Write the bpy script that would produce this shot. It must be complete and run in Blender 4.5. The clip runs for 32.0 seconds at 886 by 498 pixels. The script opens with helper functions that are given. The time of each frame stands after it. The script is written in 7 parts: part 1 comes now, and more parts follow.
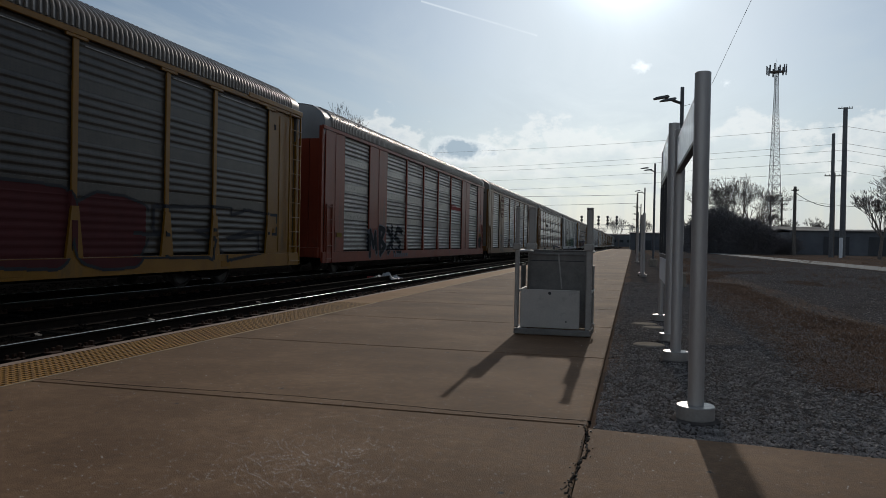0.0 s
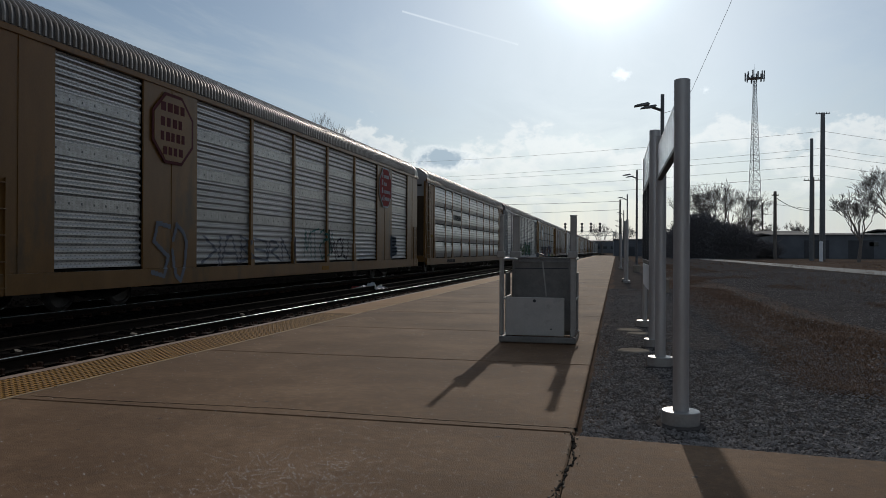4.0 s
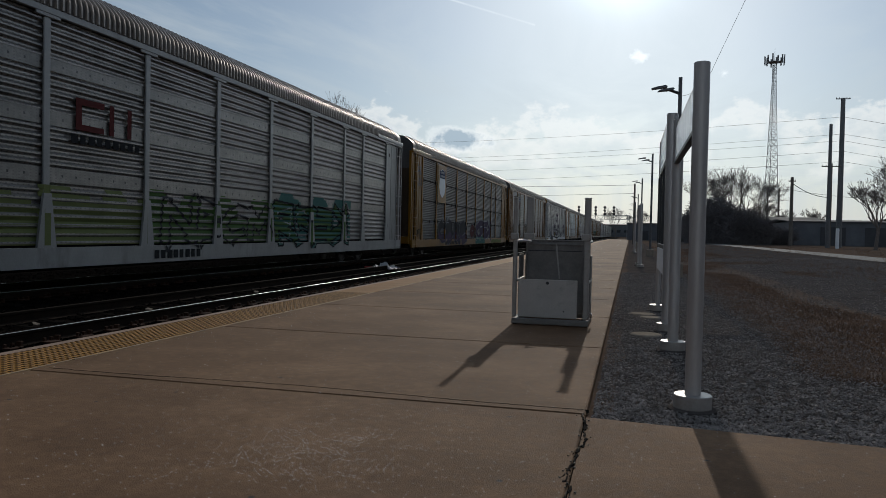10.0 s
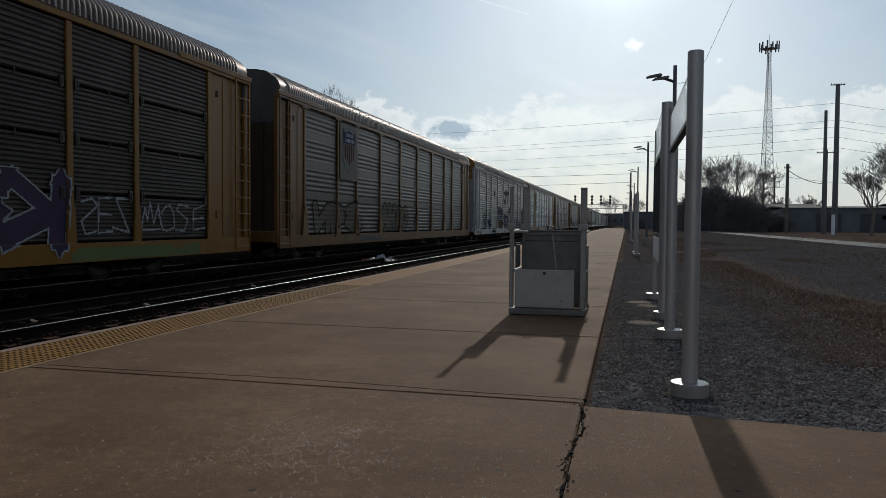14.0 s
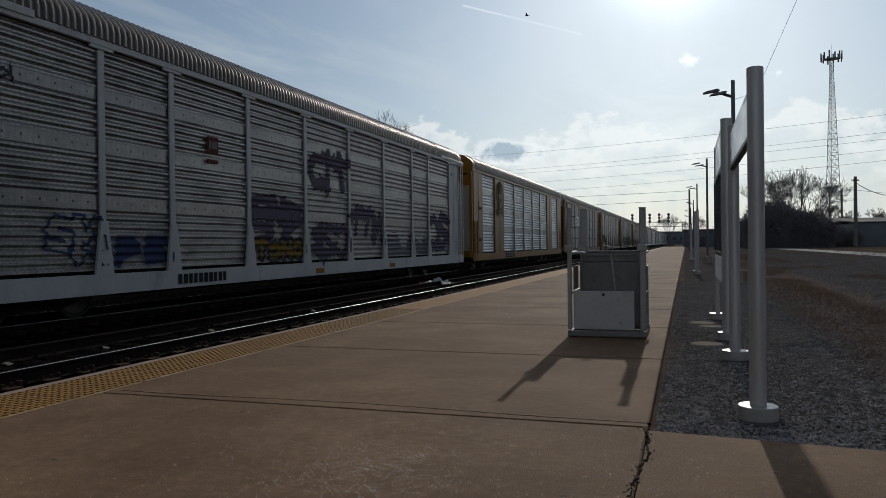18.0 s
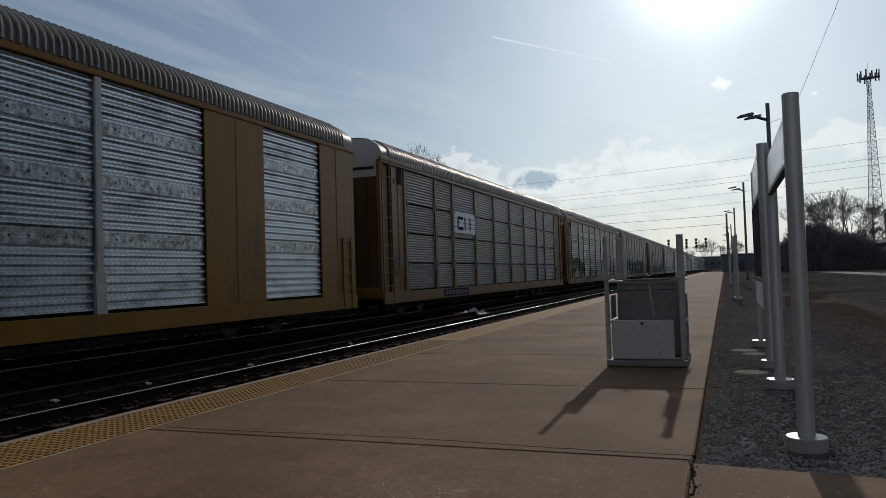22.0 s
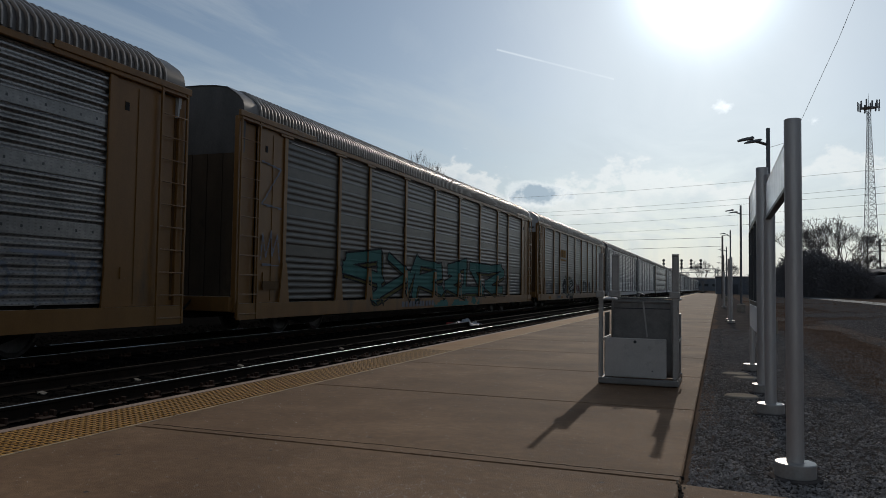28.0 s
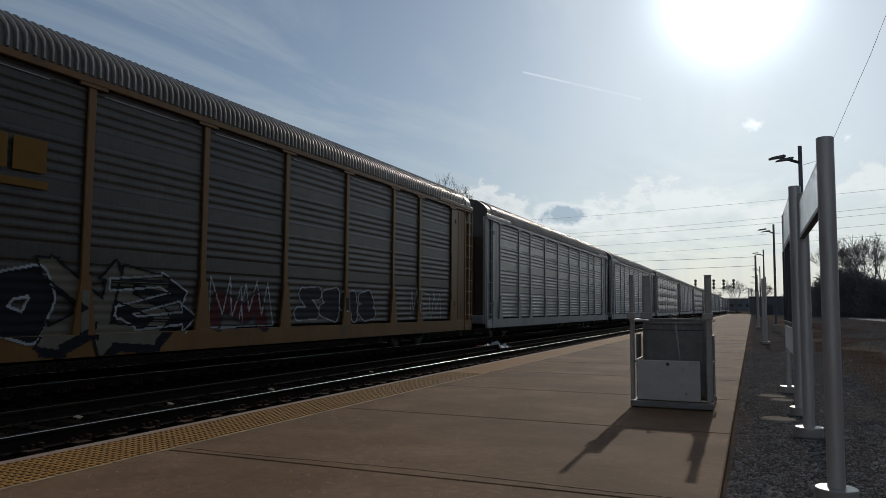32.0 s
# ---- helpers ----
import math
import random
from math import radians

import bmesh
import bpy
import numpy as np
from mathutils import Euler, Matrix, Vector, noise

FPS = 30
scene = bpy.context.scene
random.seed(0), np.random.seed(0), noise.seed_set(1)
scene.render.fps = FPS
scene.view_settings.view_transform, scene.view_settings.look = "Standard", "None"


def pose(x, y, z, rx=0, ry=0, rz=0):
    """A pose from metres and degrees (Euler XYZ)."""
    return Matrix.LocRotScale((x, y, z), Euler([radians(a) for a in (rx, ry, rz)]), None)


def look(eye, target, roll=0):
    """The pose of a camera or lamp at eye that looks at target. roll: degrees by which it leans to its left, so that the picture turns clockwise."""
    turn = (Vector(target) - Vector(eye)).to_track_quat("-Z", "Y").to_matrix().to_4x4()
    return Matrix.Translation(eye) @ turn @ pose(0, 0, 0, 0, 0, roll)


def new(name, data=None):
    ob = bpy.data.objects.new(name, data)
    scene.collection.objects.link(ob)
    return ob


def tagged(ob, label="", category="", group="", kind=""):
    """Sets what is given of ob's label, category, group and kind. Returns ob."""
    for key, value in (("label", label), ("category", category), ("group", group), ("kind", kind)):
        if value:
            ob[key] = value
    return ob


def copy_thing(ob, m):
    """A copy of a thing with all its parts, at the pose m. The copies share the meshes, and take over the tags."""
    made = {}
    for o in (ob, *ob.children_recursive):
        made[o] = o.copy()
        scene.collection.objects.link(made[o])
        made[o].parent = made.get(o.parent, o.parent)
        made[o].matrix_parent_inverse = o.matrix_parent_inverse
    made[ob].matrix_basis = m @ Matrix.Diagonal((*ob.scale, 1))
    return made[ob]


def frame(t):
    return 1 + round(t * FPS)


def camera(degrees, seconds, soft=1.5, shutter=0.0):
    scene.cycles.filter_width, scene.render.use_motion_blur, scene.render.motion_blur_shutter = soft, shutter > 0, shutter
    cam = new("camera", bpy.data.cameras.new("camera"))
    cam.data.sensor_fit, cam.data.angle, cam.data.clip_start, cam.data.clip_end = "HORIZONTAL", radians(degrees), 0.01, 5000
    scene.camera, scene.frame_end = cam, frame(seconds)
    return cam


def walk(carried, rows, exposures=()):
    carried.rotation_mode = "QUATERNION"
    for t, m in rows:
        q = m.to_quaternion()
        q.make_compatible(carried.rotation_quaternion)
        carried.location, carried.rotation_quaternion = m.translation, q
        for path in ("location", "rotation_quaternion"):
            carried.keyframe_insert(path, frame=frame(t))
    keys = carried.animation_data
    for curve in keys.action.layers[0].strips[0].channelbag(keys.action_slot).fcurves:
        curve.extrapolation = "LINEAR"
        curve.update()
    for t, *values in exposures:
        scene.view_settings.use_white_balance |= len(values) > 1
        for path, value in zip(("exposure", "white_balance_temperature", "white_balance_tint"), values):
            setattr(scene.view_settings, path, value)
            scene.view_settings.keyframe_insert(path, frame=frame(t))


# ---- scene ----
cam = camera(62.0, 32.0, soft=0.75)
PATH = [
    (0, (-0.002, -0.001, 1.062), (-0.5, 1.936, 1.041), 1.1),
    (0.5, (-0.001, 0.007, 1.067), (-0.497, 1.944, 1.046), 1.0),
    (1, (0.002, 0.001, 1.069), (-0.492, 1.939, 1.047), 0.8),
    (1.5, (0.0, 0.002, 1.067), (-0.49, 1.941, 1.054), 0.5),
    (2, (-0.001, 0.007, 1.065), (-0.481, 1.948, 1.062), 0.4),
    (2.5, (0.001, 0.003, 1.071), (-0.47, 1.947, 1.074), 0.4),
    (3, (0.004, -0.001, 1.069), (-0.46, 1.945, 1.072), 0.3),
    (3.5, (0.0, 0.002, 1.063), (-0.457, 1.949, 1.066), 0.3),
    (5.5, (0.004, -0.007, 1.069), (-0.464, 1.938, 1.076), 0.1),
    (6, (-0.002, -0.003, 1.06), (-0.482, 1.939, 1.065), 0.2),
    (6.5, (-0.004, -0.013, 1.059), (-0.494, 1.926, 1.054), 0.5),
    (7, (-0.008, -0.016, 1.062), (-0.498, 1.923, 1.052), 0.8),
    (7.5, (-0.006, -0.014, 1.053), (-0.499, 1.924, 1.038), 1.0),
    (8, (-0.007, -0.017, 1.055), (-0.503, 1.92, 1.028), 1.4),
    (8.5, (-0.01, -0.018, 1.057), (-0.506, 1.92, 1.019), 1.6),
    (9, (-0.008, -0.016, 1.059), (-0.502, 1.922, 1.015), 1.4),
    (9.5, (-0.008, -0.02, 1.064), (-0.501, 1.918, 1.017), 1.2),
    (10, (-0.01, -0.011, 1.06), (-0.5, 1.928, 1.012), 1.2),
    (10.5, (-0.009, -0.015, 1.059), (-0.493, 1.924, 1.006), 1.1),
    (11, (-0.008, -0.013, 1.064), (-0.487, 1.928, 1.006), 0.9),
    (11.5, (-0.008, -0.017, 1.068), (-0.486, 1.923, 1.005), 0.8),
    (12, (-0.006, -0.017, 1.065), (-0.484, 1.923, 1.0), 0.6),
    (12.5, (-0.007, -0.009, 1.066), (-0.484, 1.932, 1.0), 0.6),
    (13, (-0.005, -0.013, 1.065), (-0.483, 1.928, 0.996), 0.4),
    (13.5, (-0.005, -0.019, 1.064), (-0.484, 1.921, 0.993), 0.4),
    (15.5, (-0.005, -0.027, 1.068), (-0.508, 1.908, 1.0), 0.1),
    (16, (-0.004, -0.02, 1.066), (-0.523, 1.911, 1.008), -0.3),
    (16.5, (-0.009, -0.028, 1.066), (-0.551, 1.896, 1.016), -0.4),
    (17, (-0.009, -0.037, 1.069), (-0.575, 1.881, 1.03), -0.4),
    (17.5, (-0.012, -0.043, 1.068), (-0.604, 1.867, 1.046), -0.4),
    (18, (-0.013, -0.056, 1.078), (-0.639, 1.844, 1.067), -0.7),
    (18.5, (-0.018, -0.054, 1.076), (-0.665, 1.838, 1.078), -1.4),
    (19, (-0.016, -0.062, 1.088), (-0.672, 1.828, 1.105), -1.8),
    (19.5, (-0.019, -0.082, 1.093), (-0.683, 1.805, 1.126), -2.0),
    (20, (-0.016, -0.079, 1.098), (-0.701, 1.8, 1.151), -2.2),
    (20.5, (-0.017, -0.077, 1.095), (-0.723, 1.794, 1.159), -2.4),
    (21, (-0.017, -0.084, 1.096), (-0.728, 1.784, 1.164), -2.4),
    (21.5, (-0.017, -0.085, 1.099), (-0.727, 1.783, 1.171), -2.2),
    (22, (-0.018, -0.09, 1.1), (-0.729, 1.778, 1.172), -1.8),
    (22.5, (-0.018, -0.086, 1.101), (-0.734, 1.78, 1.176), -1.5),
    (23, (-0.02, -0.088, 1.099), (-0.739, 1.777, 1.175), -1.2),
    (23.5, (-0.025, -0.088, 1.098), (-0.743, 1.777, 1.174), -0.7),
    (24, (-0.025, -0.093, 1.101), (-0.745, 1.771, 1.179), -0.4),
    (24.5, (-0.023, -0.096, 1.098), (-0.746, 1.767, 1.18), -0.2),
    (25, (-0.023, -0.084, 1.098), (-0.744, 1.779, 1.187), 0.0),
    (25.5, (-0.033, -0.089, 1.095), (-0.744, 1.778, 1.187), 0.6),
    (26, (-0.033, -0.083, 1.097), (-0.732, 1.788, 1.191), 1.0),
    (26.5, (-0.034, -0.089, 1.093), (-0.729, 1.784, 1.181), 1.3),
    (28.5, (-0.029, -0.089, 1.103), (-0.738, 1.778, 1.211), 0.5),
    (29, (-0.034, -0.092, 1.107), (-0.762, 1.767, 1.23), 0.3),
    (29.5, (-0.032, -0.099, 1.111), (-0.775, 1.753, 1.244), 0.2),
    (30, (-0.032, -0.105, 1.113), (-0.786, 1.742, 1.255), 0.1),
    (30.5, (-0.03, -0.094, 1.11), (-0.796, 1.748, 1.257), 0.1),
    (31, (-0.031, -0.1, 1.111), (-0.806, 1.737, 1.258), 0.1),
    (31.5, (-0.03, -0.111, 1.111), (-0.808, 1.726, 1.26), 0.1),
    (32, (-0.03, -0.1, 1.104), (-0.8, 1.739, 1.261), 0.4),
]
walk(cam, [(t, look(eye, target, roll)) for t, eye, target, roll in PATH],
     exposures=[(0, 0.06), (3.5, 0.11), (9, 0.11), (13, 0.06), (15.5, 0.22), (17, 0.24), (18.5, 0.06), (24, 0.07), (32, 0.02)])

# ---- light ----
SUN_EL, SUN_AZ = 22.4, -0.9          # degrees; azimuth to the right of +y
SUN_DIR = Vector((math.sin(radians(SUN_AZ)) * math.cos(radians(SUN_EL)),
                  math.cos(radians(SUN_AZ)) * math.cos(radians(SUN_EL)), math.sin(radians(SUN_EL))))
sun = new("sun", bpy.data.lights.new("sun", "SUN"))
sun.data.energy, sun.data.angle, sun.data.color = 1.35, radians(0.6), (1.0, 0.93, 0.82)
sun.matrix_world = look(SUN_DIR * 50, (0, 0, 0))


def nodes_of(tree):
    tree.nodes.clear()

    def add(kind, **values):
        n = tree.nodes.new(kind)
        for k, v in values.items():
            n.inputs[k].default_value = v
        return n
    return add, tree.links.new


def math_node(add, link, op, a, b=None, clamp=False):
    n = add("ShaderNodeMath")
    n.operation, n.use_clamp = op, clamp
    for i, v in enumerate((a, b)):
        if v is None:
            continue
        if isinstance(v, (int, float)):
            n.inputs[i].default_value = v
        else:
            link(v, n.inputs[i])
    return n.outputs[0]


def ramp_node(add, link, fac, stops):
    n = add("ShaderNodeValToRGB")
    els = n.color_ramp.elements
    while len(els) < len(stops):
        els.new(0.5)
    for e, (p, c) in zip(els, stops):
        e.position = p
        e.color = (*c, 1) if isinstance(c, tuple) else (c, c, c, 1)
    link(fac, n.inputs[0])
    return n.outputs[0]


def mix_node(add, link, fac, a, b, blend="MIX"):
    n = add("ShaderNodeMix")
    n.data_type, n.blend_type, n.clamp_factor = "RGBA", blend, True
    for sock, v in ((n.inputs[0], fac), (n.inputs[6], a), (n.inputs[7], b)):
        if isinstance(v, (int, float)):
            sock.default_value = v
        elif isinstance(v, tuple):
            sock.default_value = (*v, 1)
        else:
            link(v, sock)
    return n.outputs[2]


PUFF_A, PUFF_B = (0.0105, 0.9734, 0.2289), (0.1083, 0.9733, 0.2024)
GREY_CLOUD = Vector((-0.228, 0.966, 0.122)).normalized()
TRAIL_A, TRAIL_B = Vector((-0.27, 0.912, 0.308)).normalized(), Vector((-0.125, 0.955, 0.268)).normalized()


def make_sky():
    world = bpy.data.worlds.new("sky")
    scene.world = world
    world.use_nodes = True
    add, link = nodes_of(world.node_tree)
    sky = add("ShaderNodeTexSky")
    sky.sky_type, sky.sun_disc = "NISHITA", False
    sky.sun_elevation, sky.sun_rotation = radians(SUN_EL), radians(SUN_AZ)
    sky.air_density, sky.dust_density, sky.ozone_density = 1.0, 0.5, 2.5
    tex = add("ShaderNodeTexCoord")
    d = tex.outputs["Generated"]
    sep = add("ShaderNodeSeparateXYZ")
    link(d, sep.inputs[0])
    z = sep.outputs[2]
    # high thin streaks: direction projected on a flat layer
    zz = math_node(add, link, "MAXIMUM", z, 0.06)
    inv = math_node(add, link, "DIVIDE", 1.0, zz)
    flat = add("ShaderNodeVectorMath")
    flat.operation = "SCALE"
    link(d, flat.inputs[0])
    link(inv, flat.inputs["Scale"])
    m1 = add("ShaderNodeMapping")
    m1.inputs["Scale"].default_value = (1.3, 0.45, 0.0)
    m1.inputs["Rotation"].default_value = (0, 0, radians(62))
    link(flat.outputs[0], m1.inputs[0])
    n1 = add("ShaderNodeTexNoise", Scale=0.9, Detail=8.0, Roughness=0.62, Distortion=0.6)
    link(m1.outputs[0], n1.inputs["Vector"])
    streak = ramp_node(add, link, n1.outputs[0], [(0.42, 0.0), (0.68, 0.62)])
    # a bank of cumulus low over the horizon, with lumpy tops
    m2 = add("ShaderNodeMapping")
    m2.inputs["Scale"].default_value = (24.0, 24.0, 34.0)
    m2.inputs["Location"].default_value = (3.1, 1.7, 0.4)
    link(d, m2.inputs[0])
    n2 = add("ShaderNodeTexNoise", Scale=1.0, Detail=9.0, Roughness=0.58)
    link(m2.outputs[0], n2.inputs["Vector"])
    n6 = add("ShaderNodeTexNoise", Scale=7.0, Detail=3.0, Roughness=0.5)
    link(d, n6.inputs["Vector"])
    rise = math_node(add, link, "ADD", math_node(add, link, "MULTIPLY", math_node(add, link, "SUBTRACT", n2.outputs[0], 0.5), 0.15),
                     math_node(add, link, "MULTIPLY", math_node(add, link, "SUBTRACT", n6.outputs[0], 0.5), 0.2))
    top = math_node(add, link, "ADD", z, rise)
    heap = ramp_node(add, link, top, [(0.03, 0.75), (0.1, 1.0), (0.132, 1.0), (0.15, 0.0)])
    rim = ramp_node(add, link, top, [(0.1, 0.0), (0.13, 1.0), (0.138, 1.0), (0.15, 0.0)])
    cover = streak
    # the bright haze round the sun
    dot = add("ShaderNodeVectorMath")
    dot.operation = "DOT_PRODUCT"
    link(d, dot.inputs[0])
    dot.inputs[1].default_value = SUN_DIR
    c = math_node(add, link, "MAXIMUM", dot.outputs["Value"], 0.0)
    glow = math_node(add, link, "MULTIPLY", math_node(add, link, "POWER", c, 520.0), 40.0)
    wide = math_node(add, link, "MULTIPLY", math_node(add, link, "POWER", c, 24.0), 2.7)
    wide = math_node(add, link, "ADD", wide, math_node(add, link, "MULTIPLY", math_node(add, link, "POWER", c, 5.0), 1.4))
    lit = math_node(add, link, "ADD", math_node(add, link, "MULTIPLY", wide, 0.6), 9.3)
    cloud = add("ShaderNodeVectorMath")
    cloud.operation = "SCALE"
    cloud.inputs[0].default_value = (0.92, 0.98, 1.03)
    link(lit, cloud.inputs["Scale"])
    base = mix_node(add, link, math_node(add, link, "MULTIPLY", cover, 0.9), sky.outputs[0], cloud.outputs[0])
    hazy = ramp_node(add, link, z, [(0.0, 0.8), (0.04, 0.56), (0.1, 0.34), (0.17, 0.24), (0.3, 0.15), (0.6, 0.06)])
    base = mix_node(add, link, hazy, base, cloud.outputs[0])
    base = mix_node(add, link, math_node(add, link, "MULTIPLY", heap, 0.22), base, (12.3, 12.6, 12.9))
    base = mix_node(add, link, math_node(add, link, "MULTIPLY", rim, 0.5), base, (16.8, 15.9, 15.0))
    # a short broken vapour trail
    plane, run = TRAIL_A.cross(TRAIL_B).normalized(), (TRAIL_B - TRAIL_A).normalized()
    off = add("ShaderNodeVectorMath")
    off.operation = "DOT_PRODUCT"
    link(d, off.inputs[0])
    off.inputs[1].default_value = plane
    along = add("ShaderNodeVectorMath")
    along.operation = "DOT_PRODUCT"
    link(d, along.inputs[0])
    along.inputs[1].default_value = run
    n8 = add("ShaderNodeTexNoise", Scale=12.0, Detail=5.0, Roughness=0.6)
    link(d, n8.inputs["Vector"])
    near = math_node(add, link, "SUBTRACT", 1.0, math_node(add, link, "MULTIPLY", math_node(add, link, "ABSOLUTE", off.outputs["Value"]), 560.0), True)
    a0, a1 = TRAIL_A.dot(run), TRAIL_B.dot(run)
    span = math_node(add, link, "MULTIPLY", math_node(add, link, "GREATER_THAN", along.outputs["Value"], a0), math_node(add, link, "LESS_THAN", along.outputs["Value"], a1))
    trail = math_node(add, link, "MULTIPLY", math_node(add, link, "MULTIPLY", near, span), ramp_node(add, link, n8.outputs[0], [(0.32, 0.04), (0.6, 0.42)]))
    base = mix_node(add, link, trail, base, (17.0, 17.0, 17.0))
    # two small bright puffs under the sun
    for (px, py, pz), sx, sz in ((PUFF_A, 46.0, 80.0), (PUFF_B, 60.0, 100.0)):
        off = add("ShaderNodeVectorMath")
        off.operation = "MULTIPLY_ADD"
        link(d, off.inputs[0])
        off.inputs[1].default_value = (sx, 8.0, sz)
        off.inputs[2].default_value = (-px * sx, -py * 8.0, -pz * sz)
        far = add("ShaderNodeVectorMath")
        far.operation = "LENGTH"
        link(off.outputs[0], far.inputs[0])
        n7 = add("ShaderNodeTexNoise", Scale=30.0, Detail=6.0, Roughness=0.62)
        link(d, n7.inputs["Vector"])
        body = math_node(add, link, "ADD", far.outputs["Value"], math_node(add, link, "MULTIPLY", n7.outputs[0], 4.0))
        base = mix_node(add, link, math_node(add, link, "MULTIPLY", math_node(add, link, "SUBTRACT", 2.5, body), 0.9, True), base, (22.0, 21.4, 21.0))
    halo = add("ShaderNodeVectorMath")
    halo.operation = "SCALE"
    halo.inputs[0].default_value = (0.83, 0.97, 1.1)
    link(math_node(add, link, "ADD", glow, wide), halo.inputs["Scale"])
    # one small flat-bottomed grey cloud
    away = add("ShaderNodeVectorMath")
    away.operation = "MULTIPLY_ADD"
    link(d, away.inputs[0])
    away.inputs[1].default_value = (34.0, 8.0, 72.0)
    away.inputs[2].default_value = tuple(-k * q for k, q in zip((34.0, 8.0, 72.0), GREY_CLOUD))
    ln = add("ShaderNodeVectorMath")
    ln.operation = "LENGTH"
    link(away.outputs[0], ln.inputs[0])
    n5 = add("ShaderNodeTexNoise", Scale=26.0, Detail=6.0, Roughness=0.6)
    link(d, n5.inputs["Vector"])
    puff = math_node(add, link, "ADD", ln.outputs["Value"], math_node(add, link, "MULTIPLY", n5.outputs[0], 3.4))
    base = mix_node(add, link, math_node(add, link, "MULTIPLY", math_node(add, link, "SUBTRACT", 3.1, puff), 1.4, True), base, (16.5, 16.2, 15.8))
    base = mix_node(add, link, math_node(add, link, "MULTIPLY", math_node(add, link, "SUBTRACT", 2.75, puff), 1.9, True), base, (6.6, 7.8, 8.9))
    total = mix_node(add, link, 1.0, base, halo.outputs[0], "ADD")
    tint = add("ShaderNodeVectorMath")
    tint.operation = "MULTIPLY"
    link(total, tint.inputs[0])
    tint.inputs[1].default_value = (0.95, 1.005, 1.03)
    total = tint.outputs[0]
    back = add("ShaderNodeBackground", Strength=0.05)
    link(total, back.inputs[0])
    out = add("ShaderNodeOutputWorld")
    link(back.outputs[0], out.inputs[0])


make_sky()


# ---- materials ----
BANDS = ((1.95, 2.2), (2.95, 3.2), (3.9, 4.12))      # heights of the flat strips on the rack screens


def surface(name, dark, light, scale=4.0, rough=0.7, metal=0.0, bump=0.2, fine=60.0, stain=None, stain_scale=0.8,
            stain_at=(0.55, 0.7), specks=None, spread=0.0, stretch=(1, 1, 1), gloss_var=0.1, sheen=None, dust=0.0):
    """Two colours mixed by noise at two scales, stains, specks, and a fine relief, in metres of the object."""
    m = bpy.data.materials.new(name)
    m.use_nodes = True
    add, link = nodes_of(m.node_tree)
    tex = add("ShaderNodeTexCoord")
    mp = add("ShaderNodeMapping")
    mp.inputs["Scale"].default_value = stretch
    link(tex.outputs["Object"], mp.inputs[0])
    v = mp.outputs[0]
    info = add("ShaderNodeObjectInfo")
    n1 = add("ShaderNodeTexNoise", Scale=scale, Detail=6.0, Roughness=0.6)
    n2 = add("ShaderNodeTexNoise", Scale=fine, Detail=4.0, Roughness=0.65)
    link(v, n1.inputs["Vector"])
    link(v, n2.inputs["Vector"])
    f = math_node(add, link, "ADD", math_node(add, link, "MULTIPLY", n1.outputs[0], 0.65),
                  math_node(add, link, "MULTIPLY", n2.outputs[0], 0.35))
    f = ramp_node(add, link, f, [(0.32, 0.0), (0.68, 1.0)])
    col = mix_node(add, link, f, dark, light)
    if stain:
        n3 = add("ShaderNodeTexNoise", Scale=stain_scale, Detail=7.0, Roughness=0.68)
        link(v, n3.inputs["Vector"])
        col = mix_node(add, link, ramp_node(add, link, n3.outputs[0], [(stain_at[0], 0.0), (stain_at[1], 0.85)]), col, stain)
    if specks:
        colour, size, amount = specks
        vo = add("ShaderNodeTexVoronoi", Scale=size)
        link(v, vo.inputs["Vector"])
        n4 = add("ShaderNodeTexNoise", Scale=1.3, Detail=3.0)
        link(v, n4.inputs["Vector"])
        near = math_node(add, link, "LESS_THAN", vo.outputs["Distance"], math_node(add, link, "MULTIPLY", n4.outputs[0], amount))
        col = mix_node(add, link, near, col, colour)
    if spread:
        hsv = add("ShaderNodeHueSaturation")
        link(col, hsv.inputs["Color"])
        link(math_node(add, link, "ADD", 1.0 - spread, math_node(add, link, "MULTIPLY", info.outputs["Random"], 2 * spread)), hsv.inputs["Value"])
        col = hsv.outputs[0]
    bsdf = add("ShaderNodeBsdfPrincipled", Metallic=metal)
    bsdf.inputs["Specular IOR Level"].default_value = sheen if sheen is not None else 0.5 if rough < 0.7 else 0.15 if rough < 0.9 else 0.0
    # Sheen pales grazing views, standing in for sun glare over the far cars.
    bsdf.inputs["Sheen Weight"].default_value, bsdf.inputs["Sheen Roughness"].default_value = dust, 0.22
    link(col, bsdf.inputs["Base Color"])
    link(math_node(add, link, "ADD", rough - gloss_var, math_node(add, link, "MULTIPLY", n1.outputs[0], 2 * gloss_var), True), bsdf.inputs["Roughness"])
    if bump:
        b = add("ShaderNodeBump", Strength=bump, Distance=0.02)
        link(f, b.inputs["Height"])
        link(b.outputs[0], bsdf.inputs["Normal"])
    out = add("ShaderNodeOutputMaterial")
    link(bsdf.outputs[0], out.inputs[0])
    return m


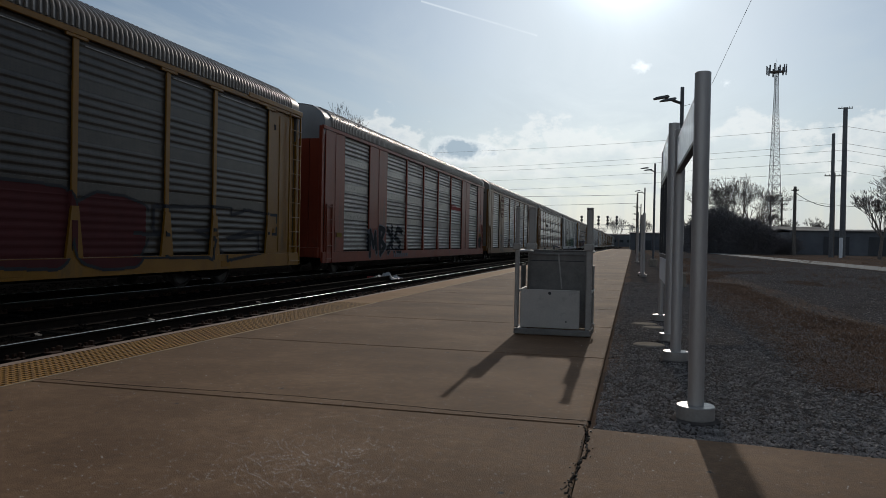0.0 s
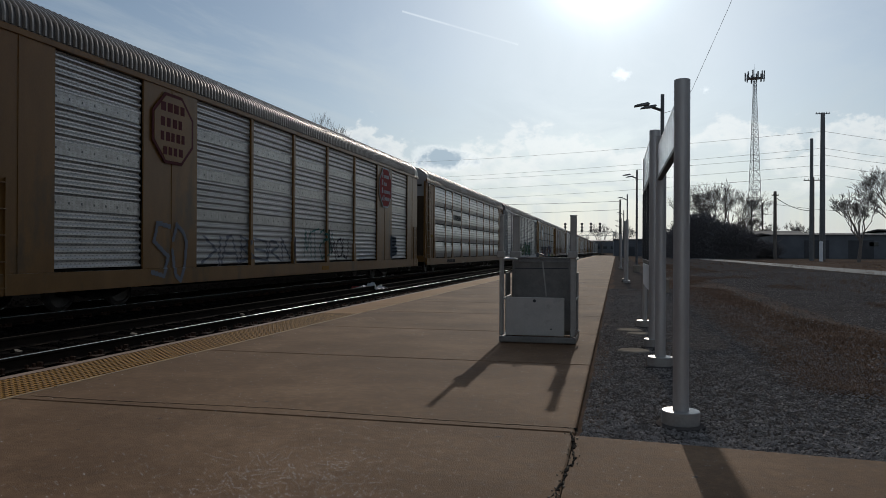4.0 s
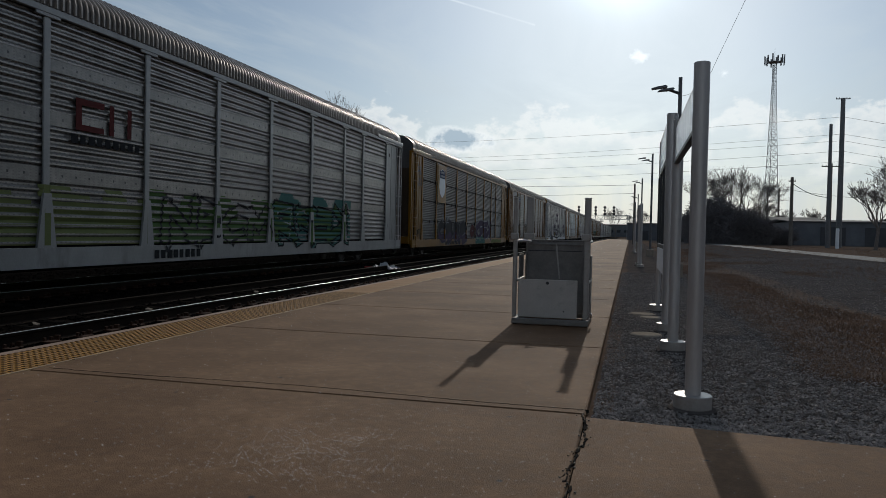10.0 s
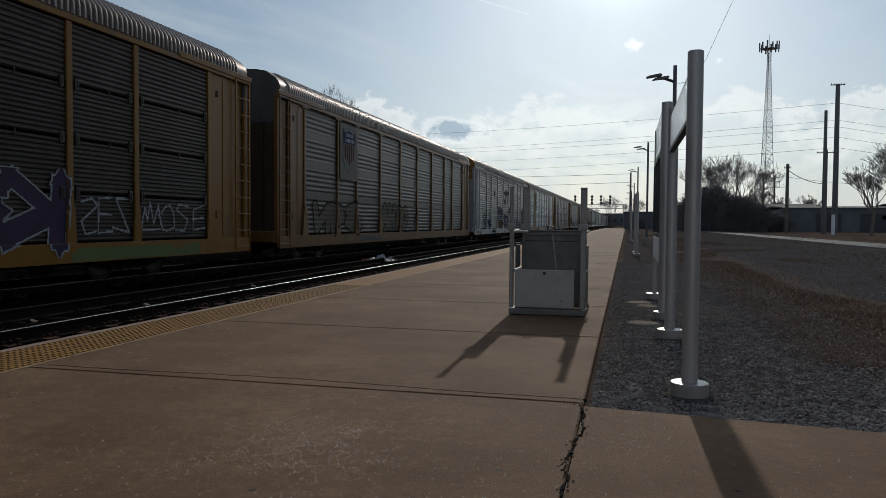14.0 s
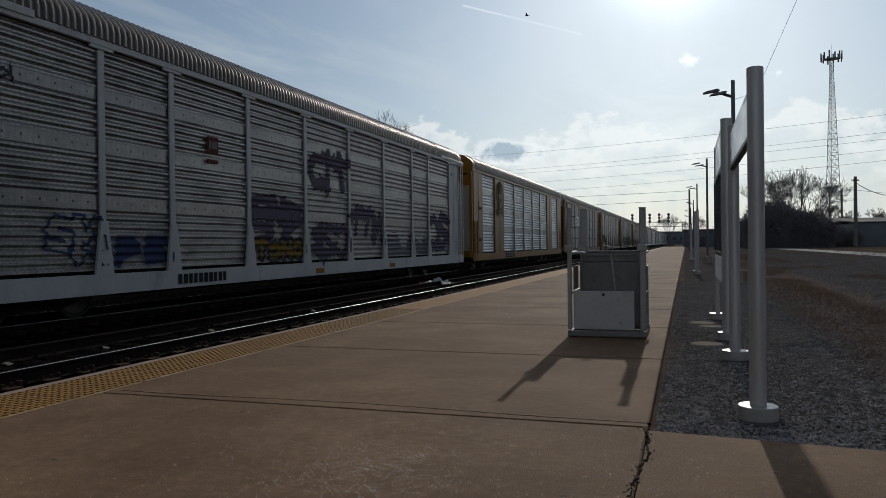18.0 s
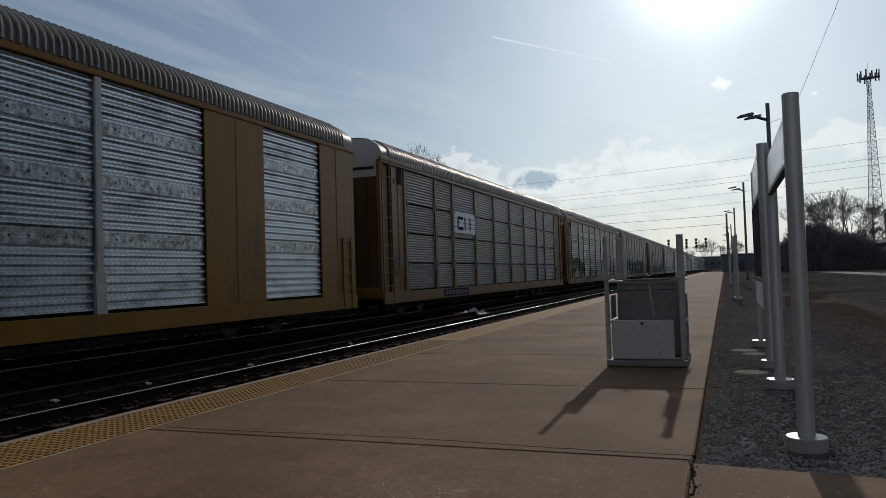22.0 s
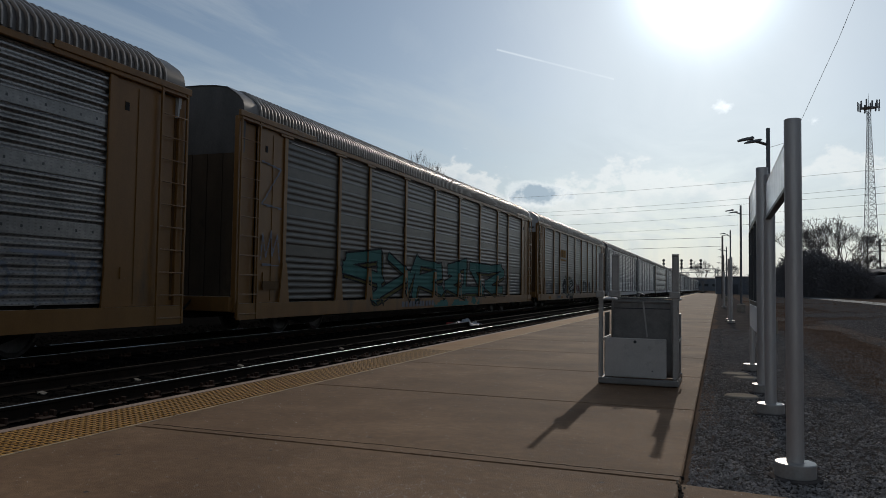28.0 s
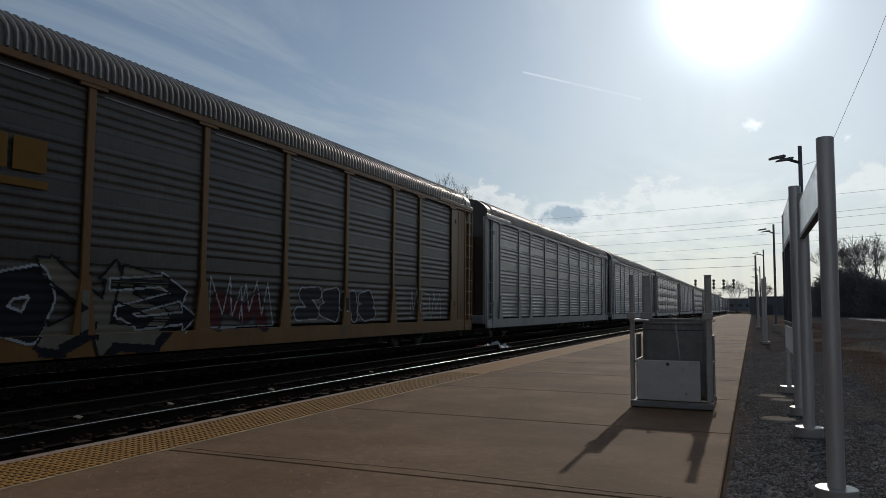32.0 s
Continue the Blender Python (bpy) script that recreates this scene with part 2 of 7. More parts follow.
def perforated(name, dark, light, hole=0.02, rough=0.5, metal=0.7, holes=0.5, stain=(0.05, 0.045, 0.04), stain_at=(0.56, 0.8), relief=0.05, sheen=0.9, flat=None):
    """Corrugated rack sheet: streaked galvanised or painted metal with rows of small round holes."""
    m = bpy.data.materials.new(name)
    m.use_nodes = True
    add, link = nodes_of(m.node_tree)
    tex = add("ShaderNodeTexCoord")
    v = tex.outputs["Object"]
    info = add("ShaderNodeObjectInfo")
    sep = add("ShaderNodeSeparateXYZ")
    link(v, sep.inputs[0])
    off = add("ShaderNodeVectorMath")
    off.operation = "ADD"
    link(v, off.inputs[0])
    shift = add("ShaderNodeCombineXYZ")
    link(math_node(add, link, "MULTIPLY", info.outputs["Random"], 37.0), shift.inputs[1])
    link(shift.outputs[0], off.inputs[1])
    mp = add("ShaderNodeMapping")
    mp.inputs["Scale"].default_value = (1, 0.9, 2.2)
    link(off.outputs[0], mp.inputs[0])
    n1 = add("ShaderNodeTexNoise", Scale=2.0, Detail=6.0, Roughness=0.65)
    link(mp.outputs[0], n1.inputs["Vector"])
    n2 = add("ShaderNodeTexNoise", Scale=9.0, Detail=6.0, Roughness=0.7)
    link(off.outputs[0], n2.inputs["Vector"])
    f = ramp_node(add, link, math_node(add, link, "ADD", math_node(add, link, "MULTIPLY", n1.outputs[0], 0.6),
                  math_node(add, link, "MULTIPLY", n2.outputs[0], 0.4)), [(0.35, 0.0), (0.66, 1.0)])
    col = mix_node(add, link, f, dark, light)
    n3 = add("ShaderNodeTexNoise", Scale=0.9, Detail=6.0, Roughness=0.7)
    link(mp.outputs[0], n3.inputs["Vector"])
    col = mix_node(add, link, ramp_node(add, link, n3.outputs[0], [(stain_at[0], 0.0), (stain_at[1], 0.8)]), col, stain)
    wy = math_node(add, link, "SINE", math_node(add, link, "MULTIPLY", sep.outputs[1], 2 * math.pi / 0.12))
    wz = math_node(add, link, "SINE", math_node(add, link, "MULTIPLY", sep.outputs[2], 2 * math.pi / 0.0517))
    dots = math_node(add, link, "MULTIPLY", math_node(add, link, "GREATER_THAN", wy, 0.5), math_node(add, link, "GREATER_THAN", wz, 0.35))
    col = mix_node(add, link, math_node(add, link, "MULTIPLY", dots, holes), col, (hole, hole, hole))
    if flat:
        # the flat bands between the corrugations: weathered, with a row of bolts
        for a, b in BANDS:
            inside = math_node(add, link, "MULTIPLY", math_node(add, link, "GREATER_THAN", sep.outputs[2], a), math_node(add, link, "LESS_THAN", sep.outputs[2], b))
            worn = mix_node(add, link, ramp_node(add, link, n2.outputs[0], [(0.4, 0.25), (0.62, 1.0)]), col, flat)
            bolt = math_node(add, link, "MULTIPLY", math_node(add, link, "GREATER_THAN", math_node(add, link, "SINE", math_node(add, link, "MULTIPLY", sep.outputs[1], 2 * math.pi / 0.34)), 0.93),
                             math_node(add, link, "LESS_THAN", math_node(add, link, "ABSOLUTE", math_node(add, link, "SUBTRACT", sep.outputs[2], (a + b) / 2)), 0.022))
            worn = mix_node(add, link, bolt, worn, (hole, hole, hole))
            col = mix_node(add, link, inside, col, worn)
    hsv = add("ShaderNodeHueSaturation")
    link(col, hsv.inputs["Color"])
    link(math_node(add, link, "ADD", 0.82, math_node(add, link, "MULTIPLY", info.outputs["Random"], 0.36)), hsv.inputs["Value"])
    bsdf = add("ShaderNodeBsdfPrincipled", Metallic=metal)
    bsdf.inputs["Specular IOR Level"].default_value = sheen
    # the same grazing sheen, in place of glare over distant screens
    bsdf.inputs["Sheen Weight"].default_value, bsdf.inputs["Sheen Roughness"].default_value = 0.4, 0.22
    link(hsv.outputs[0], bsdf.inputs["Base Color"])
    link(math_node(add, link, "ADD", rough - 0.1, math_node(add, link, "MULTIPLY", n2.outputs[0], 0.2), True), bsdf.inputs["Roughness"])
    b = add("ShaderNodeBump", Strength=relief, Distance=0.02)
    link(f, b.inputs["Height"])
    link(b.outputs[0], bsdf.inputs["Normal"])
    out = add("ShaderNodeOutputMaterial")
    link(bsdf.outputs[0], out.inputs[0])
    return m


def concrete_slab(name):
    """Platform concrete: brown-grey, mottled, pitted, with a patch of pale de-icing grit near the walk's start."""
    m = bpy.data.materials.new(name)
    m.use_nodes = True
    add, link = nodes_of(m.node_tree)
    geo = add("ShaderNodeNewGeometry")
    v = geo.outputs["Position"]
    n1 = add("ShaderNodeTexNoise", Scale=0.7, Detail=8.0, Roughness=0.62)
    n2 = add("ShaderNodeTexNoise", Scale=14.0, Detail=6.0, Roughness=0.7)
    n3 = add("ShaderNodeTexNoise", Scale=120.0, Detail=3.0, Roughness=0.6)
    for n in (n1, n2, n3):
        link(v, n.inputs["Vector"])
    f = math_node(add, link, "ADD", math_node(add, link, "MULTIPLY", n1.outputs[0], 0.5), math_node(add, link, "MULTIPLY", n2.outputs[0], 0.3))
    f = math_node(add, link, "ADD", f, math_node(add, link, "MULTIPLY", n3.outputs[0], 0.2))
    col = ramp_node(add, link, f, [(0.36, (0.1, 0.054, 0.028)), (0.5, (0.18, 0.101, 0.053)), (0.64, (0.295, 0.174, 0.095))])
    # exposed grains and pin holes
    vg = add("ShaderNodeTexVoronoi", Scale=150.0)
    link(v, vg.inputs["Vector"])
    grain = add("ShaderNodeHueSaturation")
    link(col, grain.inputs["Color"])
    link(ramp_node(add, link, vg.outputs["Distance"], [(0.1, 0.78), (0.35, 1.0), (0.7, 1.12)]), grain.inputs["Value"])
    col = grain.outputs[0]
    # dark small pits and gum spots
    vo = add("ShaderNodeTexVoronoi", Scale=3.0)
    link(v, vo.inputs["Vector"])
    col = mix_node(add, link, math_node(add, link, "LESS_THAN", vo.outputs["Distance"], 0.045), col, (0.06, 0.05, 0.045))
    # pale grit
    vs = add("ShaderNodeTexVoronoi", Scale=95.0)
    n4 = add("ShaderNodeTexNoise", Scale=5.0, Detail=5.0, Roughness=0.65)
    link(v, n4.inputs["Vector"])
    wob = add("ShaderNodeTexNoise", Scale=16.0, Detail=3.0)
    link(v, wob.inputs["Vector"])
    bend = add("ShaderNodeVectorMath")
    bend.operation = "MULTIPLY_ADD"
    link(wob.outputs["Color"], bend.inputs[0])
    bend.inputs[1].default_value = (0.004, 0.004, 0.0)
    link(v, bend.inputs[2])
    link(bend.outputs[0], vs.inputs["Vector"])
    away = add("ShaderNodeVectorMath")
    away.operation = "DISTANCE"
    link(v, away.inputs[0])
    away.inputs[1].default_value = (-1.45, 3.25, 0.0)
    patch = ramp_node(add, link, math_node(add, link, "DIVIDE", away.outputs["Value"], 3.0), [(0.03, 1.0), (0.09, 0.55), (0.2, 0.13), (0.45, 0.04), (1.0, 0.025)])
    mott = ramp_node(add, link, n4.outputs[0], [(0.4, 0.3), (0.62, 1.4)])
    pick = add("ShaderNodeSeparateXYZ")
    link(vs.outputs["Color"], pick.inputs[0])
    grains = math_node(add, link, "MULTIPLY", math_node(add, link, "LESS_THAN", pick.outputs[0], math_node(add, link, "MULTIPLY", patch, mott)),
                       math_node(add, link, "LESS_THAN", vs.outputs["Distance"], math_node(add, link, "ADD", 0.12, math_node(add, link, "MULTIPLY", pick.outputs[1], 0.2))))
    col = mix_node(add, link, grains, col, (0.95, 0.93, 0.88))
    bsdf = add("ShaderNodeBsdfPrincipled")
    link(col, bsdf.inputs["Base Color"])
    link(ramp_node(add, link, n2.outputs[0], [(0.3, 0.8), (0.7, 0.95)]), bsdf.inputs["Roughness"])
    bsdf.inputs["Specular IOR Level"].default_value = 0.18
    b = add("ShaderNodeBump", Strength=0.3, Distance=0.008)
    link(math_node(add, link, "ADD", math_node(add, link, "ADD", n2.outputs[0], n3.outputs[0]), math_node(add, link, "MULTIPLY", vg.outputs["Distance"], 0.6)), b.inputs["Height"])
    link(b.outputs[0], bsdf.inputs["Normal"])
    out = add("ShaderNodeOutputMaterial")
    link(bsdf.outputs[0], out.inputs[0])
    return m


CONCRETE = concrete_slab("platform concrete")
FOOTING = surface("footing concrete", (0.25, 0.205, 0.16), (0.4, 0.335, 0.265), 6, 0.9, bump=0.3)
NOSING = surface("edge concrete", (0.3, 0.2, 0.15), (0.42, 0.3, 0.23), 5, 0.8)
JOINT = surface("joint filler", (0.02, 0.018, 0.016), (0.05, 0.045, 0.04), 20, 0.9)
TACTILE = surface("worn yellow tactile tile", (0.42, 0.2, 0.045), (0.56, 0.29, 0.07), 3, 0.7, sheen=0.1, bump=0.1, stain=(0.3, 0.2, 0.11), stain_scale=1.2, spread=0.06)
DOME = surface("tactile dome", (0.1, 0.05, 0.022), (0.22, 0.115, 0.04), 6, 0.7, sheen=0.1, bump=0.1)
PAINT_LINE = surface("worn white line", (0.36, 0.24, 0.13), (0.6, 0.43, 0.24), 9, 0.7, stain=(0.26, 0.2, 0.15), stain_scale=4.0, stain_at=(0.45, 0.6))
# Near-black, so that the colour also carries the shade under the cars.
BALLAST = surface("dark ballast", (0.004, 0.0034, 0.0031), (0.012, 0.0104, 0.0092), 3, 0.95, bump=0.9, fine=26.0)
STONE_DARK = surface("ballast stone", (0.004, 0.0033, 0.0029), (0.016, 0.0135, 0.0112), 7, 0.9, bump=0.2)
PLATE_RUST = surface("rusty tie plate", (0.03, 0.014, 0.009), (0.075, 0.036, 0.02), 9, 0.85, bump=0.3, spread=0.3)
GRAVEL = surface("grey gravel", (0.065, 0.054, 0.048), (0.14, 0.119, 0.107), 2, 0.95, bump=0.9, fine=34.0)
STONE = surface("gravel stone", (0.07, 0.059, 0.052), (0.5, 0.435, 0.39), 9, 0.8, sheen=0.2, bump=0.2)
SOIL = surface("dry grass and soil", (0.1, 0.072, 0.056), (0.19, 0.138, 0.106), 0.9, 0.95, bump=0.6, fine=24.0, stain=(0.095, 0.083, 0.076), stain_scale=0.3, stain_at=(0.5, 0.62))
DRY_GRASS = surface("dry grass blades", (0.15, 0.09, 0.058), (0.33, 0.213, 0.143), 1.2, 0.85, bump=0.0)
ROAD = surface("pale road", (0.15, 0.145, 0.14), (0.24, 0.235, 0.225), 1, 0.85)
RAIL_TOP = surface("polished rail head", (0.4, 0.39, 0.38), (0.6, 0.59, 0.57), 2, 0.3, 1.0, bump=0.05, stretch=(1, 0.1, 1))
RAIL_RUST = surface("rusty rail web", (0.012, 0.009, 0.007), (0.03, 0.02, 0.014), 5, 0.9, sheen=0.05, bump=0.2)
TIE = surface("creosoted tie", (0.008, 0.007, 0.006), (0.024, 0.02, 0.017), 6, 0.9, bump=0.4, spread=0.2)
STEEL = surface("brushed grey steel", (0.43, 0.395, 0.37), (0.57, 0.53, 0.5), 5, 0.4, 0.35, bump=0.05, stretch=(1, 1, 0.2))
COLLAR = surface("pale aluminium collar", (0.3, 0.272, 0.245), (0.45, 0.41, 0.375), 7, 0.35, 0.3, bump=0.05)
def frosted(name):
    m = bpy.data.materials.new(name)
    m.use_nodes = True
    add, link = nodes_of(m.node_tree)
    tex = add("ShaderNodeTexCoord")
    n = add("ShaderNodeTexNoise", Scale=6.0, Detail=5.0)
    link(tex.outputs["Object"], n.inputs["Vector"])
    b = add("ShaderNodeBsdfPrincipled", IOR=1.1)
    b.inputs["Base Color"].default_value = (0.93, 0.95, 0.97, 1)
    b.inputs["Transmission Weight"].default_value = 0.9
    link(ramp_node(add, link, n.outputs[0], [(0.3, 0.3), (0.7, 0.45)]), b.inputs["Roughness"])
    out = add("ShaderNodeOutputMaterial")
    link(b.outputs[0], out.inputs[0])
    return m


ACRYLIC = frosted("frosted white acrylic")
SIGN_WHITE = surface("white sign sheet", (0.72, 0.74, 0.76), (0.82, 0.83, 0.84), 2, 0.45, bump=0.02)
BLACK = surface("black frame metal", (0.015, 0.015, 0.016), (0.04, 0.04, 0.042), 5, 0.5, bump=0.05)
LIFT_GREY = surface("weathered grey lift steel", (0.29, 0.258, 0.228), (0.43, 0.39, 0.35), 6, 0.5, 0.2, bump=0.08, stain=(0.13, 0.09, 0.06), stain_at=(0.6, 0.75), stain_scale=3.0)
LIFT_PLATE = surface("pale aluminium lift plate", (0.42, 0.38, 0.34), (0.55, 0.5, 0.45), 4, 0.55, 0.2, bump=0.06, stain=(0.24, 0.21, 0.18), stain_scale=2.5)
LIFT_MESH = surface("dark lift deck", (0.15, 0.135, 0.122), (0.27, 0.245, 0.222), 8, 0.6, 0.4, bump=0.1)
WOOD_POLE = surface("weathered pole wood", (0.1, 0.088, 0.078), (0.21, 0.185, 0.165), 5, 0.9, bump=0.3, stretch=(1, 1, 0.15))
DARK_STEEL = surface("dark steel", (0.09, 0.09, 0.094), (0.17, 0.17, 0.176), 5, 0.55, 0.5, bump=0.05)
GALV = surface("galvanised lattice", (0.22, 0.23, 0.24), (0.34, 0.35, 0.36), 3, 0.6, 0.4, bump=0.05)
BARK = surface("grey bark", (0.12, 0.1, 0.088), (0.24, 0.205, 0.18), 6, 0.9, bump=0.3)
TWIG = surface("brown twigs", (0.13, 0.115, 0.11), (0.25, 0.224, 0.215), 3, 0.95, bump=0.0)
# Raised in tone: distance haze over the thicket is put into colour.
BRUSH = surface("hazed brush stems", (0.13, 0.12, 0.123), (0.24, 0.222, 0.222), 3, 0.95, bump=0.0)
SHED = surface("grey metal shed", (0.1, 0.105, 0.115), (0.17, 0.175, 0.19), 0.4, 0.7, bump=0.05)
SHED_ROOF = surface("dark shed roof", (0.06, 0.06, 0.065), (0.1, 0.1, 0.105), 0.5, 0.8, bump=0.05)
GLASS_DARK = surface("dark window", (0.02, 0.022, 0.025), (0.04, 0.042, 0.045), 3, 0.2, bump=0.0)
WIRE = surface("cable", (0.03, 0.03, 0.03), (0.06, 0.06, 0.06), 3, 0.6, bump=0.0)

YELLOW = surface("dirty yellow car paint", (0.2, 0.083, 0.006), (0.3, 0.135, 0.01), 1.4, 0.38, sheen=0.25, dust=0.35, bump=0.06, stain=(0.12, 0.07, 0.03), stain_scale=0.9, spread=0.08, stretch=(1, 1, 0.4))
BROWN_YELLOW = surface("faded brown car paint", (0.155, 0.068, 0.0165), (0.235, 0.111, 0.03), 1.4, 0.38, sheen=0.25, dust=0.35, bump=0.06, stain=(0.08, 0.052, 0.03), stain_scale=0.9, stretch=(1, 1, 0.4))
RED = surface("oxide red car paint", (0.18, 0.029, 0.013), (0.27, 0.05, 0.022), 1.4, 0.4, sheen=0.22, dust=0.3, bump=0.06, stain=(0.095, 0.036, 0.025), stain_scale=0.9, stretch=(1, 1, 0.4))
WHITE = surface("dirty white car paint", (0.34, 0.322, 0.308), (0.5, 0.478, 0.46), 1.6, 0.5, bump=0.05, stain=(0.22, 0.21, 0.2), stain_scale=0.8, stretch=(1, 1, 0.4), dust=0.8)
GREY_PAINT = surface("weathered grey car paint", (0.22, 0.213, 0.207), (0.34, 0.331, 0.323), 1.5, 0.38, 0.2, bump=0.06, stain=(0.13, 0.12, 0.113), stain_scale=0.9, stretch=(1, 1, 0.4), dust=0.6)
TAN = surface("faded tan car paint", (0.29, 0.25, 0.205), (0.43, 0.38, 0.315), 1.5, 0.45, bump=0.06, stain=(0.16, 0.13, 0.1), stain_scale=0.9, stretch=(1, 1, 0.4), dust=0.6)
# Ribs paler than pans: rib glint and pan shade are put into colour.
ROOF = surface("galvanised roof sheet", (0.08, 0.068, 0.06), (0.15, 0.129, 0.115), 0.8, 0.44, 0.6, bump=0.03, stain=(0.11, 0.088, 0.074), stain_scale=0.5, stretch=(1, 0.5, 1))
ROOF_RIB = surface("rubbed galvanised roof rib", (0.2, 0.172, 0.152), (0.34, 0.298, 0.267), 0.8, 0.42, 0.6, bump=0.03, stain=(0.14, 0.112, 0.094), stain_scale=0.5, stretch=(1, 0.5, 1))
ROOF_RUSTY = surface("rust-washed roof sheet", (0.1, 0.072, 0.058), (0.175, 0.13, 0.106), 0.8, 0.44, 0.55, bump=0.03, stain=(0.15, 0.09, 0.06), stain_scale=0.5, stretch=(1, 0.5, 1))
UNDER = surface("sooty running gear and shaded hollows", (0.012, 0.011, 0.01), (0.035, 0.03, 0.027), 6, 0.85, bump=0.2)
WHEEL = surface("worn wheel steel", (0.05, 0.045, 0.04), (0.14, 0.12, 0.11), 6, 0.6, 0.5, bump=0.1)
SCREEN_GALV = perforated("galvanised rack screen", (0.5, 0.53, 0.55), (0.72, 0.76, 0.77), metal=0.75, rough=0.34, stain=(0.2, 0.19, 0.18), stain_at=(0.52, 0.68), flat=(0.13, 0.12, 0.11))
SCREEN_GREY = perforated("dull grey rack screen", (0.19, 0.173, 0.16), (0.34, 0.312, 0.29), rough=0.32, metal=0.45, flat=(0.15, 0.136, 0.126), stain=(0.06, 0.054, 0.049), stain_at=(0.5, 0.7))
SCREEN_MID = perforated("weathered galvanised rack screen", (0.37, 0.345, 0.322), (0.57, 0.532, 0.498), rough=0.32, metal=0.4, flat=(0.24, 0.215, 0.198))
SCREEN_TIER = perforated("galvanised tiered rack screen", (0.28, 0.26, 0.24), (0.46, 0.427, 0.397), rough=0.32, metal=0.4)
SCREEN_DARK = perforated("sooty dark rack screen", (0.038, 0.028, 0.021), (0.078, 0.059, 0.045), rough=0.36, metal=0.0, sheen=0.34, holes=0.4, stain=(0.034, 0.026, 0.02))
SCREEN_SLATE = perforated("slate blue-grey rack screen", (0.18, 0.16, 0.147), (0.29, 0.26, 0.24), rough=0.34, metal=0.4, holes=0.25, stain=(0.095, 0.08, 0.071))


def spray(name, colour, rough=0.78):
    return surface(name, tuple(c * 0.75 for c in colour), colour, 3, rough, bump=0.0)


S_WHITE = spray("white spray paint", (0.45, 0.45, 0.45))
S_GREY = spray("grey spray paint", (0.2, 0.2, 0.22))
S_BLACK = spray("black spray paint", (0.02, 0.02, 0.022))
S_TEAL = spray("teal spray paint", (0.075, 0.185, 0.16))
S_GREEN = spray("green spray paint", (0.085, 0.15, 0.045))
S_LIME = spray("lime spray paint", (0.19, 0.21, 0.08))
S_RED = spray("dull red spray paint", (0.3, 0.045, 0.04))
S_BEIGE = spray("pale beige spray paint", (0.21, 0.18, 0.13))
S_SEPIA = spray("faded sepia marking paint", (0.13, 0.075, 0.035))
S_MAROON = spray("maroon spray paint", (0.11, 0.029, 0.027))
S_FADED_RED = spray("faded red marking paint", (0.12, 0.026, 0.024))
S_DIM = spray("thin grey spray paint", (0.055, 0.051, 0.053))
FADED = surface("faded board paint", (0.1, 0.085, 0.07), (0.16, 0.138, 0.115), 2, 0.6, bump=0.05)
BEIGE_END = surface("beige car end", (0.16, 0.14, 0.12), (0.27, 0.24, 0.21), 1.4, 0.7, bump=0.06, stain=(0.08, 0.065, 0.055), stain_scale=0.9, stretch=(1, 1, 0.4))
# Car ends this dark: shade of the gap between cars put into the paint.
BROWN_END = surface("shaded grimy brown car end", (0.062, 0.031, 0.012), (0.115, 0.06, 0.024), 1.4, 0.7, bump=0.06, stain=(0.03, 0.02, 0.012), stain_scale=0.9, stretch=(1, 1, 0.4))
SHADED_END = surface("shaded sooty brown car end", (0.04, 0.028, 0.018), (0.095, 0.065, 0.042), 1.4, 0.8, bump=0.06, stain=(0.02, 0.016, 0.012), stain_scale=0.9, stretch=(1, 1, 0.4))
DARK_HOOD = surface("dark grey car hood", (0.06, 0.056, 0.054), (0.12, 0.112, 0.106), 1.4, 0.7, bump=0.06, stain=(0.03, 0.027, 0.025), stain_scale=0.9, stretch=(1, 1, 0.4))
S_BLUE = spray("blue spray paint", (0.04, 0.055, 0.11))
S_PURPLE = spray("purple spray paint", (0.09, 0.062, 0.1))
S_YELLOW = spray("yellow spray paint", (0.26, 0.155, 0.03))
S_NAVY = spray("dark slate spray paint", (0.03, 0.036, 0.05))
S_WASH = spray("thin green wash", (0.075, 0.105, 0.042))
S_LILAC = spray("thin lilac wash", (0.13, 0.105, 0.14))
S_OLIVE = spray("olive shade paint", (0.12, 0.1, 0.035))
S_OCHRE = spray("ochre marking paint", (0.24, 0.12, 0.03))
S_ORANGE = spray("orange marking paint", (0.32, 0.15, 0.03))


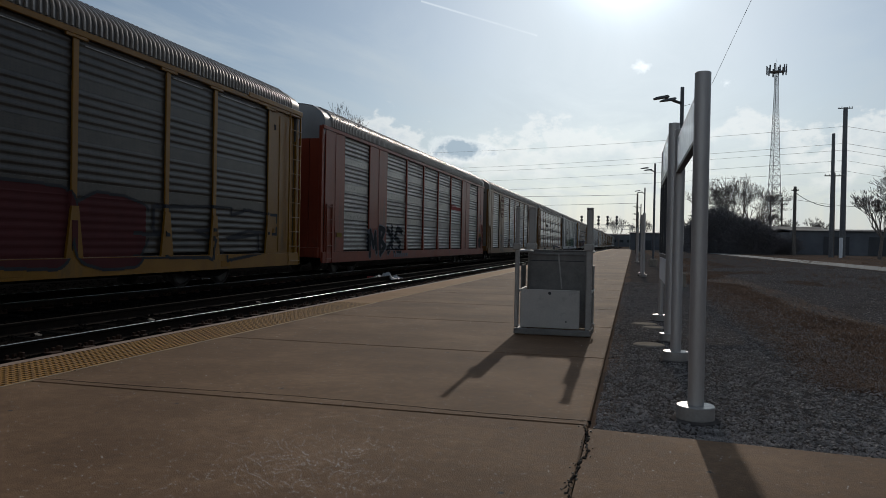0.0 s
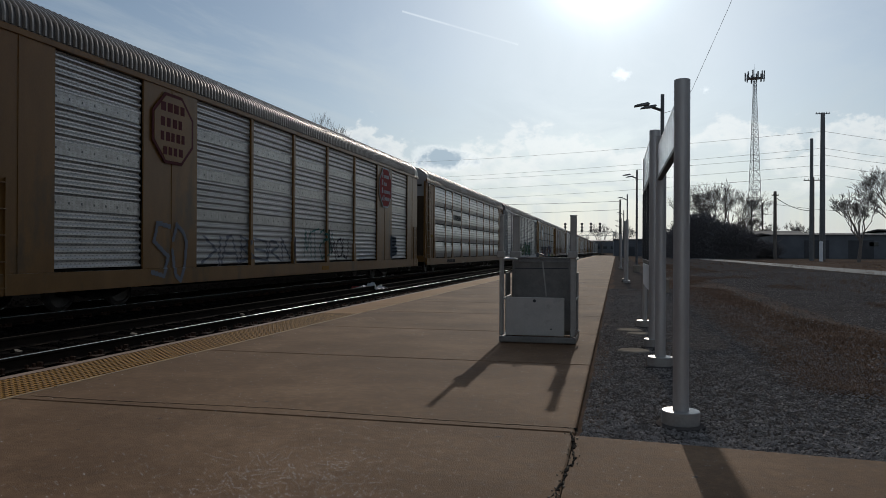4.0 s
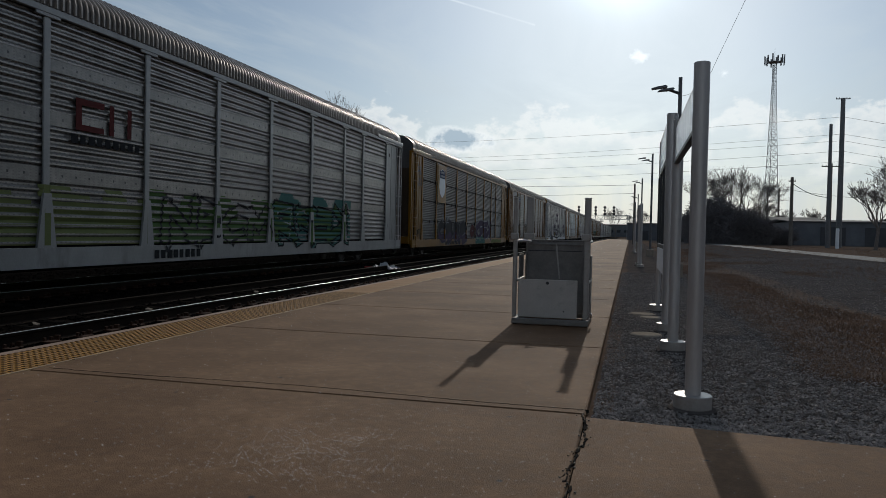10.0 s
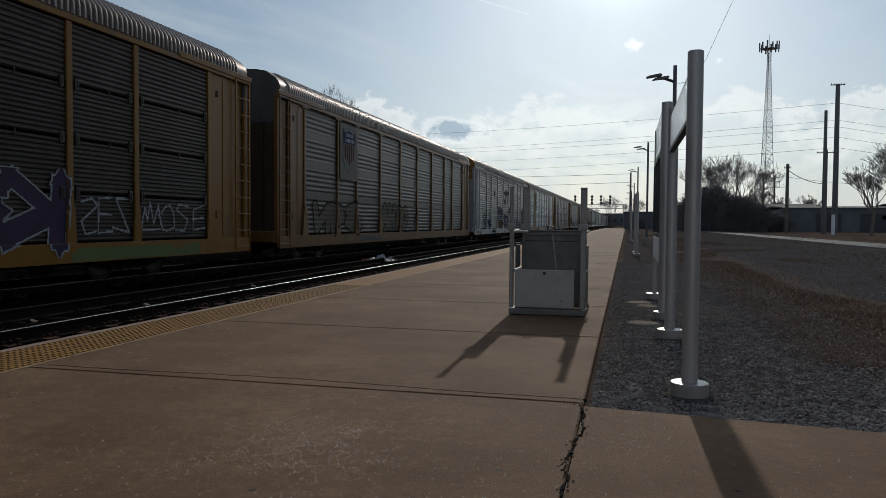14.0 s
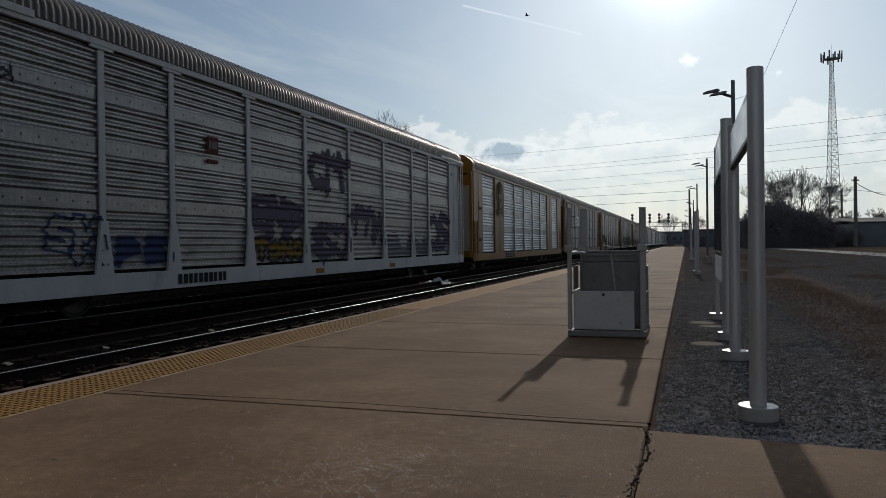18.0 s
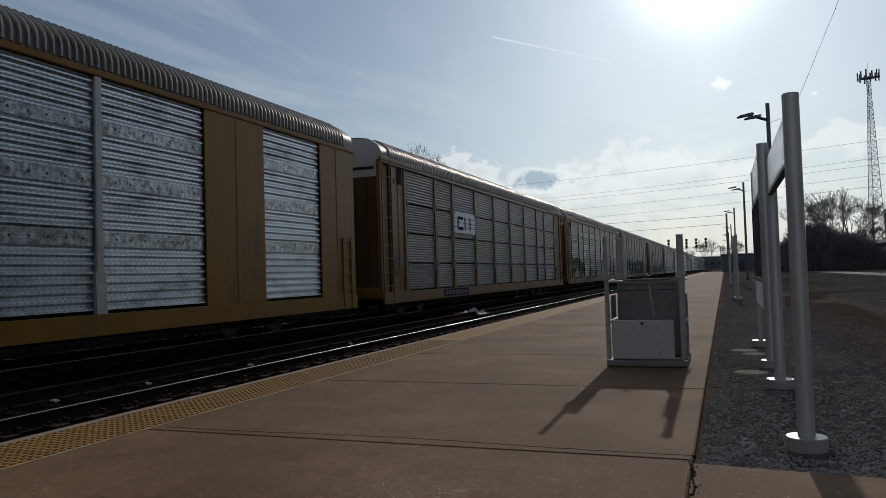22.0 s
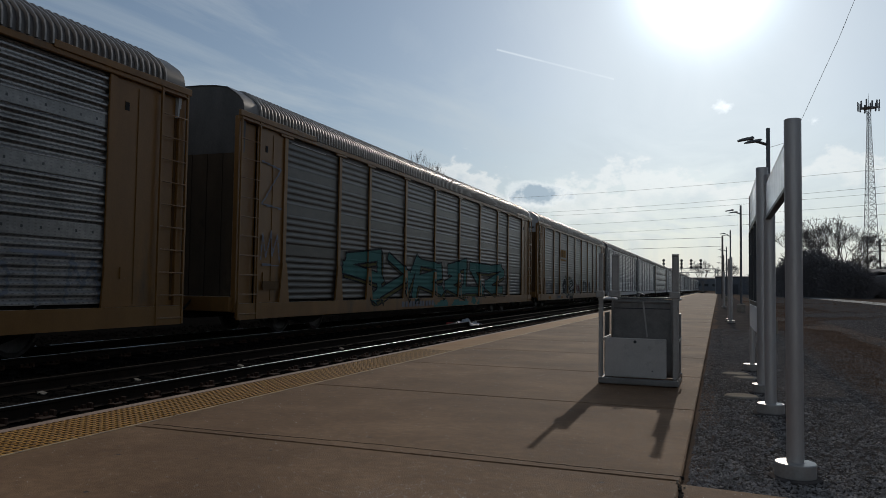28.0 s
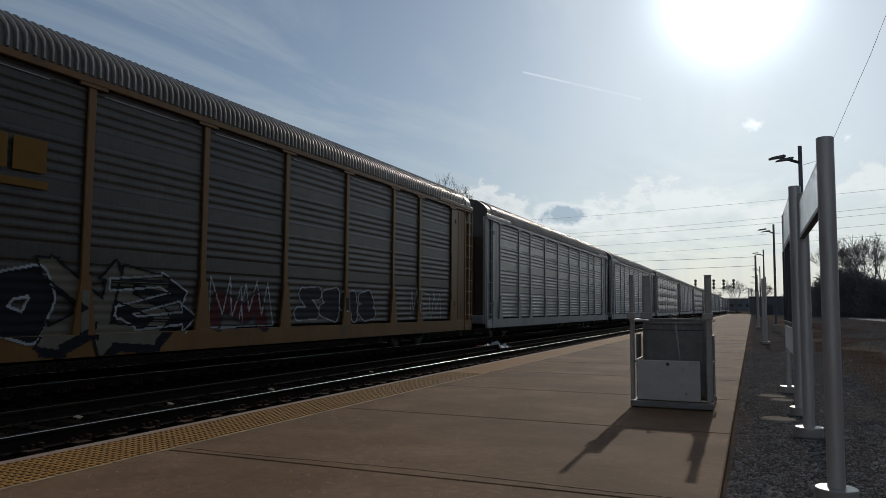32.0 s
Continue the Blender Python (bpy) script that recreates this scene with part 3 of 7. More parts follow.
# ---- mesh helpers ----
class Shape:
    """Collects vertices and faces for one mesh."""

    def __init__(self):
        self.v, self.f = [], []

    def add(self, verts, faces):
        n = len(self.v)
        self.v += [tuple(p) for p in verts]
        self.f += [tuple(i + n for i in f) for f in faces]
        return self

    def box(self, x0, x1, y0, y1, z0, z1, bevel=0.0):
        if bevel:
            b = min(bevel, (x1 - x0) / 2.1, (y1 - y0) / 2.1, (z1 - z0) / 2.1)
            bm = bmesh.new()
            bmesh.ops.create_cube(bm, size=1.0)
            for w in bm.verts:
                w.co = Vector(((x0 + x1) / 2 + w.co.x * (x1 - x0), (y0 + y1) / 2 + w.co.y * (y1 - y0), (z0 + z1) / 2 + w.co.z * (z1 - z0)))
            bmesh.ops.bevel(bm, geom=bm.edges[:], offset=b, segments=1, affect="EDGES")
            bm.verts.index_update()
            self.add([w.co for w in bm.verts], [[w.index for w in f.verts] for f in bm.faces])
            bm.free()
            return self
        p = [(x, y, z) for z in (z0, z1) for y in (y0, y1) for x in (x0, x1)]
        return self.add(p, [(0, 2, 3, 1), (4, 5, 7, 6), (0, 1, 5, 4), (2, 6, 7, 3), (0, 4, 6, 2), (1, 3, 7, 5)])

    def tube(self, a, b, r0, r1=None, n=10, caps=True):
        """A round bar from a to b, tapered from r0 to r1."""
        r1 = r0 if r1 is None else r1
        a, b = Vector(a), Vector(b)
        d = (b - a).normalized()
        s = d.orthogonal().normalized()
        u = d.cross(s)
        ring = [(math.cos(2 * math.pi * i / n), math.sin(2 * math.pi * i / n)) for i in range(n)]
        v = [a + (s * c + u * w) * r0 for c, w in ring] + [b + (s * c + u * w) * r1 for c, w in ring]
        f = [(i, (i + 1) % n, n + (i + 1) % n, n + i) for i in range(n)]
        if caps:
            f += [tuple(range(n - 1, -1, -1)), tuple(range(n, 2 * n))]
        return self.add(v, f)

    def lathe(self, rings, n=20, centre=(0, 0)):
        """Rings of (radius, z) round an upright axis."""
        v, f = [], []
        for r, z in rings:
            v += [(centre[0] + r * math.cos(2 * math.pi * i / n), centre[1] + r * math.sin(2 * math.pi * i / n), z) for i in range(n)]
        for k in range(len(rings) - 1):
            f += [(k * n + i, k * n + (i + 1) % n, (k + 1) * n + (i + 1) % n, (k + 1) * n + i) for i in range(n)]
        f += [tuple(range(n - 1, -1, -1)), tuple((len(rings) - 1) * n + i for i in range(n))]
        return self.add(v, f)

    def extrude(self, outline, axis, a, b):
        """A closed outline of two coordinates pushed along an axis from a to b."""
        def at(p, t):
            q = list(p)
            q.insert("xyz".index(axis), t)
            return tuple(q)
        n = len(outline)
        v = [at(p, a) for p in outline] + [at(p, b) for p in outline]
        f = [(i, (i + 1) % n, n + (i + 1) % n, n + i) for i in range(n)] + [tuple(range(n - 1, -1, -1)), tuple(range(n, 2 * n))]
        return self.add(v, f)

    def mesh(self, name, material, smooth=False):
        me = bpy.data.meshes.new(name)
        me.from_pydata(self.v, [], self.f)
        if len(self.f) < 20000:
            bm = bmesh.new()
            bm.from_mesh(me)
            bmesh.ops.recalc_face_normals(bm, faces=bm.faces)
            bm.to_mesh(me)
            bm.free()
        me.materials.append(material)
        if smooth:
            me.polygons.foreach_set("use_smooth", [True] * len(me.polygons))
            me.set_sharp_from_angle(angle=radians(30))
        return me


def part(name, shape, material, parent=None, label="", at=None, smooth=False):
    """One mesh object, of a Shape or of a mesh that is shared."""
    data = shape.mesh(name, material, smooth) if isinstance(shape, Shape) else shape
    ob = new(name, data)
    ob.parent = parent
    if at is not None:
        ob.matrix_basis = at
    return tagged(ob, label)


def thing(name, m, label, category, group="", kind=""):
    ob = new(name)
    ob.matrix_basis = m
    ob.empty_display_size = 0.2
    return tagged(ob, label, category, group, kind)


def structure(name, shape, material, label, category, smooth=False):
    return tagged(part(name, shape, material, smooth=smooth), label, category, "", "structure")


def text_mesh(text, size, material, name):
    """Letters as a flat mesh, centred, in the x-y plane."""
    cu = bpy.data.curves.new(name, "FONT")
    cu.body, cu.size, cu.extrude, cu.align_x, cu.align_y = text, size, 0.002, "CENTER", "CENTER"
    ob = bpy.data.objects.new(name, cu)
    me = bpy.data.meshes.new_from_object(ob)
    me.materials.clear()
    me.materials.append(material)
    bpy.data.objects.remove(ob)
    return me

# ---- ground, platform and tracks ----
RAIL_Z = -0.17
TRACK_NEAR, TRACK_FAR = -7.45, -11.45


def sheet(x0, x1, y0, y1, z, nx=2, ny=2, wave=0.0, seed=0):
    s = Shape()
    rows = []
    for j in range(ny):
        for i in range(nx):
            x, y = x0 + (x1 - x0) * i / (nx - 1), y0 + (y1 - y0) * j / (ny - 1)
            edge = i in (0, nx - 1) and wave
            h = noise.noise((x * 0.6 + seed, y * 0.6, 0.3)) * wave
            rows.append((x + (noise.noise((y * 0.9, seed, 1.7)) * 0.25 if edge else 0), y, z + h - (0.06 if edge else 0)))
    return s.add(rows, [(j * nx + i, j * nx + i + 1, (j + 1) * nx + i + 1, (j + 1) * nx + i) for j in range(ny - 1) for i in range(nx - 1)])


YARD = surface("sooty yard gravel", (0.056, 0.049, 0.046), (0.125, 0.11, 0.104), 1.6, 0.95, bump=0.9, fine=20.0)
ground = Shape()
cols = [-3000, -60, -20, -5.2, -4.4, -0.6, -0.2, 4, 13, 60, 3000]
lev = [-0.5, -0.5, -0.46, -0.46, -0.3, -0.1, -0.065, -0.065, -0.065, -0.065, -0.065]
ys = [-60, -10, 5, 20, 60, 150, 400, 3500]
ground.add([(x, y, z) for y in ys for x, z in zip(cols, lev)],
           [(j * 11 + i, j * 11 + i + 1, j * 11 + i + 12, j * 11 + i + 11) for j in range(len(ys) - 1) for i in range(10)])
structure("ground", ground, SOIL, "dry brown grass and soil flat to the horizon", "ground")
# Bed runs far past the tracks so no lit ground shows under the cars.
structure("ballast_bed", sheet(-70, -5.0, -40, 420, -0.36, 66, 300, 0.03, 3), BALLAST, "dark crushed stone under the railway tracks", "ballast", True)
structure("gravel_strip", sheet(-0.2, 2.0, 4.0, 190, -0.03, 9, 260, 0.025, 9), GRAVEL, "grey gravel strip beside the platform", "gravel", True)
structure("gravel_yard", sheet(3.5, 12.6, -20, 190, -0.036, 34, 240, 0.022, 5), YARD, "dark gravel yard beyond the dry grass", "gravel", True)
structure("road", Shape().add([(13.2, -30, -0.02), (16.2, -30, -0.02), (13.2, 230, -0.02), (10.2, 230, -0.02)], [(0, 1, 2, 3)]).box(12.9, 12.901, -30, -29.9, -0.03, -0.02),
          ROAD, "pale asphalt access road along the yard", "road")

platform = thing("platform", Matrix(), "low brown-grey concrete station platform with a yellow edge", "platform", kind="structure")
part("core", Shape().box(-4.88, -0.26, -14, 188, -0.42, -0.03).box(-0.26, 6.0, -14, 4.05, -0.42, -0.03), JOINT, platform)
part("edge_nosing", Shape().box(-4.95, -4.835, -14, 188, -0.4, -0.002, 0.012), NOSING, platform, "pinkish concrete edge")
SLAB_X0, SLAB_X1, PITCH = -4.2, -0.235, 2.63
slab = Shape().box(SLAB_X0, SLAB_X1, 0.009, PITCH - 0.009, -0.08, 0.0, 0.01).mesh("slab", CONCRETE)
for k in range(-7, 70):
    part("slab", slab, None, platform, at=pose(0, 4.39 + k * PITCH, 0))
# the paved corner beside the camera, cut off at a slight angle
side = Shape().extrude([(-0.228, -14.0), (6.0, -14.0), (6.0, 3.75), (-0.228, 4.33)], "z", -0.08, -0.003)
part("side_slab", side, CONCRETE, platform)
# ragged crack with crumbled lips along the platform's side joint
rng = random.Random(4)
crack = Shape()
y = 2.3
while y < 4.36:
    w, l = rng.choice((0.002, 0.003, 0.004, 0.006, 0.01)), rng.uniform(0.015, 0.07)
    x = -0.23 + 0.016 * math.sin(y * 5.3) + 0.01 * math.sin(y * 17.0) + rng.uniform(-0.008, 0.008)
    crack.extrude([(x - w, y), (x + rng.uniform(-0.01, 0.01), y - 0.01), (x + w, y + l * 0.4), (x + w * 0.5, y + l), (x - w * 0.8, y + l * 0.8)], "z", -0.05, 0.0025)
    y += l * 0.85
part("crack", crack, JOINT, platform, "dark ragged crack")
hair = Shape()
x = -4.1
while x < -0.3:
    l = rng.uniform(0.05, 0.16)
    y = 4.52 + 0.03 * math.sin(x * 2.1) + rng.uniform(-0.006, 0.006)
    hair.box(x, x + l, y, y + rng.uniform(0.0006, 0.0012), -0.02, 0.0022)
    x += l * rng.uniform(0.85, 1.0)
part("hairline", hair, JOINT, platform)
crumbs = Shape()
for _ in range(70):
    y, q = rng.uniform(2.2, 4.5), rng.uniform(0.002, 0.006)
    x = -0.232 + 0.016 * math.sin(y * 5.3) + 0.01 * math.sin(y * 17.0) + rng.gauss(0, 0.02)
    crumbs.extrude([(x - q, y), (x, y - q * 0.8), (x + q, y + q * 0.3), (x + q * 0.2, y + q)], "z", -0.003, q * 0.8)
tagged(part("crumbs", crumbs, FOOTING, platform, "crumbled concrete along the crack"), kind="stuff")
# tactile tiles with truncated domes
TS = 0.62


def dome_tile(material, name):
    s = Shape().box(-4.83, -4.83 + TS, 0.003, TS - 0.003, -0.03, 0.0, 0.004)
    for i in range(10):
        for j in range(10):
            cx, cy, a, b = -4.83 + (i + 0.5) * TS / 10, (j + 0.5) * TS / 10, 0.018, 0.011
            s.add([(cx - a, cy - a, 0), (cx + a, cy - a, 0), (cx + a, cy + a, 0), (cx - a, cy + a, 0),
                   (cx - b, cy - b, 0.006), (cx + b, cy - b, 0.006), (cx + b, cy + b, 0.006), (cx - b, cy + b, 0.006)],
                  [(0, 1, 5, 4), (1, 2, 6, 5), (2, 3, 7, 6), (3, 0, 4, 7), (4, 5, 6, 7)])
    me = s.mesh(name, material)
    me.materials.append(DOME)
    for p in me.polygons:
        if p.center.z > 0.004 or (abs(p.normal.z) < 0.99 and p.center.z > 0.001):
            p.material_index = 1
    return me


WORN_TILE = surface("sand-worn tactile tile", (0.29, 0.155, 0.07), (0.4, 0.225, 0.105), 3, 0.8, sheen=0.1, bump=0.15, stain=(0.3, 0.18, 0.08), stain_scale=1.2, spread=0.06)
tile, worn = dome_tile(TACTILE, "tactile_tile"), Shape().box(-4.83, -4.83 + TS, 0.003, TS - 0.003, -0.03, 0.001, 0.004).mesh("tactile_tile", WORN_TILE)
for k in range(-10, 100):
    part("tactile_tile", tile if k < 17 else worn, None, platform, at=pose(0, 1.1 + k * TS, 0))
part("worn_strip", Shape().box(-4.83, -4.21, 63.1, 188, -0.03, 0.0), WORN_TILE, platform)
line = Shape()
y = -8.0
while y < 120:
    l = rng.uniform(0.5, 2.2)
    line.box(-4.204, -4.178, y, y + l, -0.01, 0.0035)
    y += l + rng.choice((0.0, 0.02, 0.25))
part("edge_line", line, PAINT_LINE, platform, "worn pale line beside the yellow strip")


def track(x, ties_from, ties_to, head, name, label, worn=0.0055):
    t = thing(name, pose(x, 0, RAIL_Z), label, "railway track", kind="structure")
    for sgn, mat in zip((1, -1), head):
        c = sgn * 0.7525
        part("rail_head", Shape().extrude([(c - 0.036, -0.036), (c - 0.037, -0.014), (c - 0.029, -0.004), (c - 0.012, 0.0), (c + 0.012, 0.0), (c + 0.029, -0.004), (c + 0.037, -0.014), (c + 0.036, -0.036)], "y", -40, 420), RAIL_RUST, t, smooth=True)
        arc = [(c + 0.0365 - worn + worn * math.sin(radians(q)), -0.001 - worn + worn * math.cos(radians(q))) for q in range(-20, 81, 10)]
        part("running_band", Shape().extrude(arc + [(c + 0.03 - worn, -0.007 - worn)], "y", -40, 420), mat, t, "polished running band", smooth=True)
        # Extra polished strip on the web, added only to draw a second glint line.
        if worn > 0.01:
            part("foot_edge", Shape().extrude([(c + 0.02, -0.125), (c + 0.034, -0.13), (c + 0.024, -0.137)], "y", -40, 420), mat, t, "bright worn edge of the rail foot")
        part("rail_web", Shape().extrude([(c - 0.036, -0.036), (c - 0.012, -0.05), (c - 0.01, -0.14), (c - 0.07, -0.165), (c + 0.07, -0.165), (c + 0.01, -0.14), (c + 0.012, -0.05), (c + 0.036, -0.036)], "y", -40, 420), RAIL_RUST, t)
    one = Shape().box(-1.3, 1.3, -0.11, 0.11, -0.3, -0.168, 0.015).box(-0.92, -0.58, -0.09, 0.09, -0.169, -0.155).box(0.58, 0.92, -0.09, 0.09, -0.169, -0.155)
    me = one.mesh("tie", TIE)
    plate_me = Shape().box(-0.17, 0.2, -0.095, 0.095, -0.165, -0.148, 0.004).box(0.07, 0.1, -0.07, -0.035, -0.15, -0.11).box(0.07, 0.1, 0.035, 0.07, -0.15, -0.11).box(0.06, 0.13, 0.12, 0.16, -0.16, -0.1, 0.006).mesh("tie_plate", PLATE_RUST)
    y = ties_from
    while y < ties_to:
        tie = part("tie", me, None, t, at=pose(rng.uniform(-0.03, 0.03), y + rng.uniform(-0.02, 0.02), rng.uniform(-0.01, 0.005), 0, 0, rng.uniform(-0.8, 0.8)))
        part("tie_plate", plate_me, None, tie, at=pose(0.75, 0, 0))
        y += 0.53
    rest = Shape()
    while y < 300:
        rest.box(-1.3, 1.3, y - 0.11, y + 0.11, -0.3, -0.168)
        y += 0.53
    tagged(part("far_ties", rest, TIE, t), kind="stuff")
    return t


# Second rail kept matte and dark so that only the nearer one glints.
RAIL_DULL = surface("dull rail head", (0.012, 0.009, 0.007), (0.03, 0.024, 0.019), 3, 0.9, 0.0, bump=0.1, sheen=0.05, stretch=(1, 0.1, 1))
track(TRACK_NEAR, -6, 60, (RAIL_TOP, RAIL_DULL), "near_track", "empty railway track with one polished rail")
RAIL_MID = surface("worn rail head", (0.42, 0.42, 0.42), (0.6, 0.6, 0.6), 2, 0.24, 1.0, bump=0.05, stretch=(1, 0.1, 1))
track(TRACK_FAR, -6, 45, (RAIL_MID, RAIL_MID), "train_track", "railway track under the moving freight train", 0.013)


def stones(x0, x1, y0, y1, z, count, small, large, seed, near=1.0):
    """Scattered angular stones, denser towards the near end."""
    r = np.random.RandomState(seed)
    base = np.array([(1, 0, 0), (-1, 0, 0), (0, 1, 0), (0, -1, 0), (0, 0, 1), (0, 0, -1)], float)
    tri = np.array([(0, 2, 4), (2, 1, 4), (1, 3, 4), (3, 0, 4), (2, 0, 5), (1, 2, 5), (3, 1, 5), (0, 3, 5)])
    size = r.uniform(small, large, (count, 1, 1))
    pts = base[None] * size * r.uniform(0.5, 1.3, (count, 6, 1)) + r.uniform(-0.3, 0.3, (count, 6, 3)) * size
    ang = r.uniform(0, 6.283, count)
    c, s = np.cos(ang)[:, None], np.sin(ang)[:, None]
    px, py = pts[..., 0] * c - pts[..., 1] * s, pts[..., 0] * s + pts[..., 1] * c
    pts = np.stack([px, py, pts[..., 2] * 0.7], -1)
    yy = y0 + (y1 - y0) * r.uniform(0, 1, count) ** (1.0 + near)
    pts += np.stack([r.uniform(x0, x1, count), yy, z + r.uniform(-0.2, 0.5, count) * size[:, 0, 0]], -1)[:, None]
    faces = tri[None] + 6 * np.arange(count)[:, None, None]
    me = bpy.data.meshes.new("stones")
    me.from_pydata(pts.reshape(-1, 3).tolist(), [], faces.reshape(-1, 3).tolist())
    return me


def scatter(name, me, material, label, category):
    me.materials.append(material)
    return tagged(new(name, me), label, category, "", "stuff")


scatter("gravel_stones", stones(-0.2, 2.3, 4.1, 22, -0.025, 62000, 0.004, 0.014, 1, 1.0), STONE, "loose grey gravel stones beside the platform", "gravel")
scatter("yard_stones", stones(1.9, 11.5, 4, 45, -0.03, 48000, 0.006, 0.022, 2, 0.8), STONE, "scattered grey stones on the yard", "gravel")
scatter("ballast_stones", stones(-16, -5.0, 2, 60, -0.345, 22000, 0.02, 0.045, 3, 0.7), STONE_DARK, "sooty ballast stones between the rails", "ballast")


def grass(x0, x1, y0, y1, clumps, seed, tall=0.14):
    r = np.random.RandomState(seed)
    n = clumps * 9
    cx, cy = r.uniform(x0, x1, clumps), y0 + (y1 - y0) * r.uniform(0, 1, clumps) ** 1.5
    keep = np.array([noise.noise((a * 0.35, b * 0.22, 5.0)) for a, b in zip(cx, cy)])
    cx, cy = cx[keep > -0.02], cy[keep > -0.02]
    cx, cy = np.repeat(cx, 9), np.repeat(cy, 9)
    n = len(cx)
    bx, by = cx + r.normal(0, 0.07, n), cy + r.normal(0, 0.07, n)
    a, h, lean = r.uniform(0, 6.283, n), r.uniform(0.3, 1.0, n) * tall, r.normal(0, 0.09, (n, 2))
    w = 0.006
    v = np.stack([np.stack([bx - w * np.cos(a), by - w * np.sin(a), np.full(n, -0.07)], -1),
                  np.stack([bx + w * np.cos(a), by + w * np.sin(a), np.full(n, -0.07)], -1),
                  np.stack([bx + lean[:, 0], by + lean[:, 1], h - 0.05], -1)], 1)
    me = bpy.data.meshes.new("grass")
    me.from_pydata(v.reshape(-1, 3).tolist(), [], np.arange(3 * n).reshape(-1, 3).tolist())
    return me


scatter("dry_grass", grass(1.5, 4.0, 6.3, 30, 26000, 7, 0.06), DRY_GRASS, "dry brown winter grass tufts", "grass")
scatter("far_dry_grass", grass(2.0, 5.5, 16, 75, 12000, 9, 0.08), DRY_GRASS, "dry brown grass along the yard", "grass")
scatter("yard_weeds", grass(5.0, 30, 10, 110, 5000, 8, 0.2), DRY_GRASS, "sparse dead weeds on the gravel yard", "grass")


# ---- the lift ----
def wheelchair_lift():
    L = thing("wheelchair_lift", pose(-0.88, 8.46, 0), "folded grey steel wheelchair lift standing on the platform", "wheelchair lift")
    x0, x1, y1 = -0.438, 0.438, 0.92
    part("base_frame", Shape().box(x0, x1, 0.0, 0.07, 0.012, 0.075, 0.006).box(x0, x1, y1 - 0.07, y1, 0.012, 0.075, 0.006)
         .box(x0, x0 + 0.07, 0.07, y1 - 0.07, 0.012, 0.075, 0.006).box(x1 - 0.07, x1, 0.07, y1 - 0.07, 0.012, 0.075, 0.006), LIFT_MESH, L)
    for px, py, w, h in ((x0 + 0.025, 0.04, 0.045, 1.475), (x0 + 0.085, y1 - 0.05, 0.09, 1.5), (x1 - 0.032, 0.04, 0.064, 1.45), (x1 - 0.075, y1 - 0.06, 0.08, 1.5)):
        post = part("mast_post", Shape().box(px - w / 2, px + w / 2, py - 0.035, py + 0.035, 0.085, h, 0.01), LIFT_GREY, L)
        part("latch_box", Shape().box(px - w / 2 - 0.03, px + w / 2 + 0.012, py - 0.05, py + 0.05, 0.98, 1.06, 0.01), LIFT_GREY, post)
        part("post_cap", Shape().box(px - w / 2 - 0.004, px + w / 2 + 0.004, py - 0.04, py + 0.04, h, h + 0.012, 0.004), COLLAR, post)
    part("folded_deck", Shape().extrude([(-0.395, 0.08), (0.335, 0.08), (0.335, 0.96), (-0.33, 0.96), (-0.37, 0.94), (-0.395, 0.9)], "y", 0.79, 0.83), LIFT_MESH, L, "dark folded lift deck")
    part("deck_rim", Shape().box(-0.39, -0.365, 0.77, 0.789, 0.1, 0.9, 0.004).box(0.305, 0.33, 0.77, 0.789, 0.1, 0.94, 0.004).box(-0.34, 0.304, 0.77, 0.789, 0.915, 0.94, 0.004), LIFT_MESH, L)
    part("deck_seam", Shape().box(-0.364, 0.304, 0.782, 0.789, 0.84, 0.85), BLACK, L)
    part("top_beam", Shape().box(-0.34, 0.34, 0.8, 0.86, 0.962, 0.985, 0.008), LIFT_MESH, L)
    part("beam_hook", Shape().box(-0.09, -0.06, 0.79, 0.83, 0.986, 1.04, 0.004).tube((-0.075, 0.81, 1.035), (0.0, 0.81, 1.01), 0.01), DARK_STEEL, L)
    part("deck_strap", Shape().extrude([(-0.02, 0.93), (0.0, 0.93), (0.045, 0.5), (0.03, 0.5)], "y", 0.755, 0.76), LIFT_GREY, L)
    front = part("front_plate", Shape().box(-0.365, 0.31, 0.02, 0.035, 0.09, 0.53, 0.006), LIFT_PLATE, L, "pale aluminium bridge plate")
    part("plate_hole", Shape().lathe([(0.018, 0.0), (0.018, 0.003)], 12), BLACK, front, at=pose(-0.03, 0.018, 0.49, 90, 0, 0))
    part("plate_hole", Shape().lathe([(0.009, 0.0), (0.009, 0.003)], 10), BLACK, front, at=pose(0.16, 0.018, 0.17, 90, 0, 0))
    for sx in (-1, 1):
        for z in (0.97, 0.5):
            part("side_rail", Shape().tube((sx * 0.42, 0.07, z), (sx * 0.42, y1 - 0.09, z), 0.017), LIFT_GREY, L)
        part("side_panel", Shape().box(sx * 0.424 - 0.006, sx * 0.424 + 0.006, 0.45, y1 - 0.12, 0.1, 0.8), LIFT_MESH, L)
    part("handle_bar", Shape().tube((-0.43, 0.02, 0.965), (-0.3, 0.3, 0.965), 0.016).tube((-0.3, 0.3, 0.965), (-0.33, 0.76, 0.96), 0.016), COLLAR, L, "bright handle tube")
    for px in (x0 + 0.06, x1 - 0.06):
        for py in (0.06, y1 - 0.06):
            part("caster", Shape().lathe([(0.02, -0.03), (0.035, -0.02), (0.035, 0.0), (0.02, 0.005)], 12), BLACK, L, at=pose(px, py, 0.036, 0, 90, 0))
    part("corner_latch", Shape().tube((x1 - 0.01, 0.0, 0.1), (x1 + 0.025, -0.02, 0.17), 0.014).tube((x1 + 0.025, -0.02, 0.17), (x1 + 0.02, 0.2, 0.1), 0.01), COLLAR, L)
    return L


wheelchair_lift()


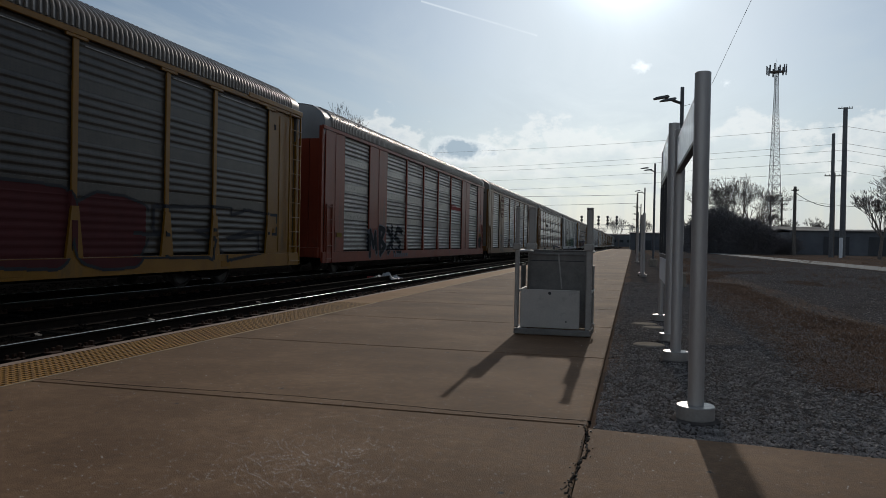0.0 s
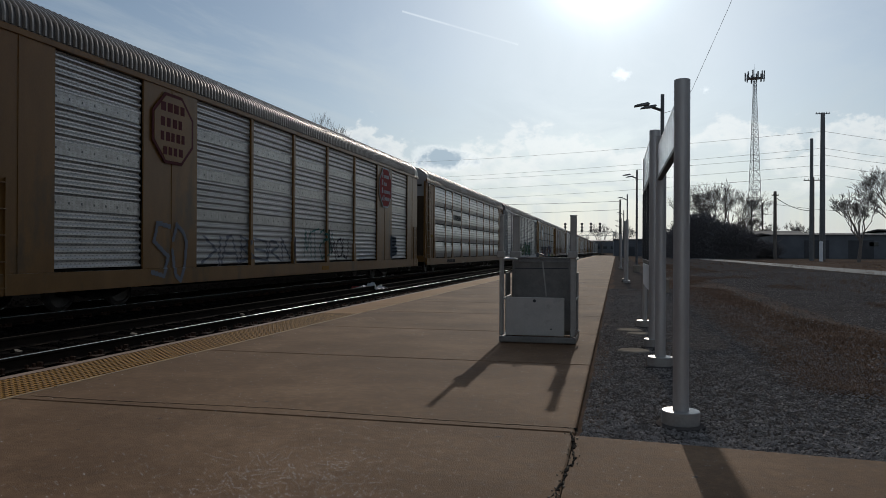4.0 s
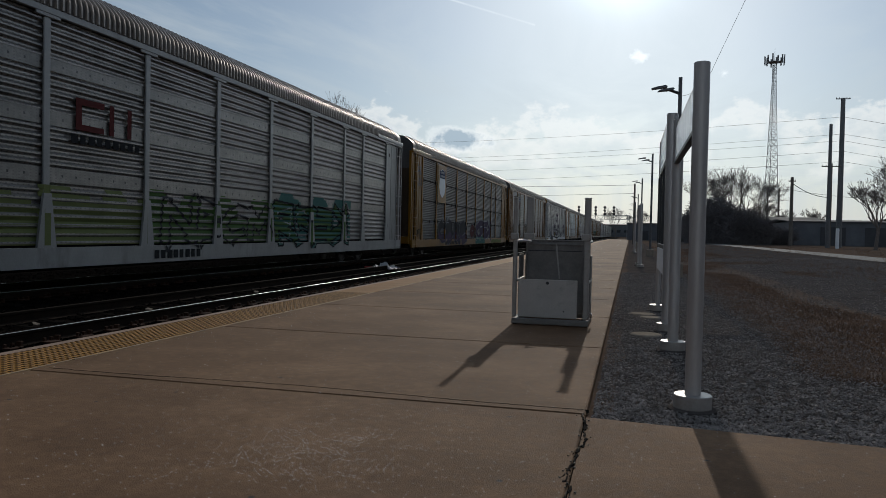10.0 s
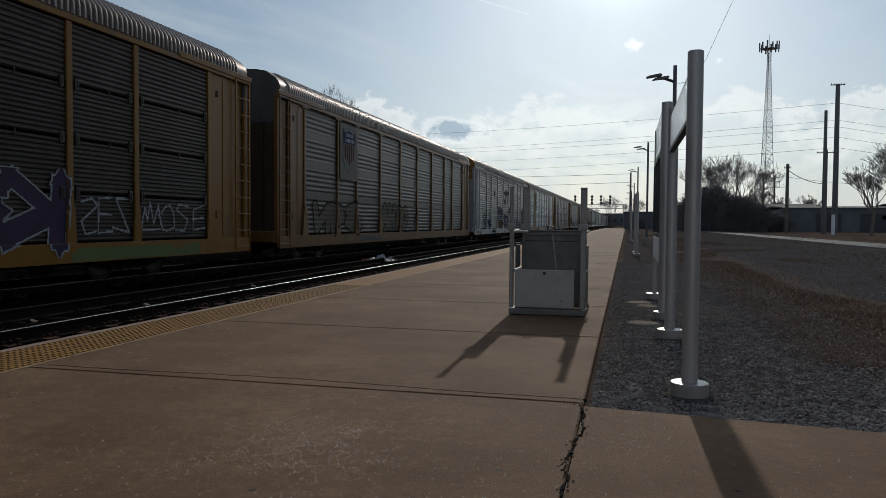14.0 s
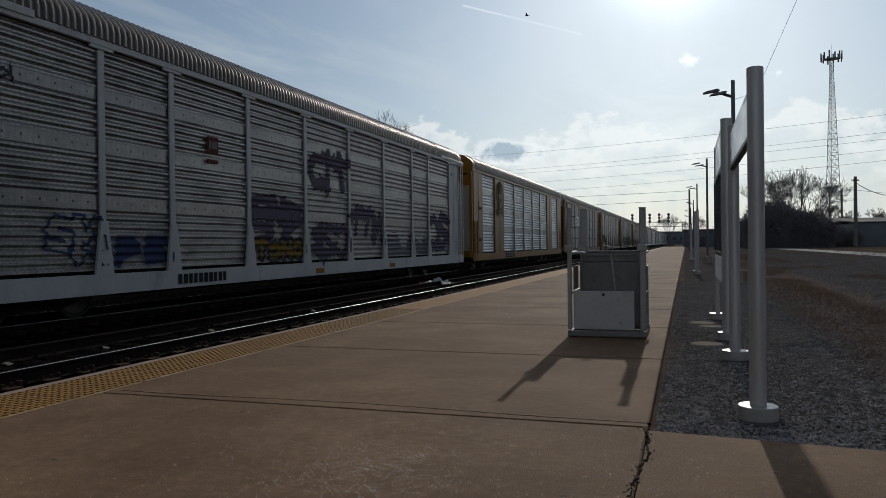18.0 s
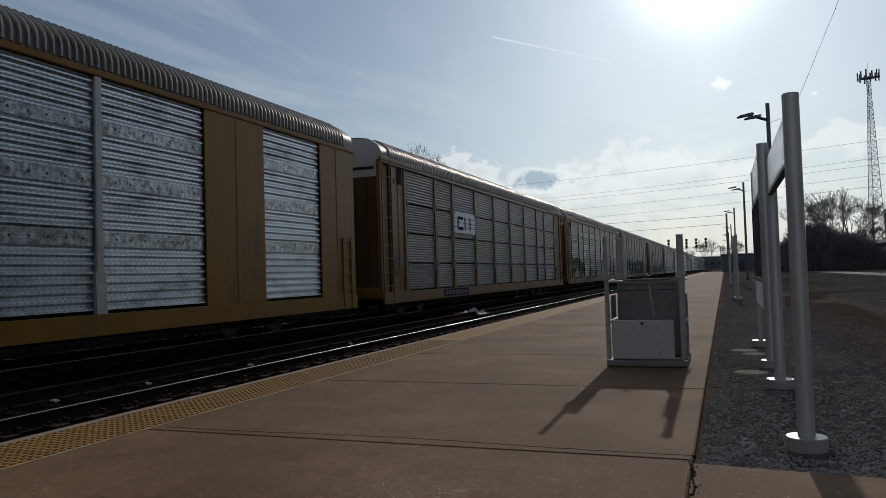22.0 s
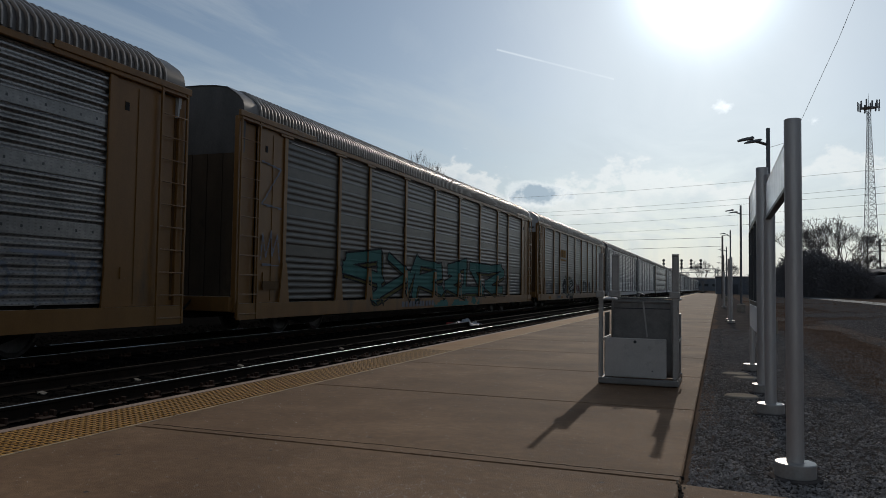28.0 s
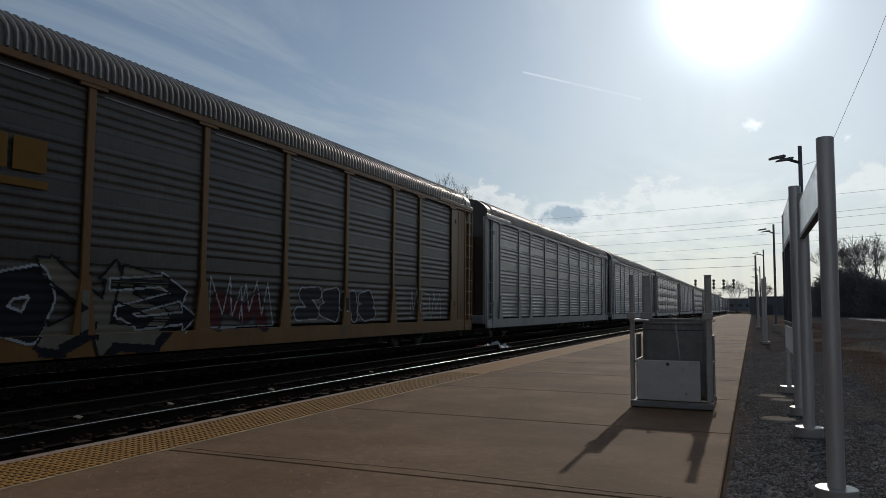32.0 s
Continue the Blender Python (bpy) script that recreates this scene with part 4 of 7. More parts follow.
# ---- station signs ----
def sign_post(parent, x, y, h, r=0.049):
    p = part("post", Shape().lathe([(r, -0.03), (r, h - 0.004), (r - 0.004, h)], 28, (x, y)), STEEL, parent, smooth=True)
    part("base_collar", Shape().lathe([(0.116, -0.008), (0.116, 0.068), (0.112, 0.073), (0.055, 0.074)], 32, (x, y)), COLLAR, p, "pale round base collar", smooth=True)
    part("footing_ring", Shape().lathe([(0.15, -0.06), (0.15, -0.016), (0.135, -0.009)], 28, (x, y)), GRAVEL, p, smooth=True)


def station_sign():
    s = thing("station_sign", pose(0.398, 4.83, 0), "white station name sign on two round steel posts", "station sign")
    sign_post(s, 0, 0, 2.14)
    sign_post(s, 0.012, 2.42, 2.155)
    part("sign_panel", Shape().box(-0.018, 0.018, 0.05, 2.37, 1.77, 2.07, 0.006), ACRYLIC, s, "frosted white sign panel")
    part("bottom_rail", Shape().box(-0.024, 0.024, 0.05, 2.37, 1.735, 1.769, 0.004), BLACK, s)


def bulletin_sign():
    s = thing("bulletin_board", pose(0.405, 8.7, 0), "tall bulletin board with white header and dark glazed frames", "bulletin board")
    sign_post(s, 0.02, 0, 2.44, 0.062)
    sign_post(s, 0.0, 2.3, 2.4, 0.032)
    part("header_panel", Shape().box(-0.02, 0.02, 0.07, 2.24, 1.95, 2.41, 0.006), ACRYLIC, s, "frosted white header panel")
    part("lower_panel", Shape().box(-0.03, 0.03, 0.07, 2.24, 0.6, 0.9, 0.006), SIGN_WHITE, s)
    fr = part("case_frame", Shape().box(-0.035, 0.035, 0.07, 2.24, 1.88, 1.945, 0.004).box(-0.035, 0.035, 0.07, 2.24, 0.905, 0.96, 0.004), BLACK, s)
    for y in (0.07, 0.78, 1.5, 2.19):
        part("case_bar", Shape().box(-0.04, 0.04, y, y + 0.05, 0.961, 1.879, 0.004), BLACK, fr)


def far_sign(y, x=0.36):
    s = thing("platform_sign", pose(x, y, 0), "small steel station sign farther along the platform", "station sign", "small platform signs")
    sign_post(s, 0, 0, 2.15)
    sign_post(s, -0.04, 1.3, 2.15)
    part("sign_panel", Shape().box(-0.035, 0.0, 0.05, 1.25, 1.75, 2.1, 0.006), STEEL, s)


station_sign()
bulletin_sign()
far_sign(26.0)
far_sign(47.0, 0.3)
for x, y, r in ((0.19, 8.3, 0.17), (0.18, 10.45, 0.17), (0.29, 10.05, 0.15)):
    f = thing("footing", pose(x, y, -0.03), "round bare concrete post footing set in gravel", "concrete footing", "bare footings")
    part("disc", Shape().lathe([(r, -0.05), (r, 0.012), (r - 0.015, 0.022)], 26), FOOTING, f, smooth=True)


# ---- lamps and poles ----
def platform_lamp(x, y, h, arm=True):
    p = thing("platform_lamp", pose(x, y, -0.03), "dark steel platform lamp pole with twin flat heads", "street lamp", "platform lamps")
    part("pole", Shape().lathe([(0.062, 0.0), (0.048, h)], 14), DARK_STEEL, p, smooth=True)
    part("base", Shape().lathe([(0.2, -0.02), (0.2, 0.35), (0.12, 0.4)], 16), FOOTING, p)
    a = part("arm", Shape().tube((0, 0, h - 0.42), (-0.22, -0.12, h - 0.36), 0.025).tube((0, 0, h - 0.45), (-0.3, 0.15, h - 0.3), 0.025), DARK_STEEL, p)
    for cx, cy, cz, rz in ((-0.36, -0.14, h - 0.37, 8), (-0.52, 0.2, h - 0.24, -4)):
        part("lamp_head", Shape().extrude([(-0.21, 0.0), (0.17, -0.015), (0.21, 0.02), (0.17, 0.05), (-0.1, 0.045), (-0.21, 0.02)], "y", -0.09, 0.09), DARK_STEEL, a, at=pose(cx, cy, cz, 0, -8, rz))


for k, (x, y, h) in enumerate(((1.186, 20.5, 5.29), (1.045, 40.0, 5.36), (0.81, 58.0, 5.44), (0.73, 77.0, 5.25), (0.62, 97.0, 5.3), (0.5, 117.0, 5.3))):
    platform_lamp(x, y, h)


def utility_pole(x, y, h, r, label, mat=WOOD_POLE, arms=((-0.4, 1.2),)):
    p = thing("utility_pole", pose(x, y, -0.05), label, "utility pole", "utility poles")
    part("pole", Shape().lathe([(r, 0.0), (r * 0.7, h)], 14), mat, p, smooth=True)
    for dz, half in arms:
        a = part("crossarm", Shape().box(-half, half, -0.05, 0.05, h + dz - 0.06, h + dz + 0.06, 0.01), mat, p)
        for sx in (-0.9, -0.5, 0.5, 0.9):
            part("insulator", Shape().lathe([(0.03, 0.0), (0.05, 0.05), (0.03, 0.1), (0.05, 0.14), (0.02, 0.18)], 8), COLLAR, a, at=pose(sx * half, 0, h + dz + 0.06))
    return p


utility_pole(27.43, 110, 20.2, 0.4, "tall dark steel transmission pole", DARK_STEEL, ((-0.1, 0.9),))
utility_pole(24.86, 105, 16.0, 0.28, "tall dark steel power pole", DARK_STEEL, ())
utility_pole(25.24, 105.6, 11.0, 0.16, "slim wooden power pole")
utility_pole(23.36, 120, 10.3, 0.3, "leaning wooden utility pole", WOOD_POLE, ((-0.6, 0.5),))
utility_pole(33.36, 200, 14.3, 0.25, "far wooden utility pole")
utility_pole(36.0, 200, 13.6, 0.25, "far wooden utility pole", WOOD_POLE, ((-0.6, 1.3), (-1.6, 1.3)))
utility_pole(0.43, 90, 7.2, 0.14, "wooden pole near the platform's far end", WOOD_POLE, ())
marker = thing("marker_post", pose(24.3, 98, -0.05), "white painted marker post by the road", "post")
part("post", Shape().lathe([(0.2, 0.0), (0.2, 2.4), (0.15, 2.45)], 14), SIGN_WHITE, marker, smooth=True)


def wire(a, b, sag, r=0.03, group="overhead power lines", n=16):
    a, b = Vector(a), Vector(b)
    s = Shape()
    pts = [a.lerp(b, i / n) - Vector((0, 0, sag * 4 * (i / n) * (1 - i / n))) for i in range(n + 1)]
    ring = [(math.cos(q), math.sin(q)) for q in (0.8, 2.4, 3.9, 5.5)]
    side = (b - a).cross(Vector((0, 0, 1))).normalized()
    s.add([p + side * (c * r) + Vector((0, 0, w * r)) for p in pts for c, w in ring],
          [(4 * i + k, 4 * i + (k + 1) % 4, 4 * i + 4 + (k + 1) % 4, 4 * i + 4 + k) for i in range(n) for k in range(4)])
    return tagged(part("power_line", s, WIRE), "thin dark overhead power line across the sky", "power line", group)


for zr, zl in ((17.6, 21.5), (15.3, 18.2), (14.4, 17.7), (13.0, 15.7), (11.6, 13.8)):
    wire((27.2, 110, zr), (-95, 190, zl * 1.35 - 4.2), 1.4, 0.022)
    wire((27.6, 110, zr), (110, 130, zr - 1.0), 3.0, 0.022)
wire((0.43, 90, 7.0), (-60, 110, 8.6), 0.5, 0.025)
wire((0.43, 90, 6.0), (-60, 110, 6.9), 0.5, 0.025)
wire((23.36, 120, 9.4), (25.2, 105.6, 6.5), 0.5, 0.05)
wire((23.36, 120, 8.3), (40, 105, 6.4), 0.6, 0.03)
feed = [(1.19, 20.5, 4.75), (1.61, 20.1, 4.8), (1.88, 19.8, 5.23), (2.17, 19.2, 5.92), (2.52, 18.2, 6.74), (2.8, 17.0, 7.54), (3.1, 15.5, 8.65)]
for a, b in zip(feed, feed[1:]):
    wire(a, b, 0.0, 0.005, "lamp feed cable", 2)


# ---- radio mast ----
def radio_tower():
    t = thing("radio_tower", pose(44.2, 260, -0.05), "grey lattice mobile radio mast with antennas on top", "radio tower")
    H, wb, wt = 60.0, 3.0, 0.65
    corner = [(math.cos(a), math.sin(a)) for a in (radians(90), radians(210), radians(330))]
    def at(k, z):
        w = wb + (wt - wb) * min(1, z / 54.0)
        return Vector((corner[k][0] * w, corner[k][1] * w, z))
    for k in range(3):
        part("leg", Shape().tube(at(k, 0), at(k, 54), 0.1, 0.07, 6).tube(at(k, 54), at(k, 59), 0.1, 0.1, 6), GALV, t)
    z, lev = 0.0, 0
    while z < 57:
        step = max(1.3, 3.6 * (1 - z / 70))
        for k in range(3):
            a, b, c, d = at(k, z), at((k + 1) % 3, z), at(k, z + step), at((k + 1) % 3, z + step)
            for p, q in ((a, d), (b, c), (c, d)):
                part("brace", Shape().tube(p, q, 0.05, None, 4, False), GALV, t)
        z += step
    head = part("platform_ring", Shape().lathe([(1.9, 58.2), (2.2, 58.25), (2.2, 58.4), (1.9, 58.45)], 12), GALV, t)
    for k in range(12):
        a = radians(30 * k + 10)
        r = 3.0
        part("antenna", Shape().box(-0.22, 0.22, -0.13, 0.13, 0.0, 2.7, 0.03), DARK_STEEL, head, at=pose(r * math.cos(a), r * math.sin(a), 57.3 + 0.3 * (k % 3), 0, 0, math.degrees(a) + 90))
        part("bracket", Shape().tube((2.1 * math.cos(a), 2.1 * math.sin(a), 58.3), (r * math.cos(a), r * math.sin(a), 58.5), 0.07, None, 5), GALV, head)
    part("lightning_rod", Shape().tube((0, 0, 58), (0, 0, 63), 0.08, 0.03, 6), GALV, t)


radio_tower()


# ---- trees ----
def bare_tree(name, seed, h, spread, label, depth=5, m=Matrix(), first=0.34, thick=None):
    """A leafless tree: a tapered trunk, limbs and a crown of fine twigs."""
    r = random.Random(seed)
    t = thing(name, m, label, "tree", "bare trees")
    wood, twigs = Shape(), Shape()

    def grow(a, d, length, rad, level):
        b = a + d * length
        (wood if level < 3 else twigs).tube(a, b, rad, rad * 0.68, 7 if level < 2 else 4 if level < 4 else 3, level < 2)
        if level >= depth:
            return
        kids = 2 if level == 0 else r.choice((2, 3, 3)) if level < 4 else 3
        for _ in range(kids + (2 if level == 0 else 0)):
            turn = Vector((r.gauss(0, 1), r.gauss(0, 1), r.gauss(0, 0.6)))
            e = (d * 1.0 + turn * (0.42 * spread) + Vector((0, 0, 0.24))).normalized()
            start = a.lerp(b, r.uniform(0.55, 1.0))
            grow(start, e, length * r.uniform(0.62, 0.86), max(0.014, rad * r.uniform(0.45, 0.62)), level + 1)
    grow(Vector((0, 0, -0.1)), Vector((r.gauss(0, 0.04), r.gauss(0, 0.04), 1)).normalized(), h * first, thick or h * 0.02, 0)
    part("trunk", wood, BARK, t, smooth=True)
    part("crown", twigs, TWIG, t)
    return t


tree_a = bare_tree("bare_tree", 3, 13.2, 1.15, "leafless grey tree with a wide crown of twigs", 7, m=pose(17.5, 133, -0.05))
tree_b = bare_tree("bare_tree", 23, 11.5, 0.95, "leafless winter tree beside the low shed", 7, pose(27.6, 95, -0.05), 0.24)
copy_thing(tree_a, pose(14.0, 140, -0.05, 0, 0, 80))
copy_thing(tree_b, pose(24.0, 150, -0.05, 0, 0, 140))
copy_thing(tree_a, pose(21.5, 148, -0.05, 0, 0, 200))
copy_thing(tree_b, pose(38.5, 205, -0.05, 0, 0, 30))
copy_thing(tree_b, pose(42.0, 190, -0.05, 0, 0, 250))
copy_thing(tree_a, pose(36, 110, -0.05, 0, 0, 300))
bare_tree("bare_tree", 5, 13.8, 0.75, "tall leafless tree rising behind the train", 7, m=pose(-29.0, 70, -0.5), first=0.32)
copy_thing(tree_a, pose(-6, 330, -0.3, 0, 0, 45))
copy_thing(tree_b, pose(-14, 320, -0.3, 0, 0, 95))
copy_thing(tree_a, pose(4, 350, -0.3, 0, 0, 145))


def thicket(x, y, w, d, h, stems, seed):
    """A dense leafless thicket: many upright stems with side twigs, uneven on top."""
    r = random.Random(seed)
    t = thing("thicket", pose(x, y, -0.05), "dense dark leafless thicket at the yard's edge", "bush", "thickets")
    s = Shape()
    for _ in range(stems):
        px, py = r.uniform(-w / 2, w / 2), r.uniform(-d / 2, d / 2)
        top = h * (0.55 + 0.45 * math.cos(px / w * 2.6)) * r.uniform(0.55, 1.05)
        a = Vector((px, py, 0))
        b = a + Vector((r.gauss(0, 0.35), r.gauss(0, 0.35), top))
        s.tube(a, b, 0.06, 0.03, 3, False)
        for _ in range(9):
            c = a.lerp(b, r.uniform(0.1, 0.97))
            e = c + Vector((r.gauss(0, 0.6), r.gauss(0, 0.6), r.uniform(0.1, 0.8)))
            s.tube(c, e, 0.045, 0.025, 3, False)
            for _ in range(2):
                s.tube(c.lerp(e, 0.6), e + Vector((r.gauss(0, 0.4), r.gauss(0, 0.4), r.uniform(0, 0.4))), 0.032, 0.02, 3, False)
    tagged(part("brush", s, BRUSH, t), kind="stuff")


thicket(13.2, 128, 9, 6, 7.4, 640, 1)
thicket(18.0, 127, 7, 6, 5.6, 480, 2)
thicket(23.0, 135, 7, 5, 2.8, 300, 3)
thicket(9.0, 150, 6, 6, 5.2, 300, 4)


# ---- buildings and signals in the distance ----
def shed(x, y, w, d, h, label, doors=(), windows=(), roof=0.5):
    b = thing("warehouse", pose(x, y, -0.05), label, "building", "low far buildings")
    wall = part("wall", Shape().box(-w / 2, w / 2, 0, d, 0, h), SHED, b)
    part("roof", Shape().extrude([(-0.3, h), (d / 2, h + roof), (d + 0.3, h), (d + 0.3, h + 0.2), (d / 2, h + roof + 0.2), (-0.3, h + 0.2)], "x", -w / 2 - 0.3, w / 2 + 0.3), SHED_ROOF, b)
    for dx, dw, dh in doors:
        part("door", Shape().box(dx - dw / 2, dx + dw / 2, -0.08, 0.04, 0.05, dh), SHED_ROOF, wall)
    for dx, dz, dw, dh in windows:
        part("window", Shape().box(dx - dw / 2, dx + dw / 2, -0.08, 0.04, dz, dz + dh), GLASS_DARK, wall)


shed(44, 140, 34, 20, 4.0, "long low grey warehouse beyond the road", [(-10, 4, 3.2), (-3, 4, 3.2), (9, 4, 3.2)], [(k * 2.6 - 1, 2.2, 1.4, 0.7) for k in range(0, 6)])
shed(31, 165, 14, 14, 4.6, "low grey shed behind the thicket", [(-3, 3.6, 3.0)], [(3, 2.2, 1.6, 0.7), (0, 2.2, 1.6, 0.7)], 0.9)
shed(70, 150, 40, 20, 5.0, "long low grey warehouse beyond the road", [(-8, 4, 3.4)], [(k * 3 - 2, 2.4, 1.5, 0.8) for k in range(4)])
shed(5.5, 175, 12, 20, 3.7, "low dark station building past the platform's end", [(-2, 1.2, 2.2)], [(1.5, 1.2, 1.6, 1.1)], 0.3)
# Added out of view: blocks low sky so the near train side darkens.
shed(34 + 9, -70, 18, 120, 8.5, "long grey goods shed off to the side", [], [], 1.0)
shed(-2, 420, 40, 20, 6.5, "pale low building in the far haze", [], [(k * 4 - 16, 2.4, 2, 1.4) for k in range(9)], 0.6)


def signal_bridge():
    g = thing("signal_bridge", pose(0, 200, -0.2), "lattice railway signal bridge with three-light heads", "signal bridge")
    z0, z1 = 5.35, 6.4
    for x in (-0.45, -22.0):
        part("tower_leg", Shape().tube((x - 0.3, 0, 0), (x - 0.3, 0, z1), 0.1, None, 5).tube((x + 0.3, 0, 0), (x + 0.3, 0, z1), 0.1, None, 5), GALV, g)
    for z in (z0, z1):
        for y in (-0.4, 0.4):
            part("chord", Shape().box(-22.3, 0, y - 0.06, y + 0.06, z - 0.06, z + 0.06), GALV, g)
    x, up = -22.0, True
    web = Shape()
    while x < -0.5:
        web.tube((x, -0.4, z0 if up else z1), (x + 1.2, -0.4, z1 if up else z0), 0.05, None, 4, False)
        x, up = x + 1.2, not up
    part("web", web, GALV, g)
    for x, z in ((-8.9, 7.0), (-6.55, 7.0), (-4.2, 7.0), (-13.3, 7.0), (-17.5, 7.0)):
        h = part("signal_head", Shape().box(x - 0.1, x + 0.1, -0.5, -0.4, z - 0.55, z + 1.75, 0.04), BLACK, g)
        for k in range(3):
            part("lamp_disc", Shape().lathe([(0.36, -0.02), (0.36, 0.02)], 16), BLACK, h, at=pose(x, -0.52, z - 0.25 + k * 0.85, 90, 0, 0))
            part("hood", Shape().lathe([(0.24, 0.0), (0.24, 0.35), (0.2, 0.35), (0.2, 0.02)], 12), BLACK, h, at=pose(x, -0.55, z - 0.25 + k * 0.85, 90, 0, 0))
        part("mast", Shape().tube((x, -0.45, z0), (x, -0.45, z - 0.5), 0.08, None, 5), GALV, h)


signal_bridge()


# ---- small things in the track ----
TAN_LITTER = surface("dirty plastic", (0.2, 0.2, 0.2), (0.4, 0.4, 0.4), 5, 0.5, bump=0.1)


def rubbish():
    t = thing("plastic_litter", pose(-8.35, 24.6, -0.34), "crumpled pale plastic sheet between the rails", "litter")
    r = random.Random(8)
    s = Shape()
    n = 14
    pts = [(0.6 * (i / n - 0.5) * 2 * (0.7 + 0.3 * r.random()), 0.35 * (j / 6 - 0.5) * 2 + r.uniform(-0.08, 0.08), 0.03 + 0.28 * r.random() * (1 - abs(i / n - 0.5) * 1.6)) for j in range(7) for i in range(n + 1)]
    s.add(pts, [(j * (n + 1) + i, j * (n + 1) + i + 1, (j + 1) * (n + 1) + i + 1, (j + 1) * (n + 1) + i) for j in range(6) for i in range(n) if r.random() > 0.12])
    part("sheet", s, TAN_LITTER, t)
    part("tube", Shape().tube((-0.8, 0.2, 0.06), (0.2, 0.35, 0.1), 0.04, 0.03, 8), S_RED, t)


rubbish()


def make_bird():
    b = thing("bird", pose(0, 300, 300), "small dark bird in flight", "bird")
    part("body", Shape().lathe([(0.004, -0.1), (0.02, -0.06), (0.03, 0.0), (0.02, 0.06), (0.004, 0.09)], 8), BLACK, b, at=pose(0, 0, 0, 0, 90, 0))
    for s in (-1, 1):
        part("wing", Shape().extrude([(-0.05, 0.0), (0.04, 0.0), (0.02, s * 0.16), (-0.02, s * 0.18)], "z", 0.0, 0.012), BLACK, b, at=pose(0, 0, 0.03, s * 14, 0, 0))
    part("tail", Shape().extrude([(0.08, -0.012), (0.14, -0.03), (0.14, 0.03), (0.08, 0.012)], "z", -0.005, 0.005), BLACK, b)
    return b


bird = make_bird()
for x, y in ((-7.9, 8.4), (-7.7, 10.6), (-7.8, 14.4), (-8.0, 6.9)):
    b = thing("scrap", pose(x, y, -0.34, 20, 10, 40 * x), "small pale scrap of litter on the ballast", "litter", "litter scraps")
    part("scrap_piece", Shape().extrude([(-0.05, 0), (0.03, -0.03), (0.07, 0.02), (0.0, 0.05)], "z", 0.0, 0.02), FOOTING, b)


# ---- the train ----
CAR_LEN, CAR_PITCH = 27.1, 28.6
SIDE = 1.6                              # half width over the posts
EAVE, SILL0, SILL1 = 4.95, 0.44, 0.8
PROFILE = [(1.6, 4.95), (1.6, 5.16), (1.57, 5.29), (1.45, 5.43), (1.14, 5.64), (0.82, 5.7), (0.4, 5.73), (0.0, 5.74)]
PROFILE = PROFILE + [(-x, z) for x, z in PROFILE[-2::-1]]
POSTS_A = [2.0, 4.76, 6.65, 9.41, 12.17, 14.93, 17.69, 20.45, 22.34, 25.1]
SCREENS_B = [(2.03, 4.58), (6.66, 9.42), (9.42, 12.18), (12.18, 14.94), (14.94, 17.7), (17.7, 20.46), (22.52, 25.07)]
CORR = 0.155


DEEP, SHALLOW = 0.044, 0.012


def corrugation(z, bands=True, depth=DEEP):
    """How far the screen stands out at a height, from 0 to 0.045 m."""
    if bands:
        for a, b in BANDS:
            if a < z < b:
                return 0.3 * depth if depth < 0.03 else 0.03
    u = ((z - SILL1) / CORR) % 1.0
    return depth * (0.0 if u < 0.12 else (u - 0.12) / 0.3 if u < 0.42 else 1.0 if u < 0.62 else max(0.0, 1.0 - (u - 0.62) / 0.3))


def screen_mesh(width, material, tier=None, bands=True, fine=False, depth=DEEP):
    """A corrugated rack screen along y from 0 to width, facing +x."""
    if fine:
        s, z = Shape(), SILL1 + 0.02
        cuts = [SILL1, 1.72, 2.72, 3.72, EAVE - 0.1]
        for a, b in [(cuts[tier], cuts[tier + 1])]:
            rows, n = [], 11
            for k in range(n):
                for u, o in ((0.0, 0.0), (0.35, 0.026), (0.6, 0.026), (0.9, 0.0)):
                    rows.append((0.02 + o, a + 0.035 + (k + u) * (b - a - 0.04) / n))
            s.add([(o, y, q) for o, q in rows for y in (0.02, width - 0.02)], [(2 * i, 2 * i + 1, 2 * i + 3, 2 * i + 2) for i in range(len(rows) - 1)])
        return s.mesh("screen", material)
    if tier is not None:
        cuts = [SILL1, 1.72, 2.72, 3.72, EAVE - 0.1]
        a, b = cuts[tier] + 0.05, cuts[tier + 1] - 0.012
        rows, n = [(0.03, a), (0.03, a + 0.17)], 5  # the hung sheets bow outwards a little
        for k in range(n):
            for u, o in ((0.04, 0.0), (0.2, 0.0), (0.3, 0.04), (0.98, 0.03)):
                rows.append((o, a + 0.17 + (k + u) * (b - a - 0.17) / n))
        return Shape().add([(o + 0.045 * math.sin(math.pi * (q - a) / (b - a)), y, q) for o, q in rows for y in (0.078, width - 0.078)], [(2 * i, 2 * i + 1, 2 * i + 3, 2 * i + 2) for i in range(len(rows) - 1)]).mesh("screen", material)
    z, zs = SILL1 + 0.02, []
    top = EAVE - 0.1
    k = 0
    while z < top:
        for u in (0.0, 0.12, 0.42, 0.62, 0.92):
            z = SILL1 + (k + u) * CORR
            if SILL1 + 0.02 <= z < top:
                zs.append(z)
        k += 1
    if bands:
        zs = sorted(zs + [e + d for a, b in BANDS for e, d in ((a, -0.001), (a, 0.001), (b, -0.001), (b, 0.001))])
    zs.append(top)
    s = Shape()
    edge = 0.02

    v = [(corrugation(q, bands, depth) + (0.02 if depth < 0.03 else 0.0), y, q) for q in zs for y in (edge, width - edge)]
    s.add(v, [(2 * i, 2 * i + 1, 2 * i + 3, 2 * i + 2) for i in range(len(zs) - 1)])
    return s.mesh("screen", material)


